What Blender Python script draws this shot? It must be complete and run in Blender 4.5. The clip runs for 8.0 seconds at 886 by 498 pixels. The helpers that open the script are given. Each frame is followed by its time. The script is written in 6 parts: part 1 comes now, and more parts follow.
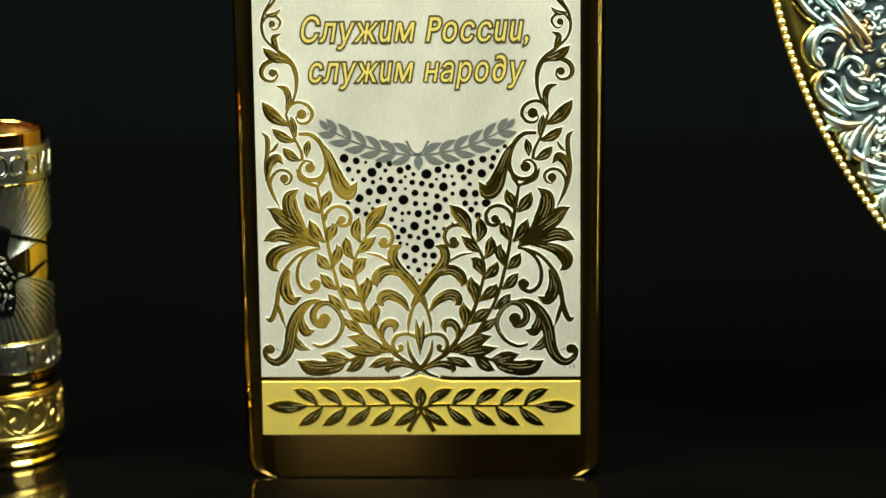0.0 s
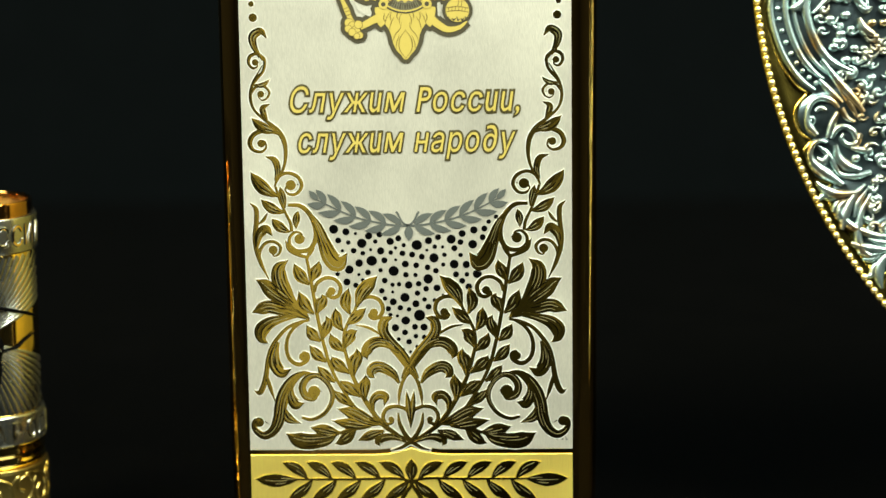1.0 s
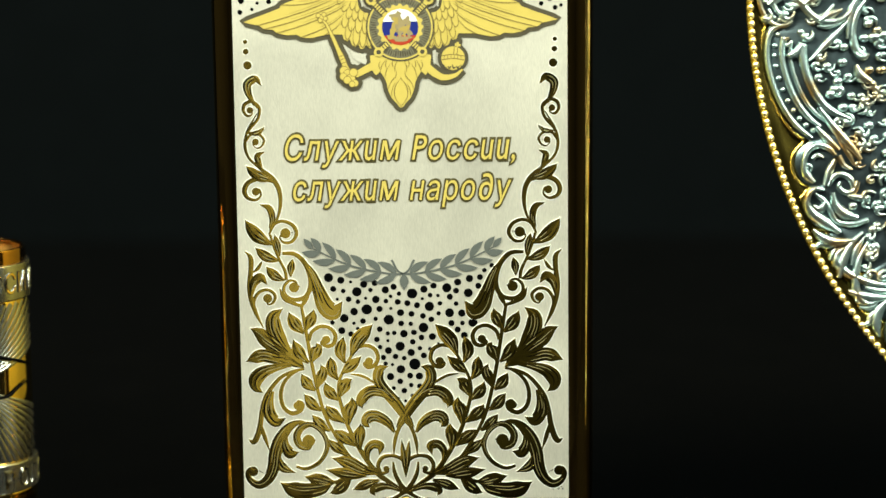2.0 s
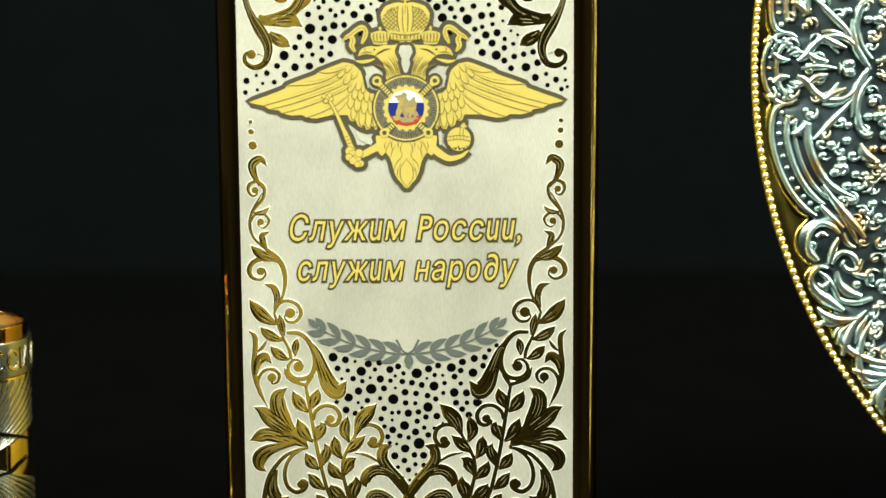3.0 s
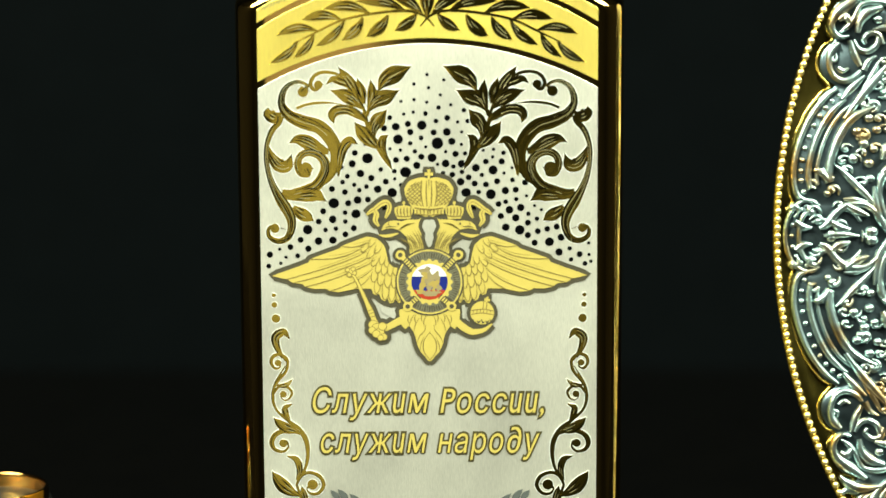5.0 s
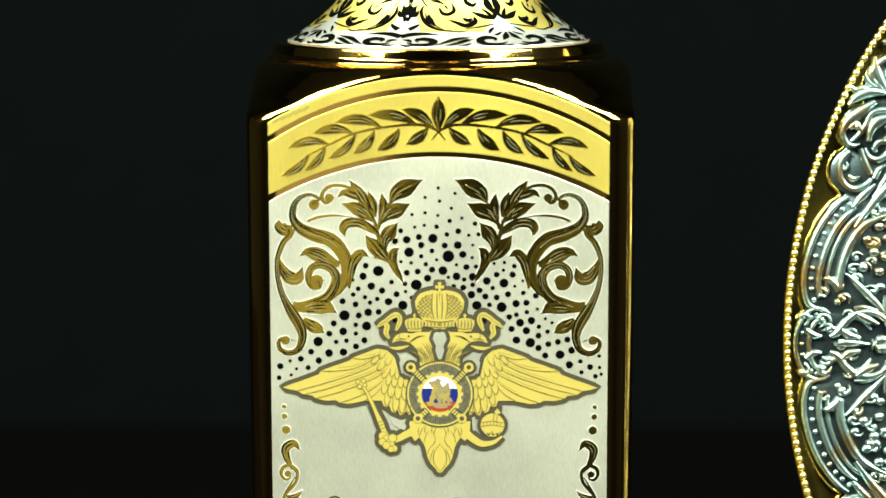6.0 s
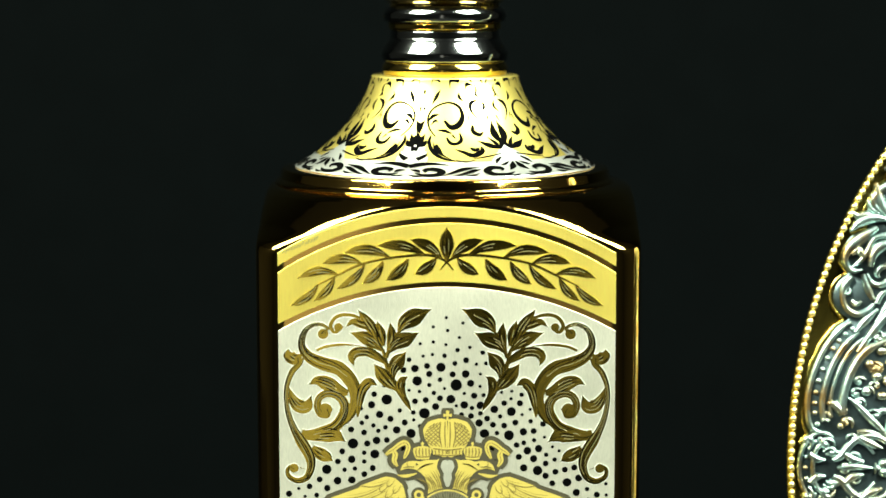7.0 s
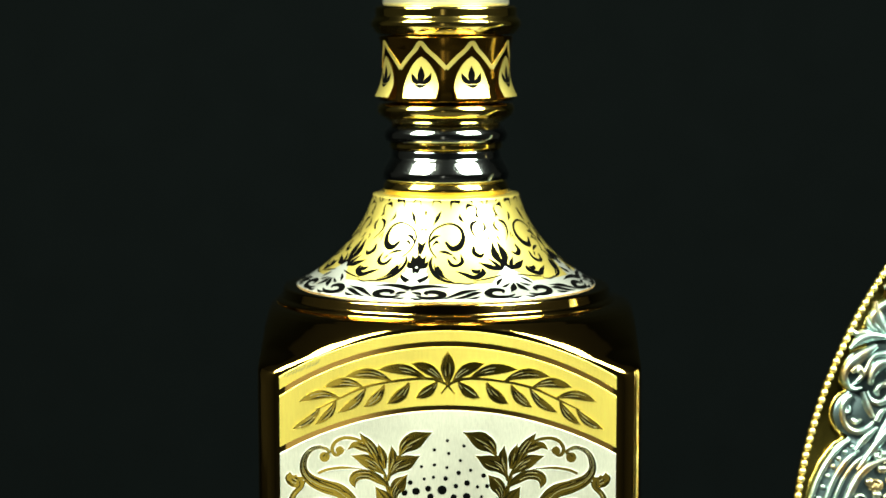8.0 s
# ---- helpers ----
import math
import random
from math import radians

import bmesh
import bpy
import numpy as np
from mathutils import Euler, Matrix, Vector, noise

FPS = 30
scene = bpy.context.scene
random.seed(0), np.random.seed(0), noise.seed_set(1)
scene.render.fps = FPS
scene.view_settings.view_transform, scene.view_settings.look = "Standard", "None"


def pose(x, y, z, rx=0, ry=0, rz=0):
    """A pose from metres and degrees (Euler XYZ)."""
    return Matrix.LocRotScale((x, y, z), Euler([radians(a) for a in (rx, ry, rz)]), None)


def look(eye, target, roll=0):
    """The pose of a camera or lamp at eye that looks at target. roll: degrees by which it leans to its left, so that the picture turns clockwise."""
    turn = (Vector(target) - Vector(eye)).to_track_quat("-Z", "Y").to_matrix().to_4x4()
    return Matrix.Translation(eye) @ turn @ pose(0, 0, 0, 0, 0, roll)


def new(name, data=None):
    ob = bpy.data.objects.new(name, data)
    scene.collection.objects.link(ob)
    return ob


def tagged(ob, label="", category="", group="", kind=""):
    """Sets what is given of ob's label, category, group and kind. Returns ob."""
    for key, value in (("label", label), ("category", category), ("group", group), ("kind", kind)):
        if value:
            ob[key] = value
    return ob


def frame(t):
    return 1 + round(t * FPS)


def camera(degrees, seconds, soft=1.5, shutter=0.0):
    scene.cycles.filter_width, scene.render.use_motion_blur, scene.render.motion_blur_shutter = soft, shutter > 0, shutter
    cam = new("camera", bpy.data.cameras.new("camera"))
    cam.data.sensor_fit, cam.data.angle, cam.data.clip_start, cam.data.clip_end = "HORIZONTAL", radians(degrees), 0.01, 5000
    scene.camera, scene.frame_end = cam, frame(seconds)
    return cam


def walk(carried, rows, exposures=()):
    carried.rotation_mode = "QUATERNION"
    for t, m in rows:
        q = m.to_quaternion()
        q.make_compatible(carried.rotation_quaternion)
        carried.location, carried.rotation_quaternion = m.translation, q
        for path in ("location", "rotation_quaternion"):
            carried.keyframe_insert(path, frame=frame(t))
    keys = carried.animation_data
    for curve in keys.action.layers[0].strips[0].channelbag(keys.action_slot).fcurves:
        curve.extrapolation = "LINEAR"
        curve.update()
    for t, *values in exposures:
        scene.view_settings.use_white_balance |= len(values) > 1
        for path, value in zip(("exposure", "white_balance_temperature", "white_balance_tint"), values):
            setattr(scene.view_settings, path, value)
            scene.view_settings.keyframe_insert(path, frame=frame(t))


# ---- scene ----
cam = camera(22.0, 8.0, soft=1.5)
PATH = [
    (0, (0.02555, -0.51989, 0.15725), (-0.04960, 1.44140, -0.22704), -0.655),
    (0.5, (0.02612, -0.51707, 0.15713), (-0.04773, 1.44980, -0.19781), -0.720),
    (1, (0.02415, -0.51431, 0.16030), (-0.03779, 1.45596, -0.17767), -0.729),
    (1.5, (0.02586, -0.51288, 0.15996), (-0.03846, 1.46164, -0.15166), -0.765),
    (3, (0.01705, -0.50711, 0.18486), (-0.01751, 1.46621, -0.13888), -0.404),
    (3.5, (0.01595, -0.50627, 0.19158), (-0.02021, 1.46794, -0.12656), -0.349),
    (4, (0.01204, -0.50411, 0.20082), (-0.01525, 1.47041, -0.11621), -0.305),
    (4.5, (0.01239, -0.50374, 0.20627), (-0.02099, 1.47338, -0.09351), -0.400),
    (6, (0.00991, -0.49846, 0.23996), (-0.02577, 1.47973, -0.05246), -0.114),
    (6.5, (0.00635, -0.49894, 0.24664), (-0.01918, 1.48323, -0.01858), -0.056),
    (7, (0.00443, -0.50063, 0.25707), (-0.01642, 1.48415, 0.01176), -0.044),
    (7.5, (0.00313, -0.50117, 0.26763), (-0.01398, 1.48528, 0.03584), 0.014),
    (8, (0.00482, -0.50084, 0.27647), (-0.01845, 1.48765, 0.06351), -0.050),
]
DRIFT = [(0, -0.11, 6450, 10.0), (3, 0.0, 6450, 9.0), (4.5, 0.0, 6450, 7.0), (6, 0.0, 6400, 3.5), (7, 0.03, 6400, 2.2), (8, 0.20, 6400, 1.0)]  # stops, kelvin, tint
walk(cam, [(t, look(eye, target, roll)) for t, eye, target, roll in PATH], DRIFT)
cam.data.dof.use_dof, cam.data.dof.focus_distance, cam.data.dof.aperture_fstop = True, 0.519, 9.5


# ---- light: a dark studio, two softboxes over the table, two added panels behind the camera ----
world = bpy.data.worlds.new("studio_dark")
world.use_nodes = True
world.node_tree.nodes["Background"].inputs["Color"].default_value = (0.5, 0.6, 0.7, 1)
world.node_tree.nodes["Background"].inputs["Strength"].default_value = 0.004
scene.world = world
scene.view_settings.exposure = 0.0


def softbox(name, eye, target, size_x, size_y, watts, colour):
    lamp = bpy.data.lights.new(name, "AREA")
    lamp.shape, lamp.size, lamp.size_y = "RECTANGLE", size_x, size_y
    lamp.energy, lamp.color = watts, colour
    ob = new(name, lamp)
    ob.matrix_world = look(eye, target)
    return ob


softbox("softbox_lamp", (-0.78, -0.46, 1.16), (0, 0.04, 0.16), 0.70, 0.70, 87.0, (0.965, 1.0, 0.81))
softbox("softbox_lamp", (0.78, -0.46, 1.16), (0, 0.04, 0.16), 0.70, 0.70, 87.0, (0.95, 1.0, 0.84))
# unseen panel, assumed from the glow that the polished gold on the left reflects
softbox("reflected_panel", (-0.195, -2.3, 0.06), (-0.195, 0, 0.06), 0.165, 1.22, 0.31, (1.0, 0.94, 0.78))
# second unseen panel, added to brighten the gold strokes on the right
softbox("reflected_panel", (0.16, -2.3, -0.24), (0.16, 0, -0.24), 0.15, 0.28, 0.022, (1.0, 0.94, 0.78))


# ---- materials ----
def surface(name, colour, rough, metal=0.0, grain=0.0, scale=400.0, stretch=(1, 1, 1), bump=0.0, vary=0.0, spec=0.5):
    """A procedural surface: colour with fine grain and broad wear, uneven roughness, fine relief."""
    mat = bpy.data.materials.new(name)
    mat.use_nodes = True
    nodes, links = mat.node_tree.nodes, mat.node_tree.links
    shader = nodes["Principled BSDF"]
    shader.inputs["Metallic"].default_value = metal
    shader.inputs["Specular IOR Level"].default_value = spec
    place = nodes.new("ShaderNodeTexCoord")
    turn = nodes.new("ShaderNodeMapping")
    turn.inputs["Scale"].default_value = stretch
    links.new(place.outputs["Object"], turn.inputs["Vector"])
    fine = nodes.new("ShaderNodeTexNoise")
    fine.inputs["Scale"].default_value, fine.inputs["Detail"].default_value = scale, 4
    links.new(turn.outputs["Vector"], fine.inputs["Vector"])
    broad = nodes.new("ShaderNodeTexNoise")
    broad.inputs["Scale"].default_value, broad.inputs["Detail"].default_value = 45, 3
    links.new(place.outputs["Object"], broad.inputs["Vector"])
    mix = nodes.new("ShaderNodeMath")
    mix.operation = "ADD"
    links.new(fine.outputs["Fac"], mix.inputs[0])
    links.new(broad.outputs["Fac"], mix.inputs[1])
    tone = nodes.new("ShaderNodeMapRange")
    tone.inputs["From Min"].default_value, tone.inputs["From Max"].default_value = 0.6, 1.4
    tone.inputs["To Min"].default_value, tone.inputs["To Max"].default_value = 1 - grain, 1 + grain
    links.new(mix.outputs[0], tone.inputs["Value"])
    paint = nodes.new("ShaderNodeVectorMath")
    paint.operation = "SCALE"
    paint.inputs[0].default_value = colour
    links.new(tone.outputs["Result"], paint.inputs["Scale"])
    links.new(paint.outputs["Vector"], shader.inputs["Base Color"])
    gloss = nodes.new("ShaderNodeMapRange")
    gloss.inputs["From Min"].default_value, gloss.inputs["From Max"].default_value = 0.3, 0.7
    gloss.inputs["To Min"].default_value, gloss.inputs["To Max"].default_value = max(0.0, rough - vary), rough + vary
    links.new(broad.outputs["Fac"], gloss.inputs["Value"])
    links.new(gloss.outputs["Result"], shader.inputs["Roughness"])
    if bump:
        relief = nodes.new("ShaderNodeBump")
        relief.inputs["Strength"].default_value, relief.inputs["Distance"].default_value = 1.0, bump
        links.new(fine.outputs["Fac"], relief.inputs["Height"])
        links.new(relief.outputs["Normal"], shader.inputs["Normal"])
    return mat


MIRROR_GOLD = surface("mirror_gold", (0.80, 0.50, 0.13), 0.065, 1.0, 0.03, 300, vary=0.015)
SATIN_GOLD = surface("satin_gold", (1.0, 0.79, 0.18), 0.50, 1.0, 0.09, 1100, (5, 1, 0.3), 0.00002, 0.025)
FROST_SILVER = surface("frosted_silver", (0.70, 0.675, 0.580), 0.56, 1.0, 0.13, 1900, (2.6, 1, 0.45), 0.00004, 0.02)
POLISH_GOLD = surface("polished_gold", (0.72, 0.54, 0.09), 0.085, 1.0, 0.08, 500, vary=0.02)
HATCH_GOLD = surface("cut_gold", (0.50, 0.43, 0.22), 0.46, 1.0, 0.08, 1500)
BEVEL_SILVER = surface("bevel_silver", (1.0, 0.98, 0.89), 0.56, 1.0, 0.03, 900)
# darker copy of the cut gold: the hatching's shade put into the colour
SHADED_CUT = surface("shaded_cut", (0.085, 0.070, 0.024), 0.22, 1.0, 0.15, 1200)
NECK_GOLD = surface("neck_gold", (0.84, 0.68, 0.18), 0.45, 1.0, 0.05, 700, vary=0.05)
ARCH_GOLD = surface("arch_gold", (0.56, 0.455, 0.13), 0.50, 1.0, 0.05, 700, vary=0.04)
BAND_GOLD = surface("band_gold", (0.50, 0.27, 0.04), 0.13, 1.0, 0.05, 500, vary=0.04)
NECK_SILVER = surface("neck_silver", (0.84, 0.84, 0.79), 0.42, 1.0, 0.05, 700, vary=0.03)
DARK_CHROME = surface("dark_chrome", (0.36, 0.37, 0.38), 0.11, 1.0, 0.03, 300, vary=0.02)
RING_GOLD = surface("ring_gold", (0.88, 0.63, 0.16), 0.11, 1.0, 0.03, 300, vary=0.03)
BLACK = surface("black_enamel", (0.0010, 0.0010, 0.0010), 0.6, 0.0, 0.10, 800, spec=0.01)
GREY_PRINT = surface("grey_print", (0.066, 0.072, 0.066), 0.5, 0.0, 0.10, 900, spec=0.12)
LINE_PRINT = surface("dark_grey_print", (0.048, 0.042, 0.026), 0.5, 0.0, 0.05, 900, spec=0.15)
YELLOW_PRINT = surface("yellow_print", (0.350, 0.274, 0.066), 0.45, 0.0, 0.05, 900, spec=0.2)
OCHRE_PRINT = surface("ochre_print", (0.245, 0.180, 0.048), 0.5, 0.0, 0.06, 900, spec=0.15)
FEATHER_LINE = surface("feather_line_print", (0.125, 0.092, 0.028), 0.5, 0.0, 0.06, 900, spec=0.15)
TEXT_LINE = surface("letter_edge_print", (0.046, 0.038, 0.014), 0.5, 0.0, 0.05, 900, spec=0.15)
HUB_PRINT = surface("hub_print", (0.098, 0.090, 0.058), 0.5, 0.0, 0.08, 900, spec=0.15)
WHITE_PRINT = surface("white_print", (0.58, 0.59, 0.56), 0.5, 0.0, 0.04, 900)
BLUE_PRINT = surface("blue_print", (0.008, 0.014, 0.115), 0.5, 0.0, 0.05, 900, spec=0.15)
TAN_PRINT = surface("tan_print", (0.19, 0.15, 0.075), 0.5, 0.0, 0.12, 900, spec=0.15)
RED_PRINT = surface("red_print", (0.25, 0.028, 0.012), 0.5, 0.0, 0.05, 900, spec=0.15)
DISH_SILVER = surface("relief_silver", (0.36, 0.465, 0.455), 0.36, 1.0, 0.12, 900, vary=0.05)
DISH_GROUND = surface("dark_ground_silver", (0.105, 0.145, 0.160), 0.36, 1.0, 0.3, 700, vary=0.08)
DISH_GOLD = surface("dish_gold", (0.90, 0.66, 0.16), 0.26, 1.0, 0.06, 500, vary=0.05)
BEAD_GOLD = surface("bead_gold", (0.97, 0.79, 0.34), 0.36, 1.0, 0.05, 500, vary=0.05)
CUP_GOLD = surface("cup_gold", (0.34, 0.26, 0.075), 0.30, 1.0, 0.08, 500, vary=0.05)
DISH_MIRROR = surface("dish_mirror_gold", (0.45, 0.35, 0.07), 0.21, 1.0, 0.25, 400, vary=0.08)
CUP_SILVER = surface("cup_silver", (0.36, 0.37, 0.32), 0.27, 1.0, 0.12, 800, vary=0.05)
CUP_BRIGHT = surface("cup_polish", (0.80, 0.58, 0.16), 0.07, 1.0, 0.05, 400, vary=0.02)
CUP_INSIDE = surface("cup_gilding", (0.50, 0.26, 0.065), 0.10, 1.0, 0.05, 300, vary=0.05)
TABLE_BLACK = surface("black_acrylic", (0.0007, 0.0006, 0.0005), 0.11, 0.0, 0.2, 60, vary=0.02, spec=0.36)
CLOTH = surface("dark_cloth", (0.0015, 0.0021, 0.0023), 0.9, 0.0, 0.15, 200, bump=0.0004, spec=0.02)
SIDE_PAINT = surface("grey_wall_paint", (0.030, 0.029, 0.027), 0.8, 0.0, 0.1, 20, spec=0.1)
WALL_PAINT = surface("dark_wall_paint", (0.035, 0.035, 0.035), 0.8, 0.0, 0.1, 20, spec=0.1)


for lacquered in (NECK_GOLD, ARCH_GOLD, NECK_SILVER):
    lacquered.node_tree.nodes["Principled BSDF"].inputs["Coat Weight"].default_value = 1.0
    lacquered.node_tree.nodes["Principled BSDF"].inputs["Coat Roughness"].default_value = 0.08


def reflection_tinted(mat, warm):
    """Soft warm patches put into a silver surface's colour, standing in for reflected gold."""
    nodes, links = mat.node_tree.nodes, mat.node_tree.links
    shader = nodes["Principled BSDF"]
    old = shader.inputs["Base Color"].links[0].from_socket
    place = nodes.new("ShaderNodeTexCoord")
    spots = nodes.new("ShaderNodeTexNoise")
    spots.inputs["Scale"].default_value, spots.inputs["Detail"].default_value = 150, 3
    links.new(place.outputs["Object"], spots.inputs["Vector"])
    amount = nodes.new("ShaderNodeMapRange")
    amount.inputs["From Min"].default_value, amount.inputs["From Max"].default_value = 0.48, 0.66
    links.new(spots.outputs["Fac"], amount.inputs["Value"])
    blend = nodes.new("ShaderNodeMix")
    blend.data_type = "RGBA"
    links.new(amount.outputs["Result"], blend.inputs[0])
    links.new(old, blend.inputs[6])
    blend.inputs[7].default_value = warm
    links.new(blend.outputs[2], shader.inputs["Base Color"])


reflection_tinted(DISH_SILVER, (0.36, 0.26, 0.13, 1))


# ---- building helpers ----
def mesh_of(name, verts, faces, mats, slots=None, smooth=False):
    me = bpy.data.meshes.new(name)
    me.from_pydata([tuple(v) for v in verts], [], faces)
    for m in mats:
        me.materials.append(m)
    if slots is not None:
        me.polygons.foreach_set("material_index", slots)
    if smooth:
        me.polygons.foreach_set("use_smooth", [True] * len(me.polygons))
    me.update()
    return me


def link(name, me, parent=None, label="", matrix=None):
    ob = new(name, me)
    if parent is not None:
        ob.parent = parent
    if matrix is not None:
        ob.matrix_local = matrix
    if label:
        tagged(ob, label)
    return ob


def thing(name, at, label, category, group="", kind=""):
    ob = new(name)
    ob.location = at
    ob.empty_display_size = 0.01
    return tagged(ob, label, category, group, kind)


def lathe(profile, steps=96, close_top=True, close_bottom=True):
    """A turned solid: profile of (radius, height) from bottom to top, round z."""
    verts, faces = [], []
    for r, z in profile:
        for k in range(steps):
            a = 2 * math.pi * k / steps
            verts.append((r * math.cos(a), r * math.sin(a), z))
    n = len(profile)
    for i in range(n - 1):
        for k in range(steps):
            k2 = (k + 1) % steps
            faces.append((i * steps + k, i * steps + k2, (i + 1) * steps + k2, (i + 1) * steps + k))
    if close_bottom:
        faces.append(tuple(reversed(range(steps))))
    if close_top:
        faces.append(tuple(range((n - 1) * steps, n * steps)))
    return verts, faces


def rounded(profile, cut=0.0004, steps=3):
    """The profile with its corners rounded off by about cut."""
    out = [profile[0]]
    for a, b, c in zip(profile, profile[1:], profile[2:]):
        a, b, c = Vector(a), Vector(b), Vector(c)
        d = min(cut, (a - b).length * 0.45, (c - b).length * 0.45)
        p, q = b + (a - b).normalized() * d, b + (c - b).normalized() * d
        for i in range(steps + 1):
            t = i / steps
            out.append(tuple((p * (1 - t) + b * t) * (1 - t) + (b * (1 - t) + q * t) * t))
    out.append(profile[-1])
    return out


def box(x0, x1, y0, y1, z0, z1):
    v = [(x, y, z) for x in (x0, x1) for y in (y0, y1) for z in (z0, z1)]
    return v, [(0, 1, 3, 2), (4, 6, 7, 5), (0, 4, 5, 1), (2, 3, 7, 6), (0, 2, 6, 4), (1, 5, 7, 3)]


# ---- the studio ----
def structure(name, dims, mat, label, category):
    return tagged(link(name, mesh_of(name, *box(*dims), [mat])), label, category, kind="structure")


structure("floor", (-2.6, 2.6, -2.6, 2.6, -0.80, -0.75), WALL_PAINT, "dark painted studio floor", "floor")
structure("ceiling", (-2.6, 2.6, -2.6, 2.6, 1.90, 1.95), WALL_PAINT, "dark painted studio ceiling", "ceiling")
structure("wall_north", (-2.6, 2.6, 2.6, 2.7, -0.80, 1.95), WALL_PAINT, "dark studio wall behind the backdrop", "wall")
structure("wall_south", (-2.6, 2.6, -2.7, -2.6, -0.80, 1.95), WALL_PAINT, "dark studio wall facing the table", "wall")
structure("wall_west", (-2.7, -2.6, -2.6, 2.6, -0.80, 1.95), SIDE_PAINT, "dark grey studio side wall", "wall")
structure("wall_east", (2.6, 2.7, -2.6, 2.6, -0.80, 1.95), SIDE_PAINT, "dark grey studio side wall", "wall")
structure("backdrop", (-2.2, 2.2, 1.30, 1.31, -0.75, 1.88), CLOTH, "near-black blue-grey cloth backdrop", "backdrop")

table = thing("table", (0, 0.2, -0.75), "black glossy acrylic display table", "table")
slab = link("tabletop", mesh_of("tabletop", *box(-0.9, 0.9, -0.33, 0.36, 0.72, 0.75), [TABLE_BLACK]), table)
for lx in (-0.86, 0.86):
    for ly in (-0.29, 0.32):
        link("leg", mesh_of("leg", *box(lx - 0.02, lx + 0.02, ly - 0.02, ly + 0.02, 0, 0.72), [TABLE_BLACK]), table)
bev = slab.modifiers.new("edge", "BEVEL")
bev.width, bev.segments = 0.003, 2

# ---- the bottle: a square gold bottle, its axis at BX, BY ----
BX, BY = -0.0008, 0.0425
bottle = thing("bottle", (BX, BY, 0), "square gold-plated bottle with engraved silver and gold front", "bottle")


def body_mesh():
    """A rounded square that widens a little upwards, its top cut by a dome of revolution."""
    around = []
    for quarter in range(4):
        around += [quarter * 90 - 45 + d for d in (0, 0.6, 1.2, 1.8, 2.4, 3, 3.6, 4.2, 4.8, 5.4, 6, 6.6, 7.5, 9, 12, 16, 20, 25, 30, 35, 40, 45, 50, 55, 60, 65, 70, 74, 78, 81, 82.5, 83.4, 84, 84.6, 85.2, 85.8, 86.4, 87, 87.6, 88.2, 88.8, 89.4)]
    steps = len(around)
    levels = [(0.0, 0.0399, 0.2), (0.0006, 0.0413, 0.2), (0.0018, 0.0422, 0.2), (0.004, 0.0425, 0.2)]
    levels += [(0.03 + 0.012 * i, 0.0430 + 0.00002 * i, 0.2) for i in range(12)]
    dome_line = [(0.176, 0.0720), (0.186, 0.0650), (0.1925, 0.0608), (0.1960, 0.0571), (0.1991, 0.0523), (0.2013, 0.0495), (0.2034, 0.0467), (0.2049, 0.0446), (0.2057, 0.0432), (0.2062, 0.0419), (0.2066, 0.0404)]
    for (z0, r0), (z1, r1) in zip(dome_line, dome_line[1:]):
        levels += [(z0 + (z1 - z0) * i / 5, 0.0432, r0 + (r1 - r0) * i / 5) for i in range(5)]
    levels += [(0.2066, 0.0432, 0.0404), (0.2068, 0.0432, 0.0385)]
    verts, faces = [], []
    for z, half, dome in levels:
        for k in range(steps):
            a = radians(around[k])
            c, s = sorted((abs(math.cos(a)), abs(math.sin(a))), reverse=True)
            square, corner = half / c, 0.0064
            if half * s / c > half - corner:
                b = (half - corner) * (c + s)
                square = b + math.sqrt(max(0.0, b * b - 2 * (half - corner) ** 2 + corner ** 2))
            r = -math.log(math.exp(-square / 0.0006) + math.exp(-dome / 0.0006)) * 0.0006 if abs(square - dome) < 0.01 else min(square, dome)
            verts.append((r * math.cos(a), r * math.sin(a) * 0.04243 / half, z))
    n = len(levels)
    for i in range(n - 1):
        for k in range(steps):
            k2 = (k + 1) % steps
            faces.append((i * steps + k, i * steps + k2, (i + 1) * steps + k2, (i + 1) * steps + k))
    faces.append(tuple(reversed(range(steps))))
    faces.append(tuple(range((n - 1) * steps, n * steps)))
    return mesh_of("bottle_body", verts, faces, [MIRROR_GOLD], smooth=True)


link("body", body_mesh(), bottle, "mirror-polished gold body with rounded corners", Matrix.Translation((0.0011, 0, 0)))


def turned(name, profile, mat, parent, label="", steps=120, cut=0.0004):
    v, f = lathe(rounded(profile, cut), steps)
    return link(name, mesh_of(name, v, f, [mat], smooth=True), parent, label)


turned("collar", [(0.036, 0.2062), (0.0404, 0.2063), (0.0406, 0.2067), (0.0400, 0.2073), (0.0394, 0.2076), (0.0388, 0.2099), (0.034, 0.2101)], MIRROR_GOLD, bottle, "polished gold shoulder ring")


def skirt_at(s):
    """Radius and height of the flared skirt, s from 0 at the rim to 1 at the neck."""
    return 0.0175 + 0.0182 * (1 - s) ** (2.05 - 0.6 * s), 0.2103 + 0.0212 * s


skirt_profile = [(0.030, 0.2099), (0.0357, 0.2101)] + [skirt_at(i / 60) for i in range(61)] + [(0.0172, 0.2318), (0.012, 0.2319)]
v, f = lathe(skirt_profile, 360)


def skirt_slot(i):
    """Silver along the rim and in points under the buds and palmettes, gold above."""
    row, turn = i // 360, (i % 360 + 0.5 + 90 + 14) % 90
    away = min(turn, 90 - turn) / 45
    height = (row - 2) / 60
    edge = 0.15 + 0.30 * max(0, 1 - away / 0.16) ** 0.8 + 0.16 * max(0, 1 - (1 - away) / 0.22)
    return 1 if height < edge else 0


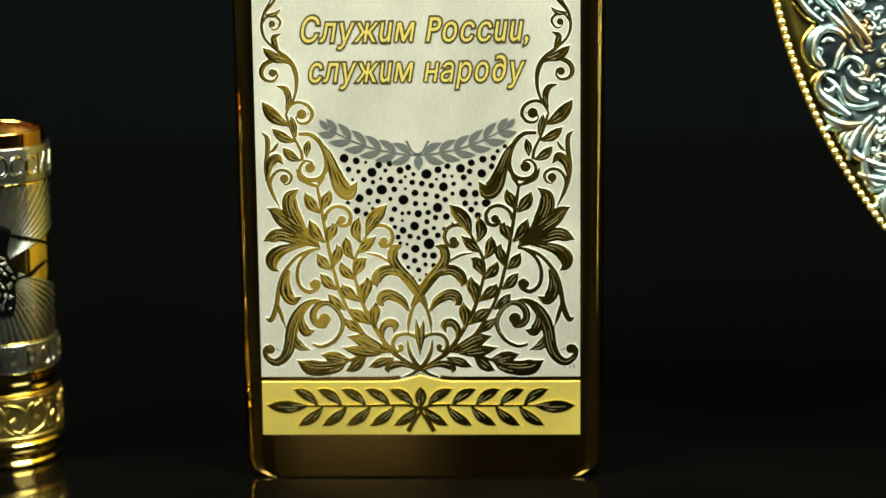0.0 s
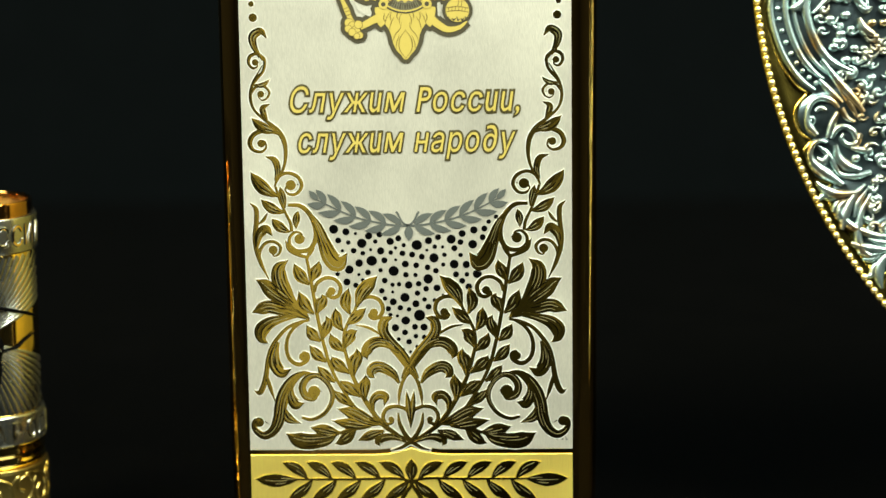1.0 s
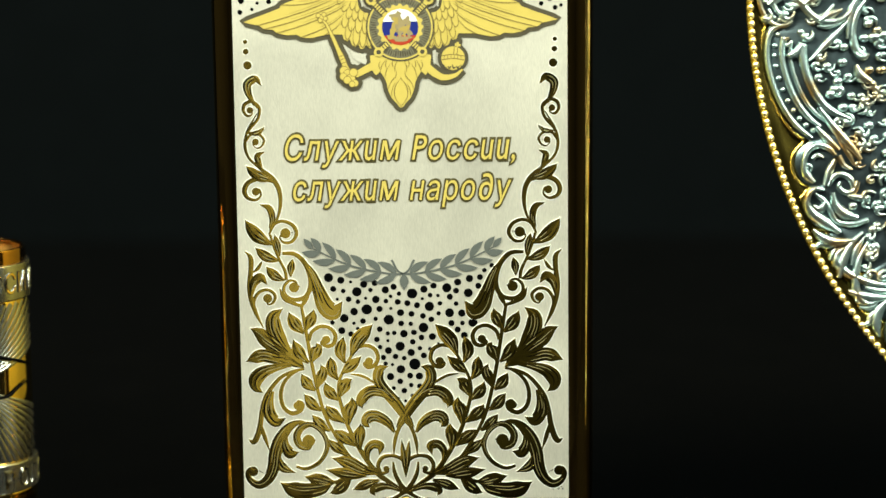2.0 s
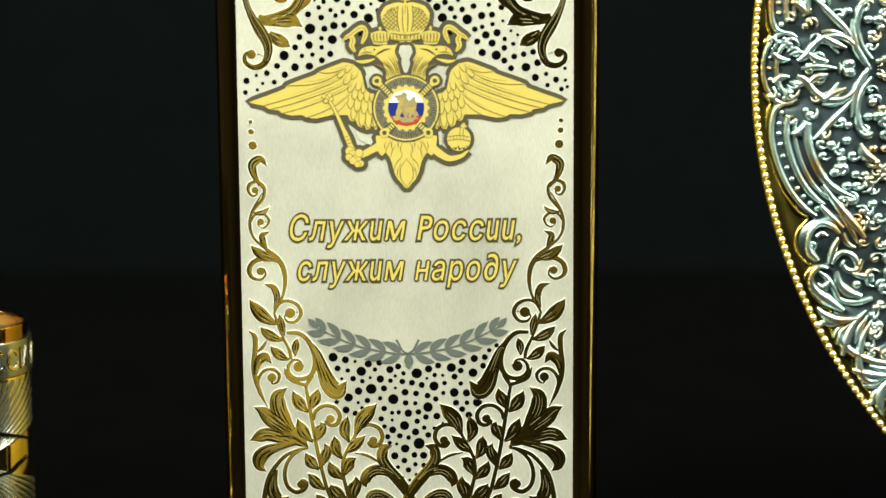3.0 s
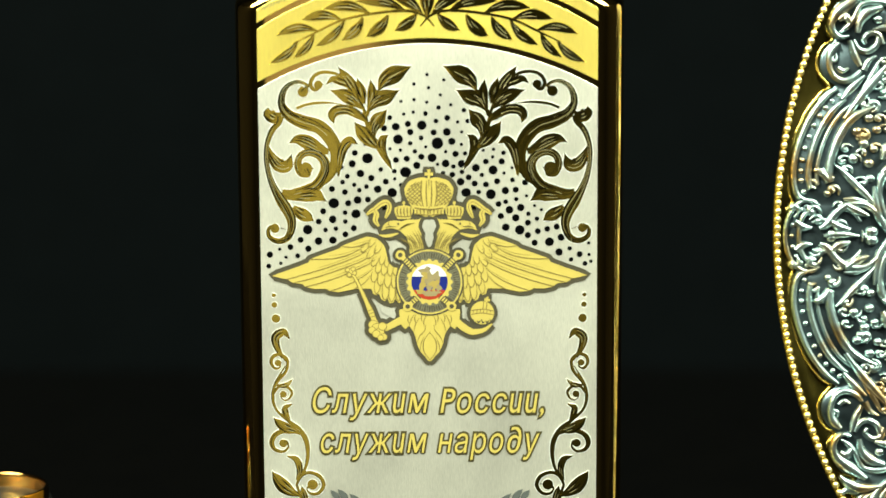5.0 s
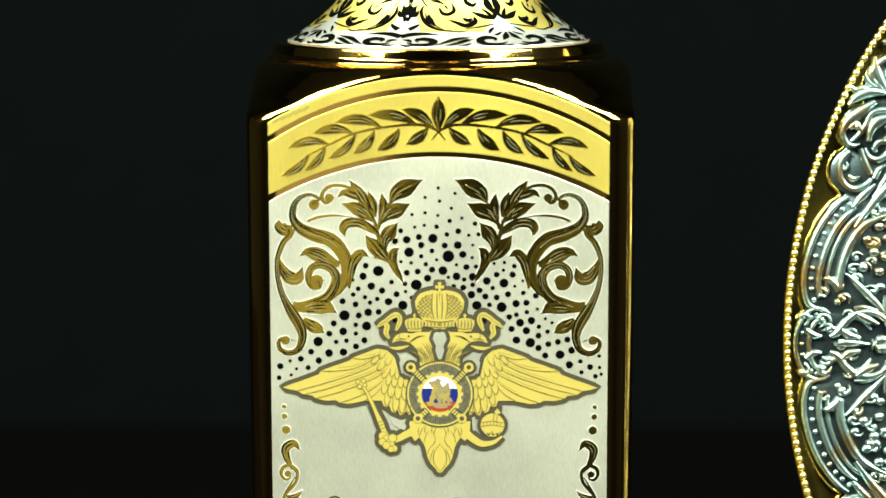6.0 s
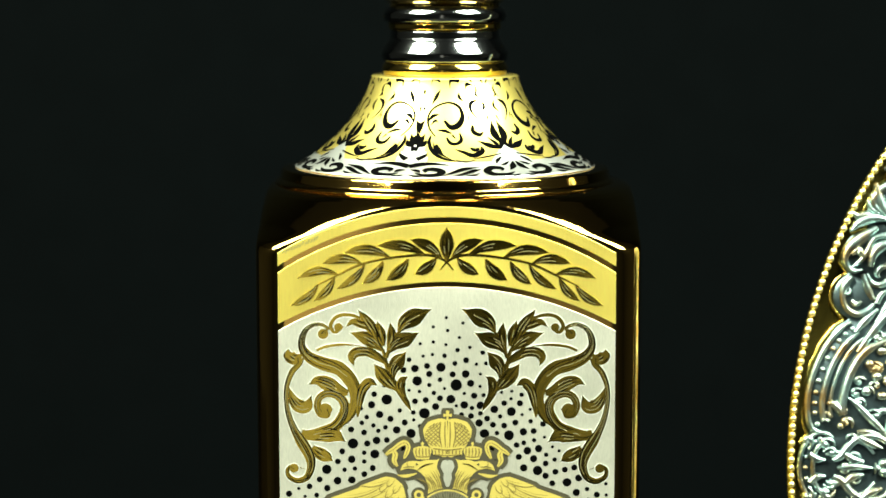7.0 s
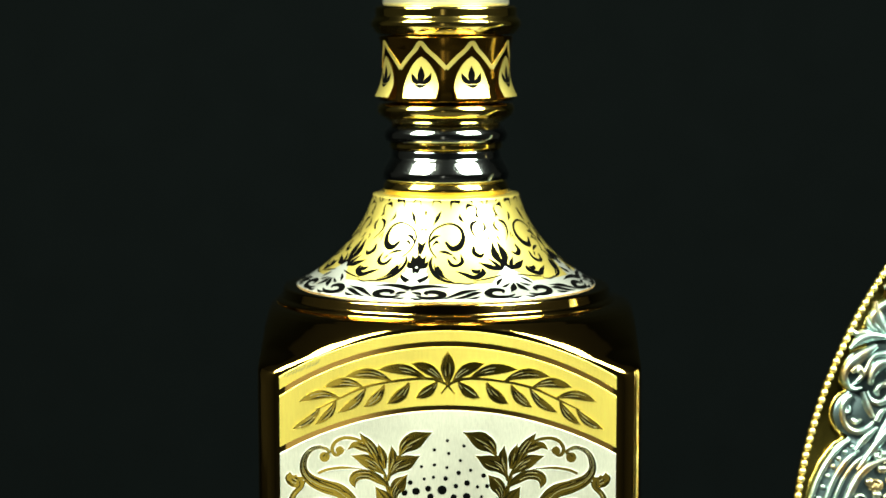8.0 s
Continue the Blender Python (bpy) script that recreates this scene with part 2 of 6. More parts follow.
skirt = link("neck_skirt", mesh_of("neck_skirt", v, f, [NECK_GOLD, NECK_SILVER], [skirt_slot(i) for i in range(len(f))], smooth=True), bottle, "flared gold and silver neck skirt with black scrolls")
turned("neck_ring", [(0.010, 0.2316), (0.0146, 0.2319), (0.0150, 0.2334), (0.0142, 0.2350), (0.010, 0.2351)], RING_GOLD, bottle, "polished gold ring")
turned("neck_ring", [(0.010, 0.2350), (0.0149, 0.2351), (0.0152, 0.2370), (0.0146, 0.2382), (0.0137, 0.2398), (0.0131, 0.2405), (0.0129, 0.2424), (0.010, 0.2425)], DARK_CHROME, bottle, "dark polished chrome ring")
turned("neck_ring", [(0.010, 0.2424), (0.0131, 0.2425), (0.0134, 0.2429), (0.0134, 0.2439), (0.0131, 0.2442), (0.010, 0.2443)], RING_GOLD, bottle, "thin polished gold ring")
turned("neck_ring", [(0.010, 0.2442), (0.0142, 0.2443), (0.0147, 0.2452), (0.0147, 0.2464), (0.0142, 0.2473), (0.0135, 0.2480), (0.0128, 0.2484), (0.010, 0.2485)], DARK_CHROME, bottle, "dark polished chrome ring")
turned("neck_ring", [(0.010, 0.2484), (0.0130, 0.2485), (0.0158, 0.2506), (0.0164, 0.2520), (0.0158, 0.2532), (0.010, 0.2538)], RING_GOLD, bottle, "polished gold ring")
turned("neck_band", [(0.010, 0.2537), (0.0161, 0.2540), (0.0154, 0.2563), (0.0150, 0.2595), (0.0150, 0.2630), (0.0153, 0.2660), (0.0160, 0.2692), (0.010, 0.2696)], BAND_GOLD, bottle, "polished gold band with pointed arches")
turned("neck_ring", [(0.010, 0.2694), (0.0164, 0.2696), (0.0178, 0.2716), (0.0178, 0.2726), (0.0168, 0.2738), (0.0168, 0.2758), (0.0160, 0.2764), (0.010, 0.2765)], RING_GOLD, bottle, "stepped polished gold ring")
turned("cap", [(0.008, 0.2764), (0.0150, 0.2765), (0.0150, 0.2790), (0.0146, 0.2830), (0.0130, 0.2860), (0.008, 0.2872)], NECK_SILVER, bottle, "matt silver cap foot")


# ---- the engraved front: plates on the flat face ----
FACE = pose(-BX, -BY, 0)  # from the bottle's axis to the front plane


def arch(corner, middle):
    """Height over x of an arc with the given heights at x = 37.5 mm and x = 0."""
    rise = middle - corner
    radius = (37.5 ** 2 + rise ** 2) / (2 * rise)
    return lambda x: middle - radius + math.sqrt(radius ** 2 - x ** 2)


def ogee(low, peak):
    """A level edge that runs up to a small point in the middle."""
    return lambda x: low + (peak - low) * max(0.0, 1 - abs(x) / 9.0) ** 2.2


def plate_mesh(name, lower, upper, mat, rim, thick=0.30):
    """A thin plate between two edges, millimetres on the face, with a bevelled rim."""
    xs = [-37.5 + 75.0 * i / 150 for i in range(151)]
    verts, faces, slots = [], [], []
    for x in xs:
        e = 0.05
        xi = max(-37.5 + e, min(37.5 - e, x))
        lo, up = lower(x), upper(x)
        for u, w, h in ((x, lo, -0.15), (x, lo, thick - 0.04), (xi, lo + e, thick), (xi, up - e, thick), (x, up, thick - 0.04), (x, up, -0.15)):
            verts.append((u / 1000, -h / 1000, w / 1000))
    for i in range(150):
        for j in range(5):
            faces.append((i * 6 + j, (i + 1) * 6 + j, (i + 1) * 6 + j + 1, i * 6 + j + 1))
            slots.append(0 if j == 2 else 1)
    for i in (0, 150):
        faces.append(tuple(i * 6 + j for j in range(6)))
        slots.append(1)
    return mesh_of(name, verts, faces, [mat, rim], slots)


silver_plate = link("front_plate", plate_mesh("silver_plate", ogee(24.9, 26.6), arch(176.9, 186.7), FROST_SILVER, FROST_SILVER), bottle, "frosted silver front plate with gold scrolls", FACE)
base_plate = link("base_band", plate_mesh("base_band", lambda x: 10.75, ogee(23.7, 25.3), SATIN_GOLD, SATIN_GOLD), bottle, "satin gold band with a laurel branch", FACE)
arch_plate = link("arch_band", plate_mesh("arch_band", arch(178.4, 187.9), arch(189.9, 201.0), SATIN_GOLD, SATIN_GOLD), bottle, "arched satin gold band with a laurel branch", FACE)
arch_strip = link("arch_strip", plate_mesh("arch_strip", arch(191.4, 202.3), arch(194.3, 204.6), SATIN_GOLD, SATIN_GOLD), bottle, "narrow arched gold strip", FACE)


# plain satin plates assumed on the two unseen sides, for the cup and dish to mirror
for turn, label in ((-90, "satin gold side plate"), (90, "satin gold side plate")):
    side_mesh = plate_mesh("side_plate", lambda x: 30.0, lambda x: 162.0, SATIN_GOLD, SATIN_GOLD, 0.04)
    link("side_plate", side_mesh, bottle, label, Matrix.Translation((0.0011, 0, 0)) @ Matrix.Rotation(radians(turn), 4, "Z") @ Matrix.Translation((0, -0.04293, 0)) @ Matrix.Rotation(0.00167, 4, "X") @ Matrix.Diagonal((0.86, 1, 1, 1)))


# ---- engraving tools: shapes drawn in millimetres on the front plane ----
def curve(points, per=7):
    """A smooth line through the points: places, and for each the share of the way along the list."""
    pts = [Vector(p) for p in points]
    ends = [pts[0] * 2 - pts[1]] + pts + [pts[-1] * 2 - pts[-2]]
    out = []
    for i in range(1, len(ends) - 2):
        a, b, c, d = ends[i - 1:i + 3]
        for k in range(per):
            t = k / per
            out.append(((b * 2 + (c - a) * t + (a * 2 - b * 5 + c * 4 - d) * t * t + (b * 3 - a - c * 3 + d) * t ** 3) * 0.5, i - 1 + t))
    out.append((pts[-1], len(pts) - 1.0))
    return out


def spread(widths, s):
    i = min(int(s), len(widths) - 2)
    t = s - i
    b, c = widths[i], widths[i + 1]
    a = widths[i - 1] if i > 0 else b * 1.4 - c * 0.4
    d = widths[i + 2] if i + 2 < len(widths) else c * 1.2 - b * 0.2
    w = 0.5 * (2 * b + (c - a) * t + (2 * a - 5 * b + 4 * c - d) * t * t + (3 * b - a - 3 * c + d) * t ** 3)
    return max(0.02, w)


def ribbon(points, widths, sections, per=7):
    """A band along a smooth line. sections: rows of (side, extra, height, slot), side from -1 to 1 of the half width plus extra millimetres.
    Gives verts (u, v, h) and faces and slots."""
    line = curve(points, per)
    verts, faces, slots = [], [], []
    n = len(sections)
    for i, (p, s) in enumerate(line):
        q, r = line[max(0, i - 1)][0], line[min(len(line) - 1, i + 1)][0]
        way = (r - q).normalized()
        side = Vector((-way.y, way.x))
        half = spread(widths, s) / 2
        for share, extra, h, slot in sections:
            out = p + side * (share * half + extra)
            if extra and i in (0, len(line) - 1):
                out += way * (abs(extra) * (-1 if i == 0 else 1))
            verts.append((out.x, out.y, h))
    for i in range(len(line) - 1):
        for j in range(n - 1):
            faces.append((i * n + j, (i + 1) * n + j, (i + 1) * n + j + 1, i * n + j + 1))
            slots.append(sections[j][3])
    return verts, faces, slots


def disc(cx, cy, rings, steps=28):
    """Concentric rings of (radius, height, slot), outermost first, closed in the middle."""
    verts, faces, slots = [], [], []
    for r, h, slot in rings:
        for k in range(steps):
            a = 2 * math.pi * k / steps
            verts.append((cx + r * math.cos(a), cy + r * math.sin(a), h))
    for i in range(len(rings) - 1):
        for k in range(steps):
            k2 = (k + 1) % steps
            faces.append((i * steps + k, i * steps + k2, (i + 1) * steps + k2, (i + 1) * steps + k))
            slots.append(rings[i][2])
    faces.append(tuple((len(rings) - 1) * steps + k for k in range(steps)))
    slots.append(rings[-1][2])
    return verts, faces, slots


def join(*pieces):
    verts, faces, slots = [], [], []
    for v, f, s in pieces:
        n = len(verts)
        verts += v
        faces += [tuple(i + n for i in face) for face in f]
        slots += s
    return verts, faces, slots


def on_face(piece):
    v, f, s = piece
    return [(x / 1000, -h / 1000, y / 1000) for x, y, h in v], f, s


MIRROR = Matrix.Diagonal((-1, 1, 1, 1))
TOP = 0.30      # the plates' upper face, millimetres before the front plane
lift = random.Random(4)


def stroke(name, points, widths, bulb=None, cuts=0, plate_ob=None, mirror=True, rim=BEVEL_SILVER, rise=0.048, edge=0.17):
    """One engraved band: a bright bevel round a polished face, with fine tool cuts along it."""
    if bulb:
        heart = Vector(bulb[:2])
        if (Vector(points[0]) - heart).length < (Vector(points[-1]) - heart).length:
            points, widths = [bulb[:2]] + list(points), [bulb[2] * 1.1] + list(widths)
        else:
            points, widths = list(points) + [bulb[:2]], list(widths) + [bulb[2] * 1.1]
    widths = [w * 0.97 + 0.02 for w in widths[:-1]] + [widths[-1]]
    h = TOP + rise + lift.uniform(0, 0.02)
    lip, foot = TOP + 0.045, TOP + 0.018
    half = max(widths) / 2
    lanes = [-1, -0.62, -0.28, 0.05, 0.36, 0.68, 1]
    face = [(x, 0, h + half * (0.0055 * (1 - x * x) + lift.uniform(-0.0024, 0.0024)), 1) for x in lanes]
    face[-1] = face[-1][:3] + (0,)
    body = [(-1, -edge - 0.01, TOP - 0.02, 0), (-1, -edge, lip, 0), (-1, -0.01, foot, 0)] + face + [(1, 0.01, foot, 0), (1, edge, lip, 0), (1, edge + 0.01, TOP - 0.02, 0)]
    pieces = [ribbon(points, widths, body)]
    line = curve(points)
    if bulb:
        x, y, r = bulb
        pieces.append(disc(x, y, [(r + edge, lip, 0), (r + 0.01, foot, 0), (r, h + 0.003, 1), (r * 0.6, h + 0.003, 1)]))
    total = len(points) - 1.0
    count = 2 * cuts + 1 if cuts else 0
    bend_side = 1 if lift.random() < 0.5 else -1
    for lane_no in range(count):
        # tool cuts that fan out from the foot: shaded and bright copies by turns
        slot = 2 if lane_no % 2 else 3
        lane = (lane_no - (count - 1) / 2) * (0.44 + 0.03 * count) / max(1, count - 1) + lift.uniform(-0.05, 0.05)
        a = 0.06 + 0.30 * lift.random()
        b = a + 0.24 + 0.34 * lift.random()
        part_line = [(p, s) for p, s in line if a <= s / total <= b]
        if len(part_line) < 4:
            continue
        path = []
        for i, (p, s) in enumerate(part_line):
            q, r = part_line[max(0, i - 1)][0], part_line[min(len(part_line) - 1, i + 1)][0]
            way = (r - q).normalized()
            path.append((p + Vector((-way.y, way.x)) * (spread(widths, s) * lane * bend_side), spread(widths, s)))
        path = path[::max(1, len(path) // 6)]
        if len(path) < 3:
            continue
        n = len(path)
        tops = [0.02 + min(0.30 if slot == 3 else 0.12, (0.17 if slot == 3 else 0.07) * max(widths)) * math.sin(math.pi * (i + 0.3) / n) for i, (p, w) in enumerate(path)]
        up = 0.006 + 0.009 * half + 0.0012 * lane_no
        pieces.append(ribbon([p for p, w in path], tops, [(-1, 0, h + up, slot), (0, 0, h + up + 0.014, slot), (1, 0, h + up, slot)], 3))
    # a sliver of the face ties the bulb and each cut to the band
    v, f, s = join(*pieces)
    start = len(pieces[0][0])
    for extra in pieces[1:]:
        p = Vector(extra[0][0][:2])
        row = min(range(0, len(pieces[0][0]), len(body)), key=lambda k: (Vector(v[k + 3][:2]) - p).length)
        f.append((row + 3, start, start + (1 if extra[0][1][2] == lip else 2)))
        s.append(1)
        start += len(extra[0])
    v, f, s = on_face((v, f, s))
    me = mesh_of(name, v, f, [rim, POLISH_GOLD, HATCH_GOLD, SHADED_CUT], s)
    host = plate_ob or silver_plate
    made = [link(name, me, host)]
    if mirror:
        made.append(link(name, me, host, matrix=MIRROR))
    return made


def both(name, points, widths, bulb=None, cuts=0):
    full = 1.15 if name == "leaf" else 1.0
    stroke(name, points, [w * full for w in widths], bulb, cuts)


def leaf_line(base, tip, bend):
    a, b = Vector(base), Vector(tip)
    side = Vector((a.y - b.y, b.x - a.x)) * bend
    return [a, a.lerp(b, 0.22) + side * 0.7, a.lerp(b, 0.48) + side, a.lerp(b, 0.76) + side * 0.62, b]


def leaf(base, tip, width, bend=0.0, cuts=2, plate_ob=None, mirror=True, rim=BEVEL_SILVER):
    stroke("leaf", leaf_line(base, tip, bend), [width * 0.20, width * 0.72, width * 1.10, width * 0.80, 0.03], None, cuts, plate_ob, mirror, rim)


# ---- scrollwork and leaves on the silver plate ----
# side vine, from the dots down
both("scroll", [(-32.4, 114.6), (-34.6, 110.7), (-35.3, 107.4), (-34.5, 104.5), (-32, 102.1), (-29.4, 99.9), (-27.9, 97.3), (-27.6, 94), (-28.3, 90.8), (-30, 87.8)], [0.27, 0.67, 0.8, 0.67, 0.8, 1.2, 1.2, 0.93, 0.67, 0.67])
leaf((-34.7, 110.2), (-30.7, 111.6), 1.06, -0.2, 1)
both("scroll", [(-35.1, 108.1), (-34, 109.7), (-32.3, 109.9), (-31, 108.6), (-31.5, 107.2), (-32.6, 106.7), (-33.5, 107.5)], [0.4, 0.67, 0.67, 0.67, 0.53, 0.4, 0.27], (-32.9, 108.1, 0.8))
both("leaf", [(-31.7, 101.9), (-32.4, 103.7), (-32.5, 105), (-31, 105.8)], [0.67, 1.33, 1.2, 0.27], cuts=1)
leaf((-29.2, 99.5), (-35.3, 102.8), 2.26, 0.12)
both("scroll", [(-29.2, 99), (-32, 99.8), (-34.7, 98.9), (-35.7, 97), (-35, 95.4), (-33.2, 94.9), (-32, 95.9), (-32.3, 97.3)], [0.67, 1.06, 1.2, 1.2, 0.93, 0.67, 0.53, 0.4], (-33.1, 96.8, 0.93))
both("leaf", [(-30, 88.2), (-29.5, 90.8), (-30.2, 93), (-32.2, 93.8)], [0.67, 1.33, 1.33, 0.27], cuts=2)
both("scroll", [(-30.3, 86.9), (-29.3, 89.1), (-27.3, 90), (-25, 89.1), (-24.1, 87.1), (-25.2, 85.3), (-27, 85.1), (-27.9, 86.3)], [0.53, 0.8, 0.8, 0.93, 0.93, 0.8, 0.67, 0.4], (-26.6, 87.2, 1.2))
both("leaf", [(-32.9, 116.4), (-34.2, 119), (-34.4, 121.2), (-32.6, 122.3), (-31.3, 120.8)], [0.64, 1.41, 1.79, 1.54, 0.26], cuts=2)
both("stem", [(-33.2, 117.3), (-31.9, 115.9), (-32.2, 113.5), (-33.8, 111.5), (-35, 110)], [0.64, 0.77, 0.77, 0.77, 0.64])
both("scroll", [(-32.2, 115.7), (-33.4, 117.2), (-35.1, 116.7), (-35.5, 115.2), (-34.6, 114), (-33.5, 114.4)], [0.51, 0.77, 0.9, 0.77, 0.64, 0.38], (-34, 115.3, 0.77))
leaf((-34.6, 110.3), (-30.9, 111), 1.15, -0.15, 1)
# leaves where the vine joins the lower scrolls
leaf((-29.5, 84.6), (-35.8, 90.4), 2.93, 0.1)
leaf((-28, 81.9), (-29.1, 87), 1.6, 0)
leaf((-28.1, 80.9), (-33.6, 84), 2.26, 0.1)
both("stem", [(-30.1, 86.9), (-29.3, 84.1), (-28.2, 81.3), (-26.9, 78.5), (-26.6, 76.4)], [0.67, 0.67, 0.67, 0.8, 0.8])
leaf((-27, 76.4), (-31.2, 79.6), 2.26, 0.1)
leaf((-25.6, 77.2), (-25, 81.4), 1.73, 0.05)
both("scroll", [(-27.4, 82.6), (-24.6, 82.4), (-22.4, 80.4), (-21.2, 77.2), (-21.3, 74.3), (-22.7, 72.3), (-25.4, 71.9), (-27.1, 73.3), (-27.1, 75.1), (-25.8, 76.3), (-24.4, 75.9)], [0.8, 1.06, 1.2, 1.2, 1.2, 1.06, 1.06, 0.93, 0.8, 0.67, 0.53], (-24.9, 74.7, 1.2))
both("leaf", [(-23.1, 81.4), (-20.8, 78), (-19.3, 73.9), (-17.8, 70.3), (-15.9, 69), (-14, 71.3)], [0.53, 1.6, 2.66, 3.59, 3.33, 0.27], cuts=3)
# plant at the edge
both("stem", [(-36, 83.1), (-34.7, 81.6), (-34.7, 78.6), (-35.1, 75), (-34.7, 71.7), (-33.6, 68.4), (-32.1, 65.3)], [0.27, 1.2, 1.2, 1.2, 1.2, 0.93, 0.27])
leaf((-34.5, 78.1), (-32, 81), 0.8, -0.1, 0)
both("leaf", [(-34.8, 72.8), (-34.1, 75.7), (-32.5, 77), (-31.1, 75.5)], [0.8, 1.73, 2, 0.27], cuts=1)
both("scroll", [(-34, 68.4), (-34.1, 71.7), (-32.7, 73.8), (-30.7, 74.1), (-29.3, 72.9), (-29.7, 71.3), (-30.9, 70.8)], [0.53, 0.8, 0.8, 0.8, 0.8, 0.67, 0.4], (-31, 72.2, 1.06))
# broad lobed leaf
both("leaf", [(-26.5, 59.8), (-28.4, 62.3), (-29.7, 65.3), (-29.6, 68.0), (-27.6, 69.8)], [1.54, 3.08, 3.39, 2.67, 0.21], cuts=3)
both("leaf", [(-26.3, 58.6), (-28.7, 60.6), (-31.4, 62.6), (-33.3, 64.3), (-35.2, 65.3)], [2.57, 2.98, 3.39, 2.26, 0.15], cuts=3)
both("leaf", [(-25.9, 57.8), (-29.3, 58.2), (-32.2, 58.9), (-34.2, 58.4), (-36.3, 57.5)], [3.08, 2.57, 2.77, 2.46, 0.15], cuts=3)
both("leaf", [(-26.1, 56.8), (-29.3, 56.1), (-32.3, 55.1), (-34.1, 53.4), (-34.1, 51.4), (-32.7, 50.2)], [1.03, 1.54, 2.57, 3.08, 2.05, 0.21], cuts=2)
both("leaf", [(-28.5, 58.7), (-26.1, 58.3), (-24.3, 57.0), (-23.0, 56.0)], [2.57, 3.8, 2.05, 0.31])
# curls at the edge
both("stem", [(-23.0, 55.7), (-25.4, 55.2), (-28.2, 53.9), (-30.4, 51.6), (-32.0, 49.1), (-32.9, 46.1), (-33.4, 42.6), (-34.2, 39.8), (-35.1, 38.6), (-36.2, 39.2)], [0.62, 0.82, 0.92, 1.03, 1.13, 1.13, 1.33, 1.44, 1.33, 0.21])
both("leaf", [(-33.1, 42.1), (-32.4, 39.6), (-31.4, 36.5)], [0.72, 0.92, 0.21])
both("leaf", [(-30.4, 50.6), (-31.3, 47.6), (-31.1, 45.1), (-29.6, 43.3), (-27.5, 44.2)], [0.82, 2.05, 2.67, 2.26, 0.21], cuts=3)
both("scroll", [(-23.9, 55.6), (-26.4, 54.1), (-28.0, 51.9), (-28.5, 49.1), (-27.8, 46.6), (-25.9, 45.3), (-23.9, 46.1), (-23.5, 47.5), (-24.5, 48.1)], [0.51, 0.82, 0.92, 1.03, 1.03, 1.13, 1.03, 0.92, 0.72], (-24.7, 47.1, 0.99))
# large corner scroll
both("scroll", [(-21.8, 42.8), (-24.5, 43.2), (-27.0, 41.8), (-29.0, 39.0), (-30.1, 35.8), (-30.6, 32.5), (-31.9, 29.7), (-34.0, 28.4), (-35.9, 29.4), (-36.6, 31.0), (-36.1, 32.2)], [0.41, 1.13, 2.26, 2.98, 3.08, 2.98, 2.46, 2.05, 1.54, 1.13, 0.82], (-35.3, 31.6, 1.18), cuts=3)
both("leaf", [(-27.5, 40.6), (-27.8, 38.0), (-26.6, 35.8), (-24.6, 36.1)], [0.72, 1.85, 2.36, 0.21], cuts=2)
both("leaf", [(-29.3, 34.8), (-28.4, 32.5), (-25.5, 31.2)], [0.82, 2.05, 0.21], cuts=2)
both("scroll", [(-25.3, 32.7), (-23.0, 32.2), (-20.2, 33.5), (-18.4, 36.0), (-18.1, 38.5), (-19.3, 41.0), (-21.5, 42.6), (-23.7, 42.1), (-25.0, 40.0), (-24.3, 37.8), (-22.4, 37.3)], [0.72, 0.92, 1.03, 1.13, 1.23, 1.23, 1.33, 1.75, 1.85, 1.85, 1.54], (-22.3, 38.8, 1.48), cuts=2)
# first leafy branch
both("stem", [(-23.4, 70.5), (-22.7, 66.5), (-22.1, 62.5), (-21.4, 58.1), (-20.6, 53.6), (-19.6, 49.1), (-18.5, 45.1), (-16.4, 40.5), (-13.5, 36.0), (-12.1, 34.7)], [0.72, 0.92, 0.92, 0.92, 0.92, 0.92, 0.92, 0.82, 0.62, 0.21])
both("leaf", [(-22.9, 64.0), (-24.6, 65.8), (-25.6, 67.4), (-26.3, 69.0)], [0.51, 2.57, 2.05, 0.15], cuts=2)
both("leaf", [(-22.4, 64.8), (-21.5, 66.7), (-20.8, 68.2), (-20.5, 69.6)], [0.51, 2.36, 1.85, 0.15], cuts=2)
both("scroll", [(-21.7, 62.3), (-21.1, 64.3), (-19.1, 65.6), (-16.9, 65.2), (-15.7, 63.5), (-16.2, 61.5), (-17.7, 61.0), (-18.9, 61.8)], [0.72, 0.92, 0.92, 0.92, 1.03, 1.03, 0.92, 0.72], (-17.8, 62.5, 0.99))
both("leaf", [(-21.9, 57.1), (-23.9, 59.1), (-24.7, 60.8), (-25.4, 62.6)], [0.51, 2.67, 2.16, 0.15], cuts=2)
both("leaf", [(-21.2, 57.3), (-20.3, 59.5), (-19.7, 60.8), (-20.1, 61.8)], [0.51, 2.46, 1.75, 0.15], cuts=2)
both("leaf", [(-20.6, 50.6), (-22.2, 52.1), (-23.0, 53.3), (-23.7, 54.6)], [0.51, 2.46, 1.85, 0.15], cuts=2)
both("leaf", [(-20.2, 51.1), (-19.2, 53.6), (-18.7, 55.3), (-19.2, 56.7)], [0.51, 2.16, 1.85, 0.15], cuts=2)
both("leaf", [(-19.3, 45.8), (-21.2, 47.3), (-22.2, 48.6), (-23.2, 49.8)], [0.51, 2.36, 1.85, 0.15], cuts=2)
both("leaf", [(-17.4, 41.0), (-19.3, 42.5), (-20.5, 43.8), (-21.4, 44.9)], [0.51, 2.05, 1.64, 0.15], cuts=2)
both("leaf", [(-13.3, 35.2), (-15.7, 37.0), (-16.9, 38.1), (-17.6, 39.1)], [0.51, 2.05, 1.54, 0.15], cuts=2)
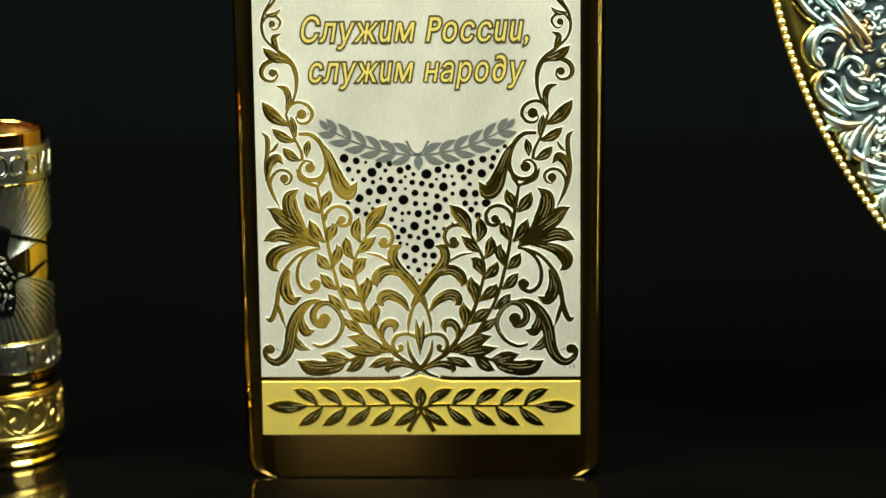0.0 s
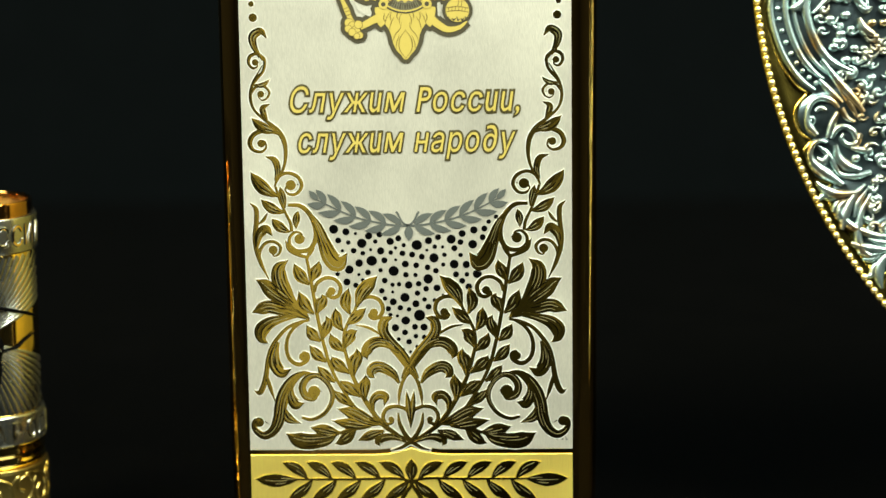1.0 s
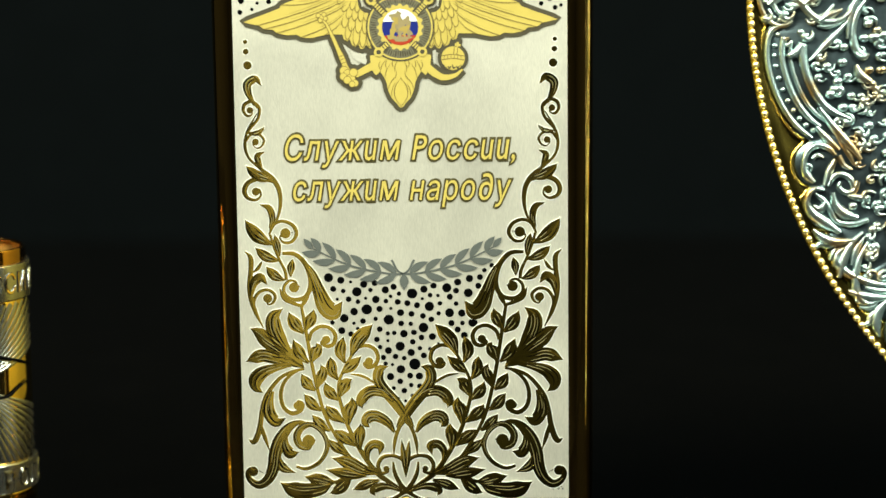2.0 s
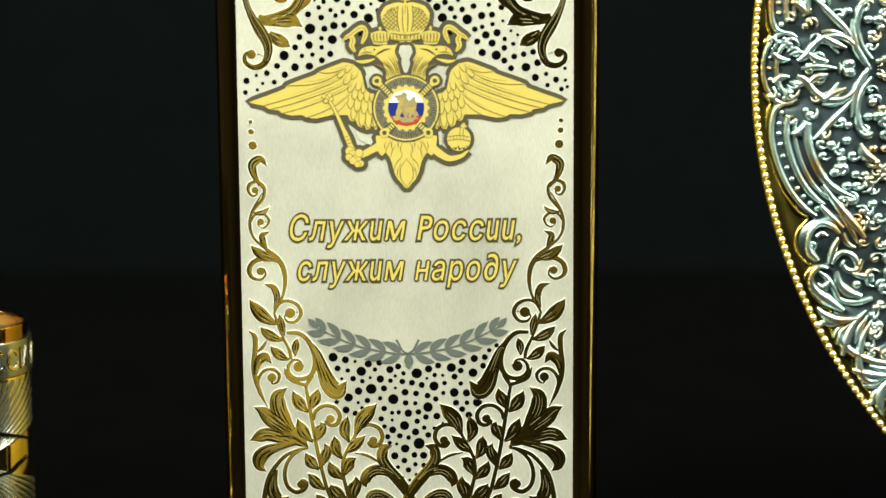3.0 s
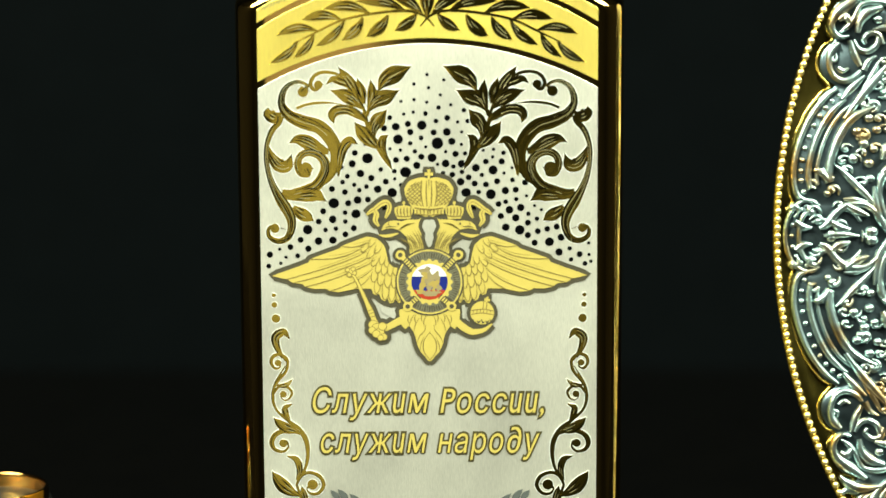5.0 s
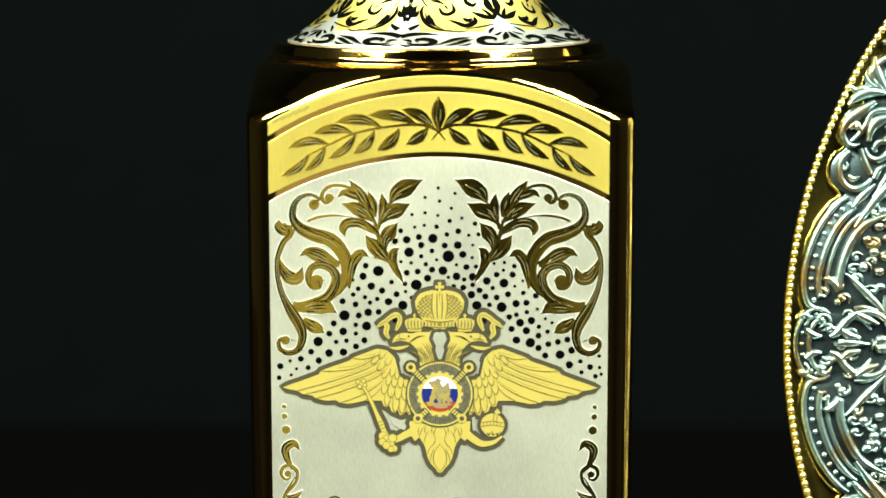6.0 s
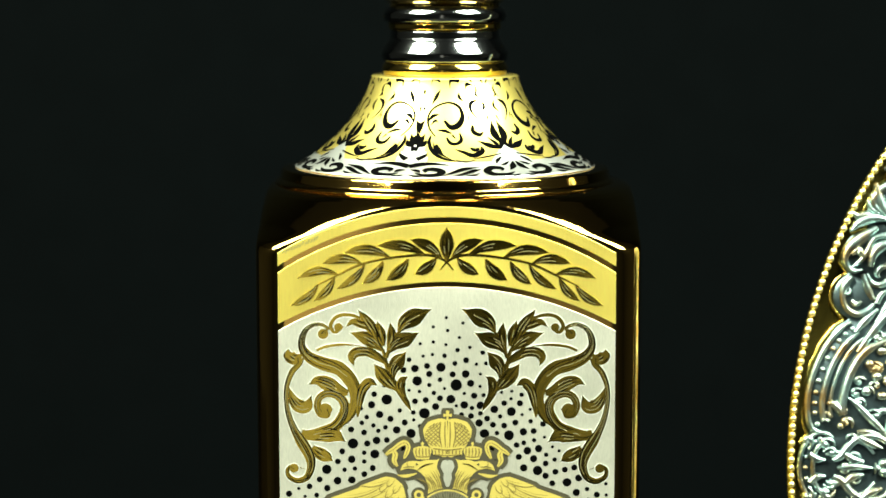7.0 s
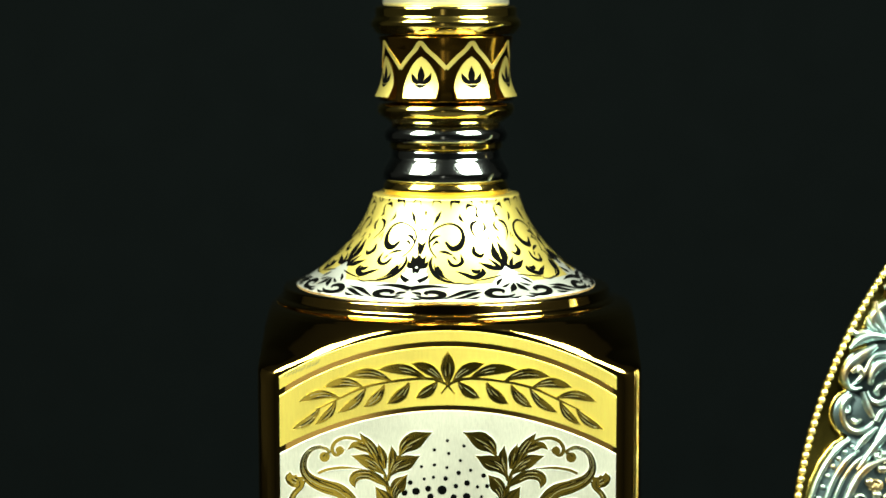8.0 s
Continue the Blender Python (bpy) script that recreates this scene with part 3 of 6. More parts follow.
# second leafy branch
both("stem", [(-12.1, 58.8), (-13.6, 56.0), (-14.9, 53.1), (-15.2, 50.1), (-14.5, 46.6), (-13.4, 42.8), (-11.5, 38.5), (-9.1, 34.4), (-6.7, 31.1), (-3.8, 28.9), (0.2, 26.3)], [0.72, 0.82, 0.82, 0.82, 0.92, 1.03, 1.13, 1.23, 1.33, 1.13, 0.72])
both("leaf", [(-12.1, 58.8), (-10.8, 62.0), (-8.9, 64.2), (-7.1, 66.0)], [0.72, 2.88, 2.57, 0.15], cuts=3)
both("scroll", [(-12.4, 58.5), (-10.9, 60.5), (-8.7, 61.1), (-6.7, 60.2), (-6.0, 58.2), (-6.8, 56.5), (-8.3, 56.0), (-9.2, 56.8)], [0.62, 0.92, 0.92, 1.03, 1.03, 1.03, 0.92, 0.72], (-8.1, 57.4, 0.99))
both("leaf", [(-13.6, 57.0), (-14.6, 59.5), (-14.3, 61.5), (-13.8, 63.2)], [0.51, 2.36, 1.95, 0.15], cuts=2)
both("leaf", [(-14.4, 54.6), (-12.7, 56.0), (-11.2, 57.3), (-9.8, 58.6)], [0.51, 2.26, 1.85, 0.15], cuts=2)
both("leaf", [(-15.3, 53.1), (-16.6, 55.1), (-16.8, 57.1), (-17.0, 58.5)], [0.51, 2.36, 1.95, 0.15], cuts=2)
both("leaf", [(-15.0, 49.1), (-14.0, 51.3), (-13.2, 52.6), (-12.0, 53.3)], [0.51, 2.46, 2.05, 0.15], cuts=2)
both("leaf", [(-15.2, 48.3), (-16.9, 49.8), (-17.8, 51.1), (-18.3, 52.6)], [0.51, 2.36, 1.85, 0.15], cuts=2)
both("leaf", [(-13.0, 42.5), (-12.8, 45.5), (-12.1, 47.3), (-12.2, 49.0)], [0.51, 2.67, 2.26, 0.15], cuts=2)
both("leaf", [(-13.9, 43.0), (-16.3, 44.8), (-17.5, 46.1), (-18.1, 47.2)], [0.51, 2.57, 1.95, 0.15], cuts=2)
both("leaf", [(-10.5, 36.5), (-10.7, 39.5), (-10.3, 41.3), (-10.3, 42.8)], [0.51, 2.46, 2.05, 0.15], cuts=2)
both("leaf", [(-11.5, 37.5), (-13.9, 39.3), (-15.4, 40.5), (-16.2, 41.4)], [0.51, 2.57, 1.95, 0.15], cuts=2)
both("leaf", [(-8.6, 34.2), (-8.8, 36.4), (-7.5, 37.9), (-5.8, 37.4), (-6.1, 35.4)], [0.51, 1.54, 1.85, 1.85, 0.21], cuts=1)
# leaves along the bottom
both("leaf", [(-6.7, 30.9), (-10.1, 31.9), (-13.6, 33.7), (-17.1, 34.7)], [0.62, 2.57, 2.88, 0.15], cuts=3)
both("leaf", [(-9.2, 30.4), (-12.1, 30.7), (-15.1, 31.2), (-18.4, 31.9)], [0.51, 2.05, 2.26, 0.15], cuts=2)
both("stem", [(-8.2, 30.9), (-12.6, 30.1), (-16.6, 28.9)], [0.31, 1.13, 0.82])
both("leaf", [(-16.6, 28.9), (-18.6, 29.1), (-21.0, 29.7), (-23.4, 30.3)], [0.82, 2.57, 2.57, 0.15], cuts=3)
both("leaf", [(-12.6, 30.4), (-14.6, 28.1), (-16.2, 26.9), (-17.7, 26.3)], [0.72, 2.46, 1.85, 0.15], cuts=2)
both("leaf", [(-17.4, 28.4), (-19.6, 27.4), (-23.6, 26.9), (-26.5, 27.4), (-29.1, 28.9)], [0.62, 2.57, 3.39, 3.18, 0.15], cuts=3)
both("leaf", [(-6.2, 29.4), (-8.7, 28.6), (-10.4, 27.9), (-12.4, 27.1)], [0.62, 2.05, 1.85, 0.15], cuts=2)
both("leaf", [(-0.8, 26.6), (-3.8, 27.8), (-6.2, 27.8), (-7.7, 26.8), (-7.2, 25.7)], [0.51, 1.23, 1.85, 1.54, 0.15], cuts=1)
both("scroll", [(0.2, 32.4), (-1.0, 34.4), (-3.2, 35.2), (-5.4, 34.7), (-6.4, 32.9), (-5.7, 31.1), (-4.2, 31.4)], [0.62, 0.92, 0.92, 1.03, 1.03, 0.92, 0.72], (-4.5, 32.1, 0.74))
# long blades under the dots
both("leaf", [(-3.8, 56.2), (-5.6, 55.5), (-6.1, 53.3), (-4.9, 51.0), (-2.0, 47.5), (0.6, 43.6), (1.7, 41.7)], [0.21, 2.05, 2.26, 2.26, 2.36, 1.75, 0.92], cuts=2)
both("leaf", [(-2.4, 48.0), (-4.9, 50.0), (-7.4, 50.5), (-9.3, 49.5), (-10.1, 47.8), (-9.8, 46.4)], [0.72, 1.95, 2.36, 2.46, 2.05, 0.15], cuts=3)
both("leaf", [(-2.5, 40.7), (-4.0, 43.0), (-6.5, 44.5), (-8.4, 44.3), (-9.0, 42.8), (-8.2, 41.9)], [0.62, 1.85, 2.36, 2.46, 1.85, 0.15], cuts=3)
both("stem", [(-12.4, 54.5), (-9.3, 53.8), (-5.4, 51.4)], [0.31, 0.72, 0.41])
both("stem", [(-0.2, 43.8), (-1.7, 41.1), (-2.5, 38.2), (-2.7, 35.5)], [0.92, 0.92, 0.92, 0.31])
both("stem", [(-2.9, 33.7), (-2.5, 30.9), (-0.8, 27.8), (1.9, 25.6), (4.6, 24.7)], [0.51, 1.03, 1.13, 0.92, 0.31])
leaf((0, 30.1), (-0.9, 39.2), 1.3, 0, 1)
both("stem", [(-28.2, 74.5), (-27.2, 72.3), (-25.1, 71), (-22.8, 70.3)], [0.27, 1.2, 0.93, 0.8])
leaf((-23.3, 69.7), (-21.3, 72.7), 0.93, 0.1, 0)
# upper scrolls
both("scroll", [(-27.4, 176.6), (-26.5, 177.3), (-27.3, 178.1), (-28.9, 178.4), (-30.8, 177.6), (-32.0, 175.8), (-32.2, 173.3), (-30.6, 171.0), (-27.5, 169.5), (-24.0, 168.4), (-21.6, 165.9), (-20.4, 162.9), (-20.7, 159.7), (-22.2, 156.8), (-24.9, 154.5)], [0.68, 0.8, 0.85, 0.97, 1.14, 1.48, 1.82, 2.62, 3.19, 3.32, 3.19, 2.85, 2.28, 1.37, 0.2], (-27.5, 176.2, 1.20), cuts=3)
both("leaf", [(-22.0, 162.8), (-24.1, 163.6), (-26.6, 165.0), (-28.9, 165.6), (-30.8, 164.8)], [1.14, 2.28, 2.96, 1.94, 0.15], cuts=3)
both("scroll", [(-32.5, 153.8), (-30.5, 153.3), (-27.7, 154.0), (-24.9, 155.3), (-23.1, 157.8), (-22.8, 160.2), (-24.1, 162.1), (-26.4, 162.8), (-28.3, 161.9), (-28.9, 159.9), (-28.1, 158.1), (-26.6, 157.9)], [1.71, 2.51, 2.74, 2.62, 2.51, 2.28, 2.05, 1.82, 1.71, 1.71, 1.71, 1.37], (-27.1, 159.1, 1.50), cuts=3)
both("scroll", [(-32.7, 170.8), (-32.9, 169.4), (-34.5, 167.6), (-35.7, 164.3), (-35.8, 160.8), (-35.1, 157.2), (-33.9, 154.2), (-32.4, 151.6), (-30.9, 149.0), (-30.4, 146.4), (-31.3, 143.8), (-33.4, 142.9), (-35.3, 143.8), (-35.7, 145.3), (-35.1, 146.2)], [1.94, 1.37, 1.37, 1.14, 1.14, 1.37, 1.82, 2.62, 2.51, 1.94, 1.6, 1.37, 1.14, 0.91, 0.68], (-34.2, 145.8, 1.05), cuts=3)
both("leaf", [(-32.3, 171.0), (-34.0, 170.6), (-35.2, 171.6), (-35.3, 172.8)], [1.25, 2.51, 2.28, 0.15], cuts=2)
both("leaf", [(-35.6, 164.3), (-34.6, 161.9), (-33.1, 160.0), (-31.2, 160.0), (-30.2, 162.3)], [0.57, 1.71, 2.74, 2.51, 0.15], cuts=3)
both("leaf", [(-30.5, 152.8), (-27.7, 153.3), (-25.1, 153.3), (-22.6, 151.8)], [1.48, 2.74, 2.96, 0.15], cuts=3)
both("leaf", [(-30.1, 150.5), (-28.3, 149.1), (-26.7, 148.2), (-25.5, 147.4)], [1.14, 2.51, 2.05, 0.15], cuts=2)
both("leaf", [(-19.9, 157.5), (-19.6, 160.7), (-18.8, 163.7), (-17.2, 165.3), (-15.5, 164.6)], [0.46, 1.6, 2.05, 1.94, 0.15], cuts=2)
both("stem", [(-29.0, 172.5), (-26.7, 173.4), (-23.2, 173.8), (-19.0, 173.5)], [0.68, 0.68, 0.63, 0.15])
both("stem", [(-7.9, 158.7), (-9.0, 160.8), (-10.7, 163.5), (-12.2, 166.1), (-13.4, 169.1), (-14.1, 172.2), (-15.1, 174.2)], [0.15, 1.37, 1.48, 1.25, 1.03, 0.8, 0.57])
both("leaf", [(-15.3, 174.2), (-16.5, 177.2), (-18.1, 179.5), (-19.7, 181.7)], [0.68, 2.17, 1.94, 0.15], cuts=2)
both("scroll", [(-18.7, 179.5), (-20.7, 180.3), (-23.0, 180.5), (-24.8, 179.8), (-25.8, 178.2), (-25.3, 176.8), (-24.3, 176.7)], [0.57, 0.8, 0.85, 0.91, 0.91, 0.91, 0.68], (-24.1, 177.7, 1.00))
both("leaf", [(-15.8, 175.7), (-17.3, 177.6), (-19.1, 178.4), (-20.9, 178.9), (-22.4, 177.8)], [0.57, 1.37, 1.6, 1.37, 0.15], cuts=1)
both("leaf", [(-14.4, 172.5), (-16.3, 174.2), (-18.5, 175.5), (-21.5, 176.5)], [0.68, 2.39, 2.51, 0.15], cuts=3)
both("leaf", [(-14.0, 173.5), (-14.5, 175.7), (-15.0, 177.4), (-15.5, 179.2)], [0.57, 1.94, 1.71, 0.15], cuts=1)
both("leaf", [(-13.3, 169.4), (-15.3, 171.0), (-17.8, 172.2), (-20.3, 172.0), (-21.1, 170.7), (-20.7, 169.1)], [0.57, 1.71, 1.94, 2.05, 1.71, 0.15], cuts=2)
both("leaf", [(-13.1, 172.5), (-12.3, 175.2), (-12.3, 176.9), (-12.6, 178.8)], [0.57, 1.94, 1.6, 0.15], cuts=1)
both("stem", [(-13.4, 170.8), (-12.7, 173.2), (-11.4, 175.7), (-10.3, 177.0)], [0.8, 0.91, 0.8, 0.46])
both("leaf", [(-10.7, 176.7), (-9.3, 178.7), (-6.9, 180.2), (-3.4, 181.8)], [0.68, 2.96, 3.43, 0.15], cuts=3)
both("leaf", [(-13.0, 172.0), (-11.4, 174.0), (-9.0, 175.1), (-6.2, 176.5)], [0.68, 2.62, 2.96, 0.15], cuts=3)
both("leaf", [(-12.0, 166.1), (-11.9, 168.3), (-10.7, 170.2), (-9.0, 172.2)], [0.68, 2.28, 2.85, 0.15], cuts=3)
both("leaf", [(-11.2, 163.6), (-13.0, 165.4), (-14.7, 167.4), (-16.2, 169.5)], [0.68, 2.51, 2.62, 0.15], cuts=2)
both("leaf", [(-9.3, 162.1), (-10.2, 164.1), (-9.9, 165.7), (-8.7, 166.6)], [0.68, 1.71, 1.71, 0.15], cuts=1)

# ---- laurel branches on the gold bands ----
def laurel(plate_ob, line, flip, count, long, wide, start):
    """Two branches that part in the middle. line(x) gives the stem's height at x millimetres, flip its leaves' first side."""
    def at(x, up):
        slope = (line(x + 0.1) - line(x - 0.1)) / 0.2
        n = Vector((-slope, 1)).normalized()
        return Vector((x, line(x))) + n * up
    for i in range(count):
        x = -(start + i * long)
        leaf(at(x + 0.5, 0.1), at(x - 5.4, 4.1), wide, -0.09, 2, plate_ob, True, SATIN_GOLD)
        leaf(at(x + 1.6, -0.1), at(x - 4.4, -4.9), wide, 0.08, 2, plate_ob, True, SATIN_GOLD)
    end = -(start + (count - 1) * long)
    stroke("stem", [at(3.1, -6.2), at(0.7, -2.4), at(-start, 0), at((end - start) / 2, 0), at(end, 0), at(end - 3.0, 0)], [1.3, 0.9, 0.7, 0.6, 0.5, 0.4], None, 0, plate_ob, True, SATIN_GOLD)
    leaf(at(0, -0.6), at(0, 4.9), wide * 1.15, 0.0, 2, plate_ob, False, SATIN_GOLD)
    return at, end


at, end = laurel(base_plate, lambda x: 17.8, 1, 5, 5.65, 2.35, 2.2)
leaf((end - 2.0, 17.8), (-36.6, 17.9), 3.0, 0.03, 3, base_plate, True, SATIN_GOLD)
arch_leaves = [
    ((-24.1, 189.5), (-33.1, 188.6), 2.31, -0.13),
    ((-18.9, 192), (-27.6, 191.9), 2.54, -0.12),
    ((-12.6, 193.3), (-22.9, 194.3), 2.66, -0.12),
    ((-4.8, 193.9), (-15.7, 195.9), 2.66, -0.1),
    ((-1.1, 193.2), (-8.2, 197.3), 2.77, -0.1),
    ((-28.5, 187.3), (-34.7, 182.5), 2.08, 0.1),
    ((-24.9, 189), (-29.6, 183.5), 2.08, 0.1),
    ((-18.2, 191.8), (-24.5, 186.2), 2.19, 0.1),
    ((-14.1, 192.5), (-18.8, 187.4), 2.54, 0.1),
    ((-8.6, 193), (-13.5, 188.2), 2.89, 0.1),
    ((-2.3, 193.3), (-7.2, 189.5), 2.66, 0.08),
]
for base, tip, wide, bend in arch_leaves:
    leaf(base, tip, wide * 0.86, bend, 2, arch_plate, True, SATIN_GOLD)
stroke("stem", [(1.5, 190.5), (-0.7, 192.8), (-4.8, 193.9), (-12.6, 193.2), (-18.9, 191.8), (-23.9, 189.5), (-29.4, 186.8)], [0.3, 0.6, 0.7, 0.6, 0.6, 0.5, 0.3], None, 0, arch_plate, True, SATIN_GOLD)
leaf((0, 192.5), (0, 200.1), 3.0, 0.0, 2, arch_plate, False, SATIN_GOLD)

# ---- printed work: flat inks on the silver plate ----
def ink(name, pieces, mats, label="", mirror=False, u=0.0, w=0.0):
    v, f, s = join(*pieces)
    v, f, s = on_face(([(x, y, TOP + (h - TOP) * 3.0) for x, y, h in v], f, s))
    me = mesh_of(name, v, f, mats, s)
    made = link(name, me, silver_plate, label, Matrix.Translation((u / 1000, 0, w / 1000)))
    if mirror:
        link(name, me, silver_plate, label, Matrix.Translation((u / 1000, 0, w / 1000)) @ MIRROR)
    return made


def flat(points, widths, h, slot=0, per=6):
    return ribbon(points, widths, [(-1, 0, TOP + h, slot), (1, 0, TOP + h, slot)], per)


def patch(points, h, slot=0, grow=0.0, per=4):
    """A filled outline, closed and smoothed, grown outwards by some millimetres."""
    pts = [Vector(p) for p in points]
    n = len(pts)
    area = sum(pts[i].x * pts[(i + 1) % n].y - pts[(i + 1) % n].x * pts[i].y for i in range(n))
    loop = []
    for i in range(n):
        a, b, c, d = pts[i - 1], pts[i], pts[(i + 1) % n], pts[(i + 2) % n]
        for k in range(per):
            t = k / per
            loop.append(b.lerp(c, t) + (c - a - (d - b)) * (0.11 * t * (1 - t)))
    if grow:
        m = len(loop)
        moved = []
        for i in range(m):
            way = (loop[(i + 1) % m] - loop[i - 1]).normalized()
            out = Vector((way.y, -way.x)) * (1 if area > 0 else -1)
            moved.append(loop[i] + out * grow)
        # in the notches the grown edge would fold over itself: leave those points out
        edges = [(loop[i], loop[(i + 1) % m] - loop[i]) for i in range(m)]

        def away(p):
            return min((p - a - d * max(0.0, min(1.0, (p - a).dot(d) / max(1e-9, d.length_squared)))).length for a, d in edges)
        loop = [p for p in moved if away(p) > grow * 0.97]
    return [(p.x, p.y, TOP + h) for p in loop], [tuple(range(len(loop)))], [slot]


def grey_laurel():
    stem_line = lambda x: 77.7 + 0.0142 * x * x
    pieces = []
    for i in range(6):
        x = -(1.6 + i * 3.45)
        slope = 0.0284 * x
        n = Vector((-slope, 1)).normalized()
        way = Vector((n.y, -n.x))
        p = Vector((x, stem_line(x)))
        for up, ahead, w in ((2.5, 4.3, 1.6), (-2.3, 4.6, 1.65)):
            size = 1.0 if i < 5 else 0.8
            pieces.append(flat(leaf_line(p + n * (0.1 if up > 0 else -0.1), p - way * ahead * size + n * up * size, -0.08 if up > 0 else 0.08), [0.3, w * 0.78, w, w * 0.66, 0.05], 0.03 + 0.001 * i))
    tip = Vector((-20.6, stem_line(-20.6)))
    pieces.append(flat(leaf_line(tip, tip + Vector((-1.9, 2.2)), 0), [0.4, 1.1, 1.4, 0.9, 0.05], 0.037))
    pieces.append(flat([(2.6, 80.9), (0, stem_line(0)), (-8, stem_line(-8)), (-14, stem_line(-14)), (-20.6, stem_line(-20.6))], [0.5, 0.45, 0.45, 0.4, 0.3], 0.025))
    ink("laurel_print", pieces, [GREY_PRINT], "grey printed laurel branch", True)
    ink("laurel_print", [flat(leaf_line((0.2, 77.6), (0.2, 74.0), 0), [0.5, 1.6, 2.0, 1.3, 0.1], 0.04)], [GREY_PRINT])


grey_laurel()


# two letters whose strokes are drawn here as one closed outline
GLYPHS = {
    "н": [(0, 0), (0, 0.542), (0.088, 0.542), (0.088, 0.319), (0.346, 0.319), (0.346, 0.542), (0.434, 0.542), (0.434, 0), (0.346, 0), (0.346, 0.238), (0.088, 0.238), (0.088, 0)],
    "м": [(0, 0), (0, 0.542), (0.128, 0.542), (0.307, 0.15), (0.487, 0.542), (0.615, 0.542), (0.615, 0), (0.530, 0), (0.530, 0.40), (0.346, 0.0), (0.268, 0.0), (0.085, 0.40), (0.085, 0)],
}


def lettering(text, left, right, base, tall):
    """Slanted bold words with a dark outline. The slanted face writes its small i and d in their running forms."""
    running = text.replace("и", "u").replace("д", "∂").replace("Р", "P")
    pieces = []
    for tubes, depth in ((True, 0.062), (False, 0.0)):
        data = bpy.data.curves.new("words", "FONT")
        data.body, data.resolution_u = running, 4
        data.space_character, data.fill_mode = 1.10, "NONE" if tubes else "FRONT"
        if depth:
            data.bevel_depth, data.bevel_resolution = depth, 1
        ob = new("words", data)
        bpy.context.view_layer.update()
        me = bpy.data.meshes.new_from_object(ob.evaluated_get(bpy.context.evaluated_depsgraph_get()))
        bpy.data.objects.remove(ob)
        pieces.append(me)
    def islands(me):
        root = list(range(len(me.vertices)))

        def find(i):
            while root[i] != i:
                root[i] = root[root[i]]
                i = root[i]
            return i
        for p in me.polygons:
            for i in p.vertices[1:]:
                root[find(i)] = find(p.vertices[0])
        groups = {}
        for p in me.polygons:
            groups.setdefault(find(p.vertices[0]), []).append(tuple(p.vertices))
        return list(groups.values())

    xs = [v.co.x for v in pieces[1].vertices]
    lo, hi = min(xs), max(xs)
    sx, sy = (right - left) / (hi - lo + 0.16), tall / 0.73
    spans = []
    for polys in islands(pieces[1]):
        us = [pieces[1].vertices[i].co.x for p in polys for i in p]
        spans.append((min(us) - 0.02, max(us) + 0.02))
    rank = sorted(range(len(spans)), key=lambda j: spans[j][0])
    plain = running.replace(" ", "")
    order_of = {j: plain[n] for n, j in enumerate(rank)}
    height = {}
    for polys, span in zip(islands(pieces[1]), range(len(spans))):
        height[order_of[span]] = max(pieces[1].vertices[i].co.y for p in polys for i in p)
    grow = {c: height["м"] / height[c] for c in "u" if c in height}
    letters = {k: [] for k in range(len(spans))}
    for slot, me, h, thick in ((0, pieces[0], 0.02, 0.012), (1, pieces[1], 0.05, 0.0)):
        for polys in islands(me):
            used = sorted({i for p in polys for i in p})
            us = [me.vertices[i].co.x for i in used]
            mid = (min(us) + max(us)) / 2
            k = min(range(len(spans)), key=lambda j: abs((spans[j][0] + spans[j][1]) / 2 - mid))
            small = 1.0
            if order_of[k] in grow:
                small = grow[order_of[k]]
            order = {i: n for n, i in enumerate(used)}
            verts = [(left + (me.vertices[i].co.x - lo + 0.22 * me.vertices[i].co.y) * sx, base + me.vertices[i].co.y * small * sy, TOP + h + me.vertices[i].co.z / 0.062 * thick) for i in used]
            letters[k].append((verts, [tuple(order[i] for i in p) for p in polys], [slot] * len(polys)))
    for me in pieces:
        bpy.data.meshes.remove(me)
    for k, letter in order_of.items():
        if letter in GLYPHS:
            outline = [Vector((left + (spans[k][0] + 0.02 + u - lo + 0.22 * w) * sx, base + w * sy)) for u, w in GLYPHS[letter]]
            fine = [a.lerp(b, i / 8) for a, b in zip(outline, outline[1:] + outline[:1]) for i in range(8)]
            letters[k] = [patch(fine, 0.02, 0, 0.062 * sx, 1), patch(fine, 0.05, 1, 0, 1)]
    for k in letters:
        ink("letter", letters[k], [TEXT_LINE, YELLOW_PRINT])


lettering("Служим России,", -26.7, 26.6, 103.8, 5.9)
lettering("служим народу", -24.9, 25.0, 94.6, 5.9)
for x0, dz, r in ((34.7, 130.7, 0.5), (34.6, 128.5, 0.66), (34.3, 125.4, 0.98)):
    for side in (-1, 1):
        v, f, s = on_face(disc(side * x0, dz, [(r + 0.15, TOP - 0.02, 0), (r + 0.14, TOP + 0.045, 0), (r + 0.01, TOP + 0.018, 0), (r, TOP + 0.05, 1), (r * 0.5, TOP + 0.05, 1)], 18))
        link("stud", mesh_of("stud", v, f, [BEVEL_SILVER, POLISH_GOLD], s), silver_plate)


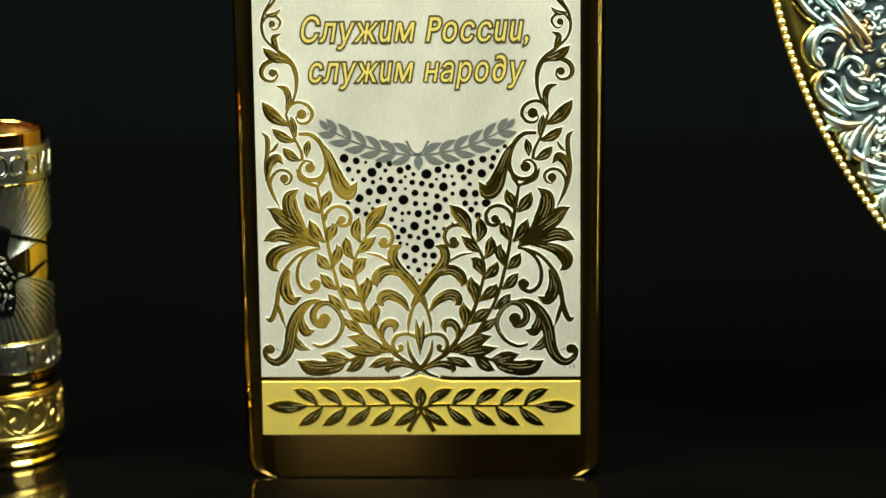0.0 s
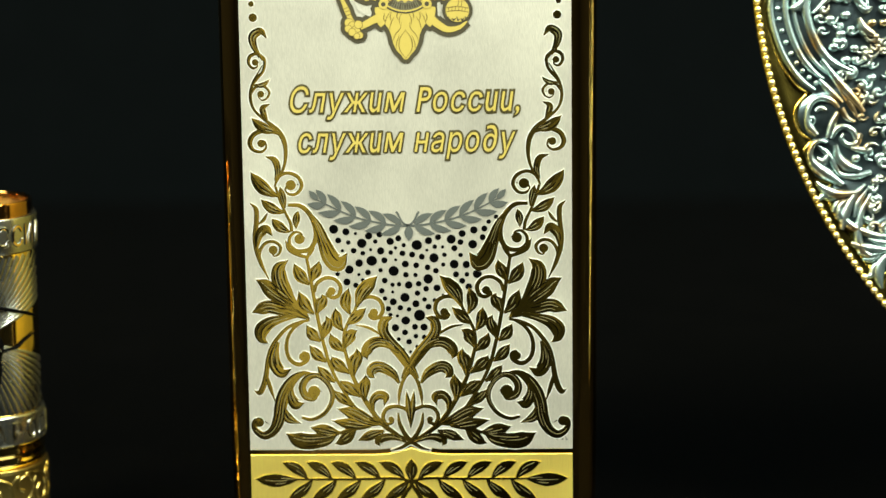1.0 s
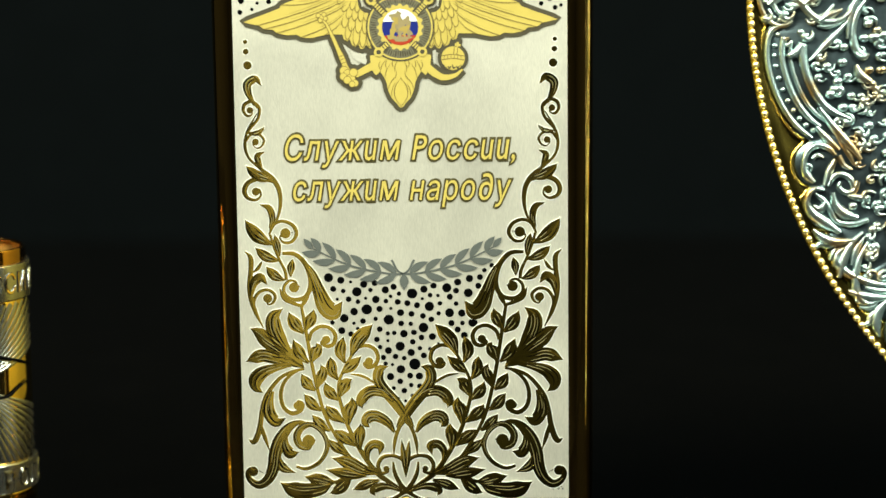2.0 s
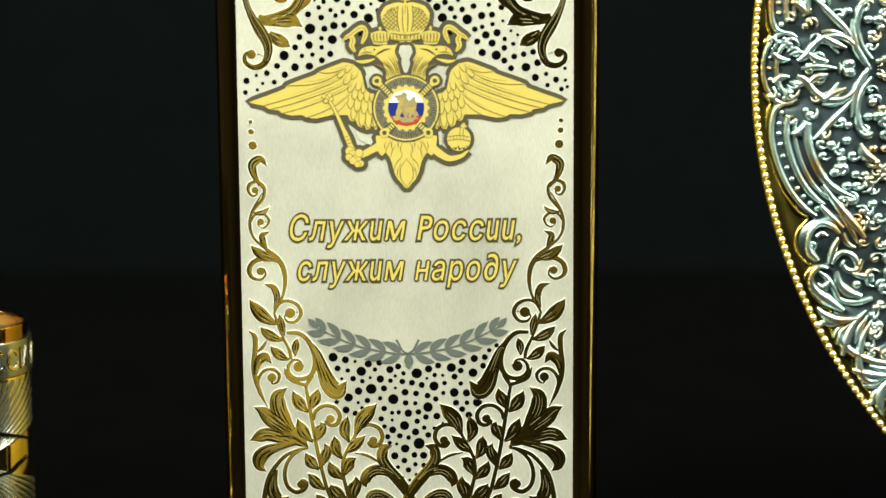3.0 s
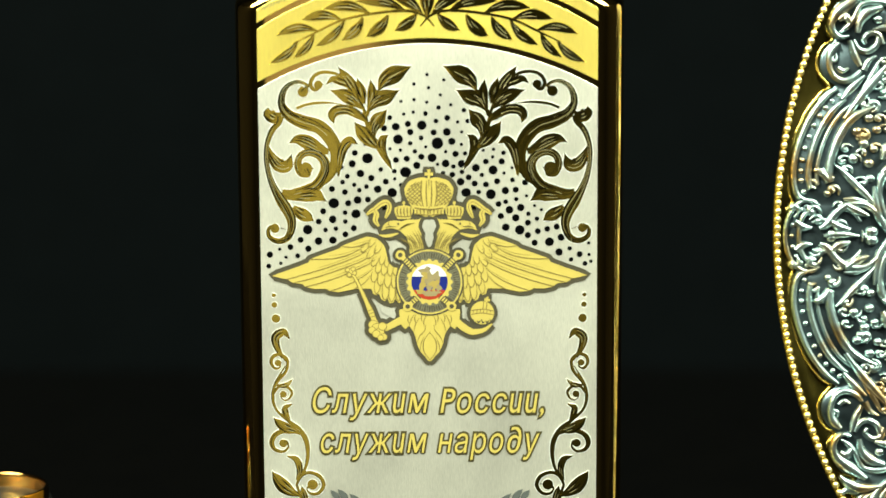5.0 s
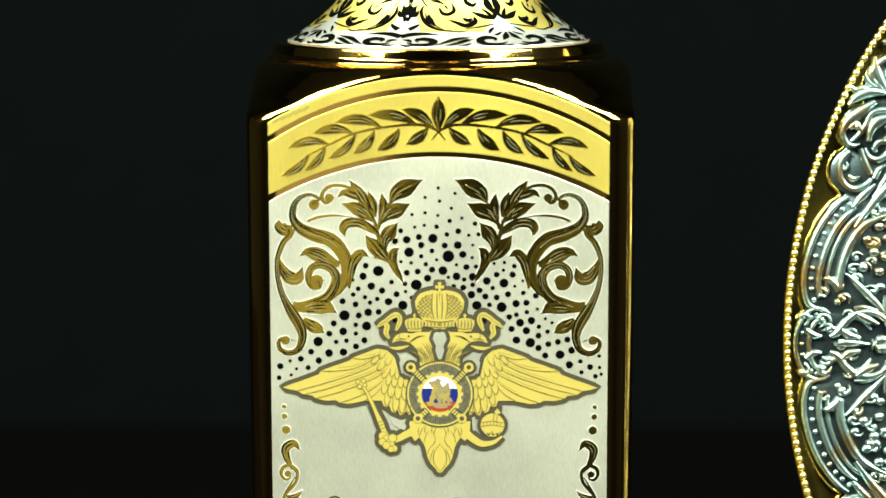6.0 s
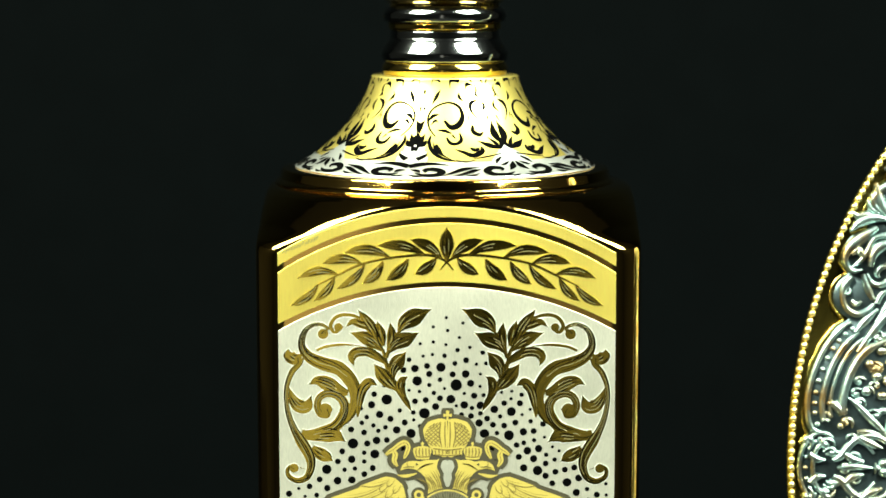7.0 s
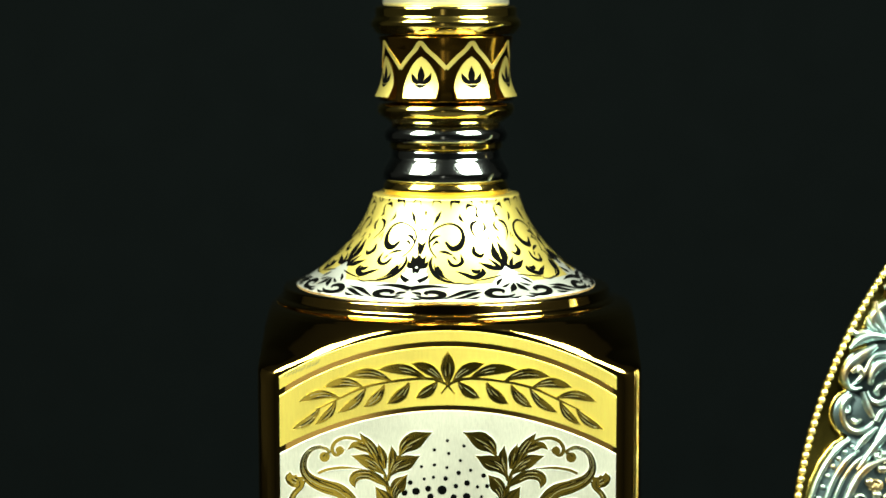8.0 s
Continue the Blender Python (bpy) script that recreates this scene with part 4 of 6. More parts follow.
# ---- the printed emblem: plain shapes in yellow, dark grey and three colours ----
WING = [(-11.71, 143.47), (-13.87, 143.91), (-16.52, 142.96), (-19.47, 141.82), (-20.06, 141.24), (-23.54, 140.0), (-26.55, 138.86), (-27.04, 138.09), (-30.83, 136.65), (-35.1, 135.07), (-31.84, 134.33), (-30.5, 133.45), (-28.47, 133.25), (-27.71, 132.57), (-25.5, 132.08), (-23.18, 132.16), (-22.23, 131.58), (-20.06, 131.37), (-16.91, 132.04), (-13.05, 132.12), (-12.67, 131.05), (-11.86, 130.66), (-11.32, 131.05), (-10.86, 129.79), (-9.99, 129.3), (-9.41, 129.93), (-8.94, 128.81), (-8.16, 129.0), (-7.67, 129.77), (-7.05, 128.99), (-6.52, 128.99), (-6.79, 131.13), (-7.24, 134.04), (-6.83, 136.7), (-7.93, 136.94), (-9.12, 138.01), (-9.49, 139.85), (-10.04, 141.88)]
HEAD = [(-0.63, 139.6), (-0.75, 141.02), (-1.19, 143.19), (-1.85, 144.87), (-2.07, 146.32), (-0.09, 148.37), (-0.08, 149.14), (-2.3, 147.71), (-4.7, 147.72), (-6.14, 147.34), (-7.58, 147.49), (-8.78, 147.35), (-9.6, 146.97), (-10.19, 146.35), (-10.58, 145.25), (-9.71, 145.58), (-8.56, 145.72), (-7.12, 145.47), (-6.17, 144.89), (-5.22, 143.88), (-4.65, 142.62), (-4.38, 141.18), (-4.29, 139.83)]
SMALL_CROWN = [(-7.65, 150.32), (-6.68, 150.7), (-5.53, 150.89), (-4.38, 150.69), (-3.62, 150.21), (-3.63, 149.35), (-4.02, 148.39), (-4.22, 147.85), (-6.91, 147.85), (-7.28, 148.4), (-7.66, 149.36)]
RIBBONS = [([(-13.9, 148.8), (-12.9, 149.6), (-12.11, 150.06), (-10.8, 151.1), (-9.69, 151.6), (-8.95, 151.2), (-8.8, 150.33), (-9.19, 149.18), (-9.75, 148.0)], [0.5, 0.9, 1.0, 1.1, 1.2, 1.0, 1.0, 0.95, 0.5]),
           ([(-12.3, 150.0), (-11.7, 148.9), (-11.95, 147.5), (-11.2, 146.2)], [0.8, 1.2, 1.1, 0.5])]
LOWER_BEAK = ([(-11.22, 144.29), (-9.78, 143.99), (-8.34, 144.18), (-6.89, 144.6)], [0.2, 0.66, 0.66, 0.26])
SIDE_GAP = [(-9.0, 140.81), (-8.72, 139.36), (-8.5, 138.21), (-8.2, 138.39), (-8.3, 139.84), (-7.65, 140.7), (-6.44, 141.1), (-5.83, 140.99), (-6.3, 142.0), (-7.15, 142.5), (-8.1, 142.25)]
GAP = [(0.1, 147.5), (-1.13, 147.48), (-1.55, 146.1), (-0.85, 144.61), (-0.96, 143.52), (-0.45, 141.88), (0.1, 141.63)]
LOW_GAP = [(-11.6, 129.0), (-10.6, 128.3), (-9.3, 127.7), (-8.0, 127.3), (-7.55, 126.2), (-7.9, 125.4), (-9.3, 125.9), (-10.6, 126.8)]
ORB_GAP = [(7.2, 128.2), (7.9, 128.4), (8.05, 126.6), (7.75, 125.3), (7.35, 125.5)]
BEHIND = [(-0.1, 149.0), (-3.4, 149.4), (-8.0, 151.0), (-12.4, 149.6), (-13.0, 147.6), (-11.6, 145.4), (-11.0, 144.0), (-8.9, 142.9), (-7.4, 143.2), (-5.0, 141.4), (-5.3, 139.0), (-0.1, 139.0)]
# edges of the long feathers
LONG_LINES = [
    [(-26.55, 138.86), (-23.08, 138.84), (-19.7, 139.31), (-16.8, 140.36), (-14.37, 141.89)],
    [(-19.47, 141.77), (-17.26, 141.52), (-15.09, 141.99), (-13.4, 142.6)],
    [(-31.84, 134.33), (-26.02, 135.95), (-21.17, 137.48), (-16.81, 139.15), (-13.91, 140.59)],
    [(-30.5, 133.45), (-25.07, 134.84), (-19.74, 136.61), (-15.87, 138.04), (-13.2, 139.38)],
    [(-27.71, 132.57), (-22.67, 134.0), (-17.82, 135.77), (-13.95, 137.55), (-12.0, 138.8)],
    [(-22.23, 131.58), (-18.34, 133.02), (-14.94, 134.8), (-12.51, 136.72)],
    [(-16.91, 132.04), (-14.72, 133.34), (-13.01, 135.03)],
]
# tips of the short feathers: place, length, width, lean
SHORT_FEATHERS = [
    (-14.9, 140.4, 2.2, 1.5, -0.5), (-13.6, 138.9, 2.2, 1.5, -0.5), (-12.6, 137.2, 2.1, 1.4, -0.4), (-13.3, 141.6, 1.8, 1.3, -0.5), (-11.9, 140.1, 1.9, 1.3, -0.4),
    (-12.5, 133.6, 2.6, 1.4, -0.15), (-11.0, 132.8, 2.8, 1.5, -0.12), (-9.4, 132.4, 2.9, 1.5, -0.08), (-7.9, 132.2, 2.6, 1.2, -0.03),
    (-11.6, 135.6, 2.2, 1.3, -0.2), (-10.2, 135.2, 2.2, 1.3, -0.12), (-8.8, 135.0, 2.2, 1.2, -0.05), (-7.6, 135.1, 1.9, 1.0, 0.0),
    (-10.7, 137.6, 1.9, 1.2, -0.2), (-9.6, 137.0, 1.6, 1.0, -0.1), (-11.9, 131.0, 2.9, 1.3, -0.15), (-10.0, 129.6, 3.6, 1.5, -0.1), (-8.5, 129.2, 3.6, 1.4, -0.05), (-7.0, 129.3, 3.0, 1.0, 0.0),
]
CROWN = [(0.1, 156.76), (2.41, 157.0), (4.38, 156.3), (5.45, 154.67), (5.14, 152.7), (4.14, 150.92), (3.24, 149.74), (3.24, 148.9), (1.6, 148.6), (0.1, 148.5)]
TAIL = [(0.0, 128.0), (4.4, 127.6), (6.76, 127.4), (6.76, 126.2), (6.45, 124.1), (5.54, 122.9), (4.66, 123.7), (3.75, 122.4), (3.24, 121.2), (2.93, 119.6), (2.12, 117.75), (1.01, 116.6), (-0.1, 115.67)]
TAIL_LINES = [
    [(-0.1, 115.8), (1.35, 117.9), (1.3, 120.3), (-0.1, 122.4)],
    [(2.94, 119.7), (2.3, 121.3), (1.2, 122.6), (0.9, 124.0)],
    [(2.2, 118.0), (2.0, 119.6), (1.35, 121.2)],
    [(4.66, 123.6), (4.2, 125.1), (3.4, 126.4)],
    [(3.6, 122.4), (3.2, 124.0), (2.4, 125.4)],
    [(1.3, 123.6), (1.3, 124.9), (0.7, 126.2)],
]
LEG = ([(-5.79, 125.2), (-7.34, 124.52), (-8.8, 123.74), (-10.2, 123.0)], [1.9, 1.6, 1.5, 1.3])
FIST = [(-12.7, 124.0, 0.95), (-11.9, 123.2, 1.0), (-12.9, 122.7, 0.75), (-11.2, 122.3, 0.95), (-12.0, 121.9, 0.8), (-10.6, 123.6, 0.85), (-10.3, 121.2, 0.7), (-11.0, 121.0, 0.6)]
SCEPTRE = ([(-17.2, 135.4), (-16.3, 134.07), (-15.08, 131.4), (-14.05, 128.97), (-13.21, 127.02), (-12.55, 125.32), (-11.8, 123.61)], [0.45, 0.5, 0.62, 0.75, 1.1, 1.0, 1.2])
SCEPTRE_HEAD = [(-17.5, 136.0, 0.65), (-18.3, 136.4, 0.42), (-17.0, 136.6, 0.42), (-17.9, 135.3, 0.42), (-16.7, 135.7, 0.4)]
ORB = (11.75, 126.6)
ORB_LEG = ([(6.0, 124.6), (7.74, 123.2), (9.63, 122.3), (12.12, 122.75), (13.9, 124.1)], [1.7, 1.6, 1.35, 0.9, 0.4])
HUB = (0.0, 133.65)
OUT = 1.0


def emblem():
    dark, bright, lines = [], [], []
    for side in (1, -1):
        turn = lambda pts: [(side * x, y) for x, y in pts]
        near = 0.0005 if side > 0 else 0
        dark.append(patch(turn(BEHIND), 0.0190 + near, 0))
        for shape, h in ((WING, 0), (HEAD, 0.001), (SMALL_CROWN, 0.002), (CROWN, 0.0035), (TAIL, 0.005)):
            dark.append(patch(turn(shape), 0.020 + h + near, 0, OUT * (0.75 if shape is HEAD else 1)))
            bright.append(patch(turn(shape), 0.0400 + h + near, 1))
        dark.append(patch(turn(SIDE_GAP), 0.0330 + near, 1))
        # the pale opening between the necks, in a grey line of its own
        dark.append(patch(turn(GAP), 0.0426 + near, 0, 0.85))
        dark.append(patch(turn(GAP), 0.0446 + near, 1))
        for i, (pts, ws) in enumerate(RIBBONS + [LOWER_BEAK]):
            dark.append(flat(turn(pts), [w + 2 * OUT * (1 if i < 2 else 0.6) for w in ws], 0.0262 + 0.0008 * i + near, 0))
            bright.append(flat(turn(pts), ws, 0.0470 + 0.0008 * i + near, 1))
            if i < 2:
                lines.append(flat(turn(pts), [0.05] + [0.16] * (len(pts) - 2) + [0.05], 0.0545 + near, 2))
        # small crown: ribs, a rim and a cross
        for i in range(5):
            x = -7.0 + i * 0.7
            lines.append(flat(turn([(x + 0.12, 148.5), (x - 0.1 + 0.05 * i, 149.5), (x + 0.05, 150.4)]), [0.16, 0.30, 0.18], 0.0556 + near, 2))
        lines.append(flat(turn([(-7.2, 148.5), (-5.6, 148.35), (-4.0, 148.5)]), [0.2] * 3, 0.0562 + near, 2))
        dark.append(flat(turn([(-5.6, 150.6), (-5.6, 151.4), (-5.6, 152.3)]), [1.7, 1.5, 1.2], 0.0292 + near, 0))
        bright.append(flat(turn([(-5.6, 150.8), (-5.6, 151.3), (-5.6, 151.8)]), [0.35] * 3, 0.0492 + near, 1))
        bright.append(flat(turn([(-5.95, 151.4), (-5.6, 151.4), (-5.25, 151.4)]), [0.3] * 3, 0.0498 + near, 1))
        for pts in LONG_LINES:
            n = len(pts)
            lines.append(flat(turn(pts), [0.17] * (n - 1) + [0.08], 0.0560 + near, 2))
            # the quill beside each edge
            lines.append(flat(turn([(x * 0.985 + 0.2, y + 0.75) for x, y in pts[1:]]), [0.03] + [0.06] * (n - 3) + [0.03], 0.0552 + near, 2))
        for i, (x, y, long, wide, lean) in enumerate(SHORT_FEATHERS):
            at = lambda u, w: (side * (x + u - lean * w), y + w)
            lines.append(flat([at(-wide / 2, long), at(-wide / 2, long * 0.45), at(-wide * 0.3, long * 0.14), at(0, 0), at(wide * 0.3, long * 0.14), at(wide / 2, long * 0.45), at(wide / 2, long)], [0.05, 0.12, 0.16, 0.18, 0.16, 0.12, 0.05], 0.0570 + 0.0003 * i + near, 2))
        # plumage of head and neck, eye and beak
        for i in range(8):
            x, y = -1.1 - 0.42 * i, 140.2 + 0.2 * (i % 3)
            lines.append(flat(turn([(x, y), (x - 0.25 - 0.05 * i, y + 1.9), (x - 0.85 - 0.16 * i, y + 3.8 - 0.16 * i), (x - 1.5 - 0.2 * i, y + 5.2 - 0.3 * i)]), [0.06, 0.20, 0.17, 0.05], 0.0640 + near, 2))
        for i in range(4):
            lines.append(flat(turn([(-3.2 - 0.5 * i, 146.9), (-4.6 - 0.5 * i, 146.7 - 0.25 * i), (-5.6 - 0.45 * i, 146.1 - 0.3 * i)]), [0.07, 0.21, 0.07], 0.0646 + near, 2))
        lines.append(disc(side * -6.9, 146.75, [(0.24, TOP + 0.0652, 0), (0.1, TOP + 0.0652, 0)], 10))
        lines.append(flat(turn([(-9.9, 145.9), (-8.7, 146.15), (-7.4, 146.1)]), [0.08, 0.18, 0.08], 0.0652 + near, 0))
        lines.append(flat(turn([(-8.9, 147.2), (-9.1, 146.7), (-8.7, 146.2)]), [0.1, 0.16, 0.1], 0.0655 + near, 2))
        # crossed sword hilts
        for i, ((ax, ay), (bx, by), r) in enumerate((((-6.46, 139.74), (-3.4, 136.5), 0.95), ((-4.9, 128.1), (-2.9, 129.9), 0.95))):
            p, q = Vector((side * ax, ay)), Vector((side * bx, by))
            dark.append(flat([p, p.lerp(q, 0.5), q], [1.9] * 3, 0.0655 + 0.0008 * i + near, 0))
            bright.append(flat([p, p.lerp(q, 0.5), q], [1.05] * 3, 0.0680 + 0.0008 * i + near, 1))
            way = (q - p).normalized()
            aside = Vector((way.y, -way.x)) * 0.62
            for k in range(5 - i):
                m = p + way * (1.5 + 0.62 * k)
                lines.append(flat([m - aside, m, m + aside], [0.24] * 3, 0.0706 + near, 0))
            dark.append(disc(p.x, p.y, [(r + 0.75, TOP + 0.0345 + 0.0004 * i, 0), (0.2, TOP + 0.0345 + 0.0004 * i, 0)], 24))
            bright.append(disc(p.x, p.y, [(r + 0.12, TOP + 0.0694 + near, 1), (0.2, TOP + 0.0694 + near, 1)], 24))
            lines.append(disc(p.x, p.y, [(r * 0.55, TOP + 0.0712 + near, 0), (0.1, TOP + 0.0712 + near, 0)], 16))
        # the great crown: a lattice on its cheeks, ribs in its middle, a studded rim
        cheek = lambda p, q: (1.65 + p * (2.35 + 5.0 * q * (1 - q) - 0.9 * q * q), 150.7 + 5.6 * q + 0.3 * p * (0.5 - q))
        for slope in (0.55, -0.55):
            for j in range(-3, 10):
                line = [(t / 6, j / 6 + slope * t / 6) for t in range(7)]
                line = [cheek(p, q) for p, q in line if 0 <= q <= 1]
                if len(line) > 2:
                    lines.append(flat(turn(line), [0.18] * len(line), 0.0570 + (0.0008 if slope > 0 else 0) + near, 2, 2))
        for x in (0.45, 1.3):
            lines.append(flat(turn([(x, 150.6), (x * 1.35, 153.4), (x * 1.2, 156.4)]), [0.18, 0.26, 0.16], 0.0585 + near, 2))
        for i in range(4):
            lines.append(flat(turn([(0.3 + 0.8 * i, 149.0), (0.3 + 0.8 * i, 149.5), (0.32 + 0.82 * i, 149.9)]), [0.2, 0.26, 0.2], 0.0592 + near, 2))
        for pts in TAIL_LINES:
            lines.append(flat(turn(pts), [0.08] + [0.16] * (len(pts) - 2) + [0.06], 0.0570 + near, 2))
        for i in range(3):
            lines.append(flat(turn([(1.6 + 1.5 * i, 126.6 - 0.2 * i), (1.9 + 1.5 * i, 125.5 - 0.2 * i), (1.7 + 1.45 * i, 124.6 - 0.2 * i)]), [0.06, 0.18, 0.06], 0.0576 + near, 2))
    lines.append(flat([(-3.2, 150.3), (0, 149.95), (3.2, 150.3)], [0.26] * 3, 0.0604, 2))
    lines.append(flat([(-3.1, 148.95), (0, 148.7), (3.1, 148.95)], [0.2] * 3, 0.0604, 2))
    dark.append(flat([(0, 156.0), (0, 158.4), (0, 159.5)], [2.6, 2.9, 2.4], 0.0190, 0))
    bright.append(flat([(0, 156.6), (0, 157.8), (0, 158.9)], [0.6, 0.5, 0.8], 0.0480, 1))
    bright.append(flat([(-0.95, 157.85), (0, 157.85), (0.95, 157.85)], [0.8, 0.45, 0.8], 0.0490, 1))
    for i, shape in enumerate((LOW_GAP, ORB_GAP)):
        dark.append(patch(shape, 0.0336 + 0.0004 * i, 1))
    for i, (pts, ws) in enumerate((LEG, ORB_LEG)):
        dark.append(flat(pts, [w + 2 * OUT for w in ws], 0.0285 + 0.001 * i, 0))
        bright.append(flat(pts, ws, 0.0535 + 0.001 * i, 1))
    pts, ws = SCEPTRE
    dark.append(flat(pts[2:], [w + 2 * OUT for w in ws[2:]], 0.0310, 0))
    lines.append(flat(pts, [w + 0.30 for w in ws], 0.0660, 2))
    lines.append(flat(pts, ws, 0.0664, 1))
    for i, (x, y) in enumerate(((-13.35, 127.3), (-13.05, 126.6), (-12.75, 125.8))):
        lines.append(flat([(x - 0.6, y - 0.2), (x, y), (x + 0.6, y + 0.2)], [0.14, 0.2, 0.14], 0.0668, 2))
    for i, (x, y, r) in enumerate(SCEPTRE_HEAD + FIST):
        if i >= len(SCEPTRE_HEAD):
            dark.append(disc(x, y, [(r + OUT, TOP + 0.0317 + 0.0001 * i, 0), (0.02, TOP + 0.0317 + 0.0001 * i, 0)], 18))
        lines.append(disc(x, y, [(r + 0.15, TOP + 0.0672 + 0.0006 * i, 2), (0.1, TOP + 0.0672 + 0.0006 * i, 2)], 18))
        lines.append(disc(x, y, [(r, TOP + 0.0675 + 0.0006 * i, 1), (0.1, TOP + 0.0675 + 0.0006 * i, 1)], 18))
    ox, oy = ORB
    dark.append(disc(ox, oy, [(3.45, TOP + 0.0312, 0), (1.0, TOP + 0.0312, 0)]))
    bright.append(disc(ox, oy, [(2.65, TOP + 0.0560, 1), (1.0, TOP + 0.0560, 1)]))
    dark.append(flat([(ox + 0.9, oy + 2.0), (ox + 1.1, oy + 3.2), (ox + 1.2, oy + 4.3)], [2.0] * 3, 0.0316, 0))
    bright.append(flat([(ox + 0.95, oy + 2.3), (ox + 1.05, oy + 3.0), (ox + 1.15, oy + 3.6)], [0.5, 0.4, 0.6], 0.0566, 1))
    bright.append(flat([(ox + 0.45, oy + 3.05), (ox + 1.08, oy + 2.95), (ox + 1.7, oy + 2.85)], [0.6, 0.4, 0.6], 0.0570, 1))
    for up in (0.75, -0.15):
        lines.append(flat([(ox - 2.5, oy + up - 0.2), (ox, oy + up + 0.1), (ox + 2.5, oy + up - 0.3)], [0.2] * 3, 0.0600, 2))
    for i in range(6):
        lines.append(flat([(ox - 2.0 + 0.75 * i, oy - 0.1), (ox - 1.95 + 0.75 * i, oy + 0.3), (ox - 1.9 + 0.75 * i, oy + 0.7)], [0.14] * 3, 0.0604, 2))
    for aside in (0.1, 0.85):
        lines.append(flat([(ox + aside, oy + 0.8), (ox + aside + 0.15, oy + 1.6), (ox + aside + 0.2, oy + 2.5)], [0.18] * 3, 0.0608, 2))
    for i in range(5):
        x = ox - 2.1 + 0.95 * i
        lines.append(flat([(x, oy - 1.4 - 0.35 * (i % 2)), (x + 0.3, oy - 2.2), (x + 0.75, oy - 2.0 + 0.3 * (i % 2))], [0.15, 0.4, 0.14], 0.0612, 0))
    place = dict(u=0.16)
    ink("emblem_outline", dark, [LINE_PRINT, FROST_SILVER], "dark grey printed emblem outline", **place)
    ink("emblem_bird", bright, [LINE_PRINT, YELLOW_PRINT], "yellow printed two-headed bird", **place)
    ink("feather_engraving", lines, [LINE_PRINT, YELLOW_PRINT, FEATHER_LINE], "fine ochre feather lines", **place)
    x, y = HUB
    gear = []
    for k in range(160):
        r = 5.0 + 0.30 * max(-0.7, min(0.7, 1.6 * math.cos(20 * 2 * math.pi * k / 160)))
        gear.append((x + r * math.cos(2 * math.pi * k / 160), y + r * math.sin(2 * math.pi * k / 160)))
    rays = []
    rng = random.Random(8)
    for k in range(72):
        a = 2 * math.pi * k / 72
        rays.append(flat([(x + r * math.cos(a), y + r * math.sin(a)) for r in (5.4, 6.0, 6.75)], [rng.uniform(0.06, 0.42) for _ in range(3)], 0.0635, 0, 2))
    ink("emblem_hub", [disc(x, y, [(7.65, TOP + 0.059, 0), (2, TOP + 0.059, 0)], 64), disc(x, y, [(7.3, TOP + 0.060, 1), (2, TOP + 0.060, 1)], 64),
                       disc(x, y, [(6.95, TOP + 0.062, 2), (2, TOP + 0.062, 2)], 64), patch(gear, 0.0648, 1, 0, 1)] + rays, [LINE_PRINT, YELLOW_PRINT, HUB_PRINT], "dark round hub with a toothed yellow rim", **place)
    stripes = []
    for slot, lo, hi in ((0, 1.25, 4.05), (1, -1.85, 1.25), (2, -4.05, -1.85)):
        ys = [lo + (hi - lo) * i / 10 for i in range(11)]
        edge = [(math.sqrt(max(0.02, 4.05 ** 2 - b * b)), b) for b in ys]
        loop = [(x + a, y + b, TOP + 0.0705) for a, b in edge] + [(x - a, y + b, TOP + 0.0705) for a, b in reversed(edge)]
        stripes.append((loop, [tuple(range(len(loop)))], [slot]))
    # a plain worn device over the field
    for i, (u, w, a, b, slot) in enumerate(((-1.3, 2.3, 1.1, 0.8, 3), (-0.6, 1.2, 1.1, 1.1, 4), (0.2, 0.1, 0.9, 2.3, 3), (-1.5, -0.9, 0.8, 1.6, 4), (1.5, 1.2, 0.95, 1.1, 3), (1.2, -0.5, 1.2, 0.9, 4), (0.1, -2.6, 2.3, 0.6, 3), (-2.2, -2.2, 0.8, 0.5, 4), (2.1, -1.4, 0.6, 0.7, 3), (-0.4, 3.1, 0.7, 0.4, 3), (-1.0, -1.6, 0.35, 0.5, 1), (0.9, -1.7, 0.4, 0.4, 4), (-0.8, 0.2, 0.25, 0.6, 3))):
        ring = []
        for k in range(18):
            t = 2 * math.pi * k / 18
            d = 1 + 0.22 * math.sin(3 * t + i) + 0.12 * math.sin(5 * t + 2 * i)
            ring.append((x + u + a * d * math.cos(t), y + w + b * d * math.sin(t), TOP + 0.0720 + 0.0004 * i))
        stripes.append((ring, [tuple(range(18))], [slot]))
    ink("emblem_shield", stripes, [WHITE_PRINT, BLUE_PRINT, RED_PRINT, TAN_PRINT, OCHRE_PRINT], "round white, blue and red field", **place)


emblem()


# ---- small engraved marks: slanting ticks at the foot of the arched strip, a worn stamp in the plate's corner ----
def marks(name, host, ticks, mat, label):
    v, f, s = on_face(join(*[flat(pts, [0.10, 0.22, 0.12], 0.006) for pts in ticks]))
    link(name, mesh_of(name, v, f, [mat]), host, label)


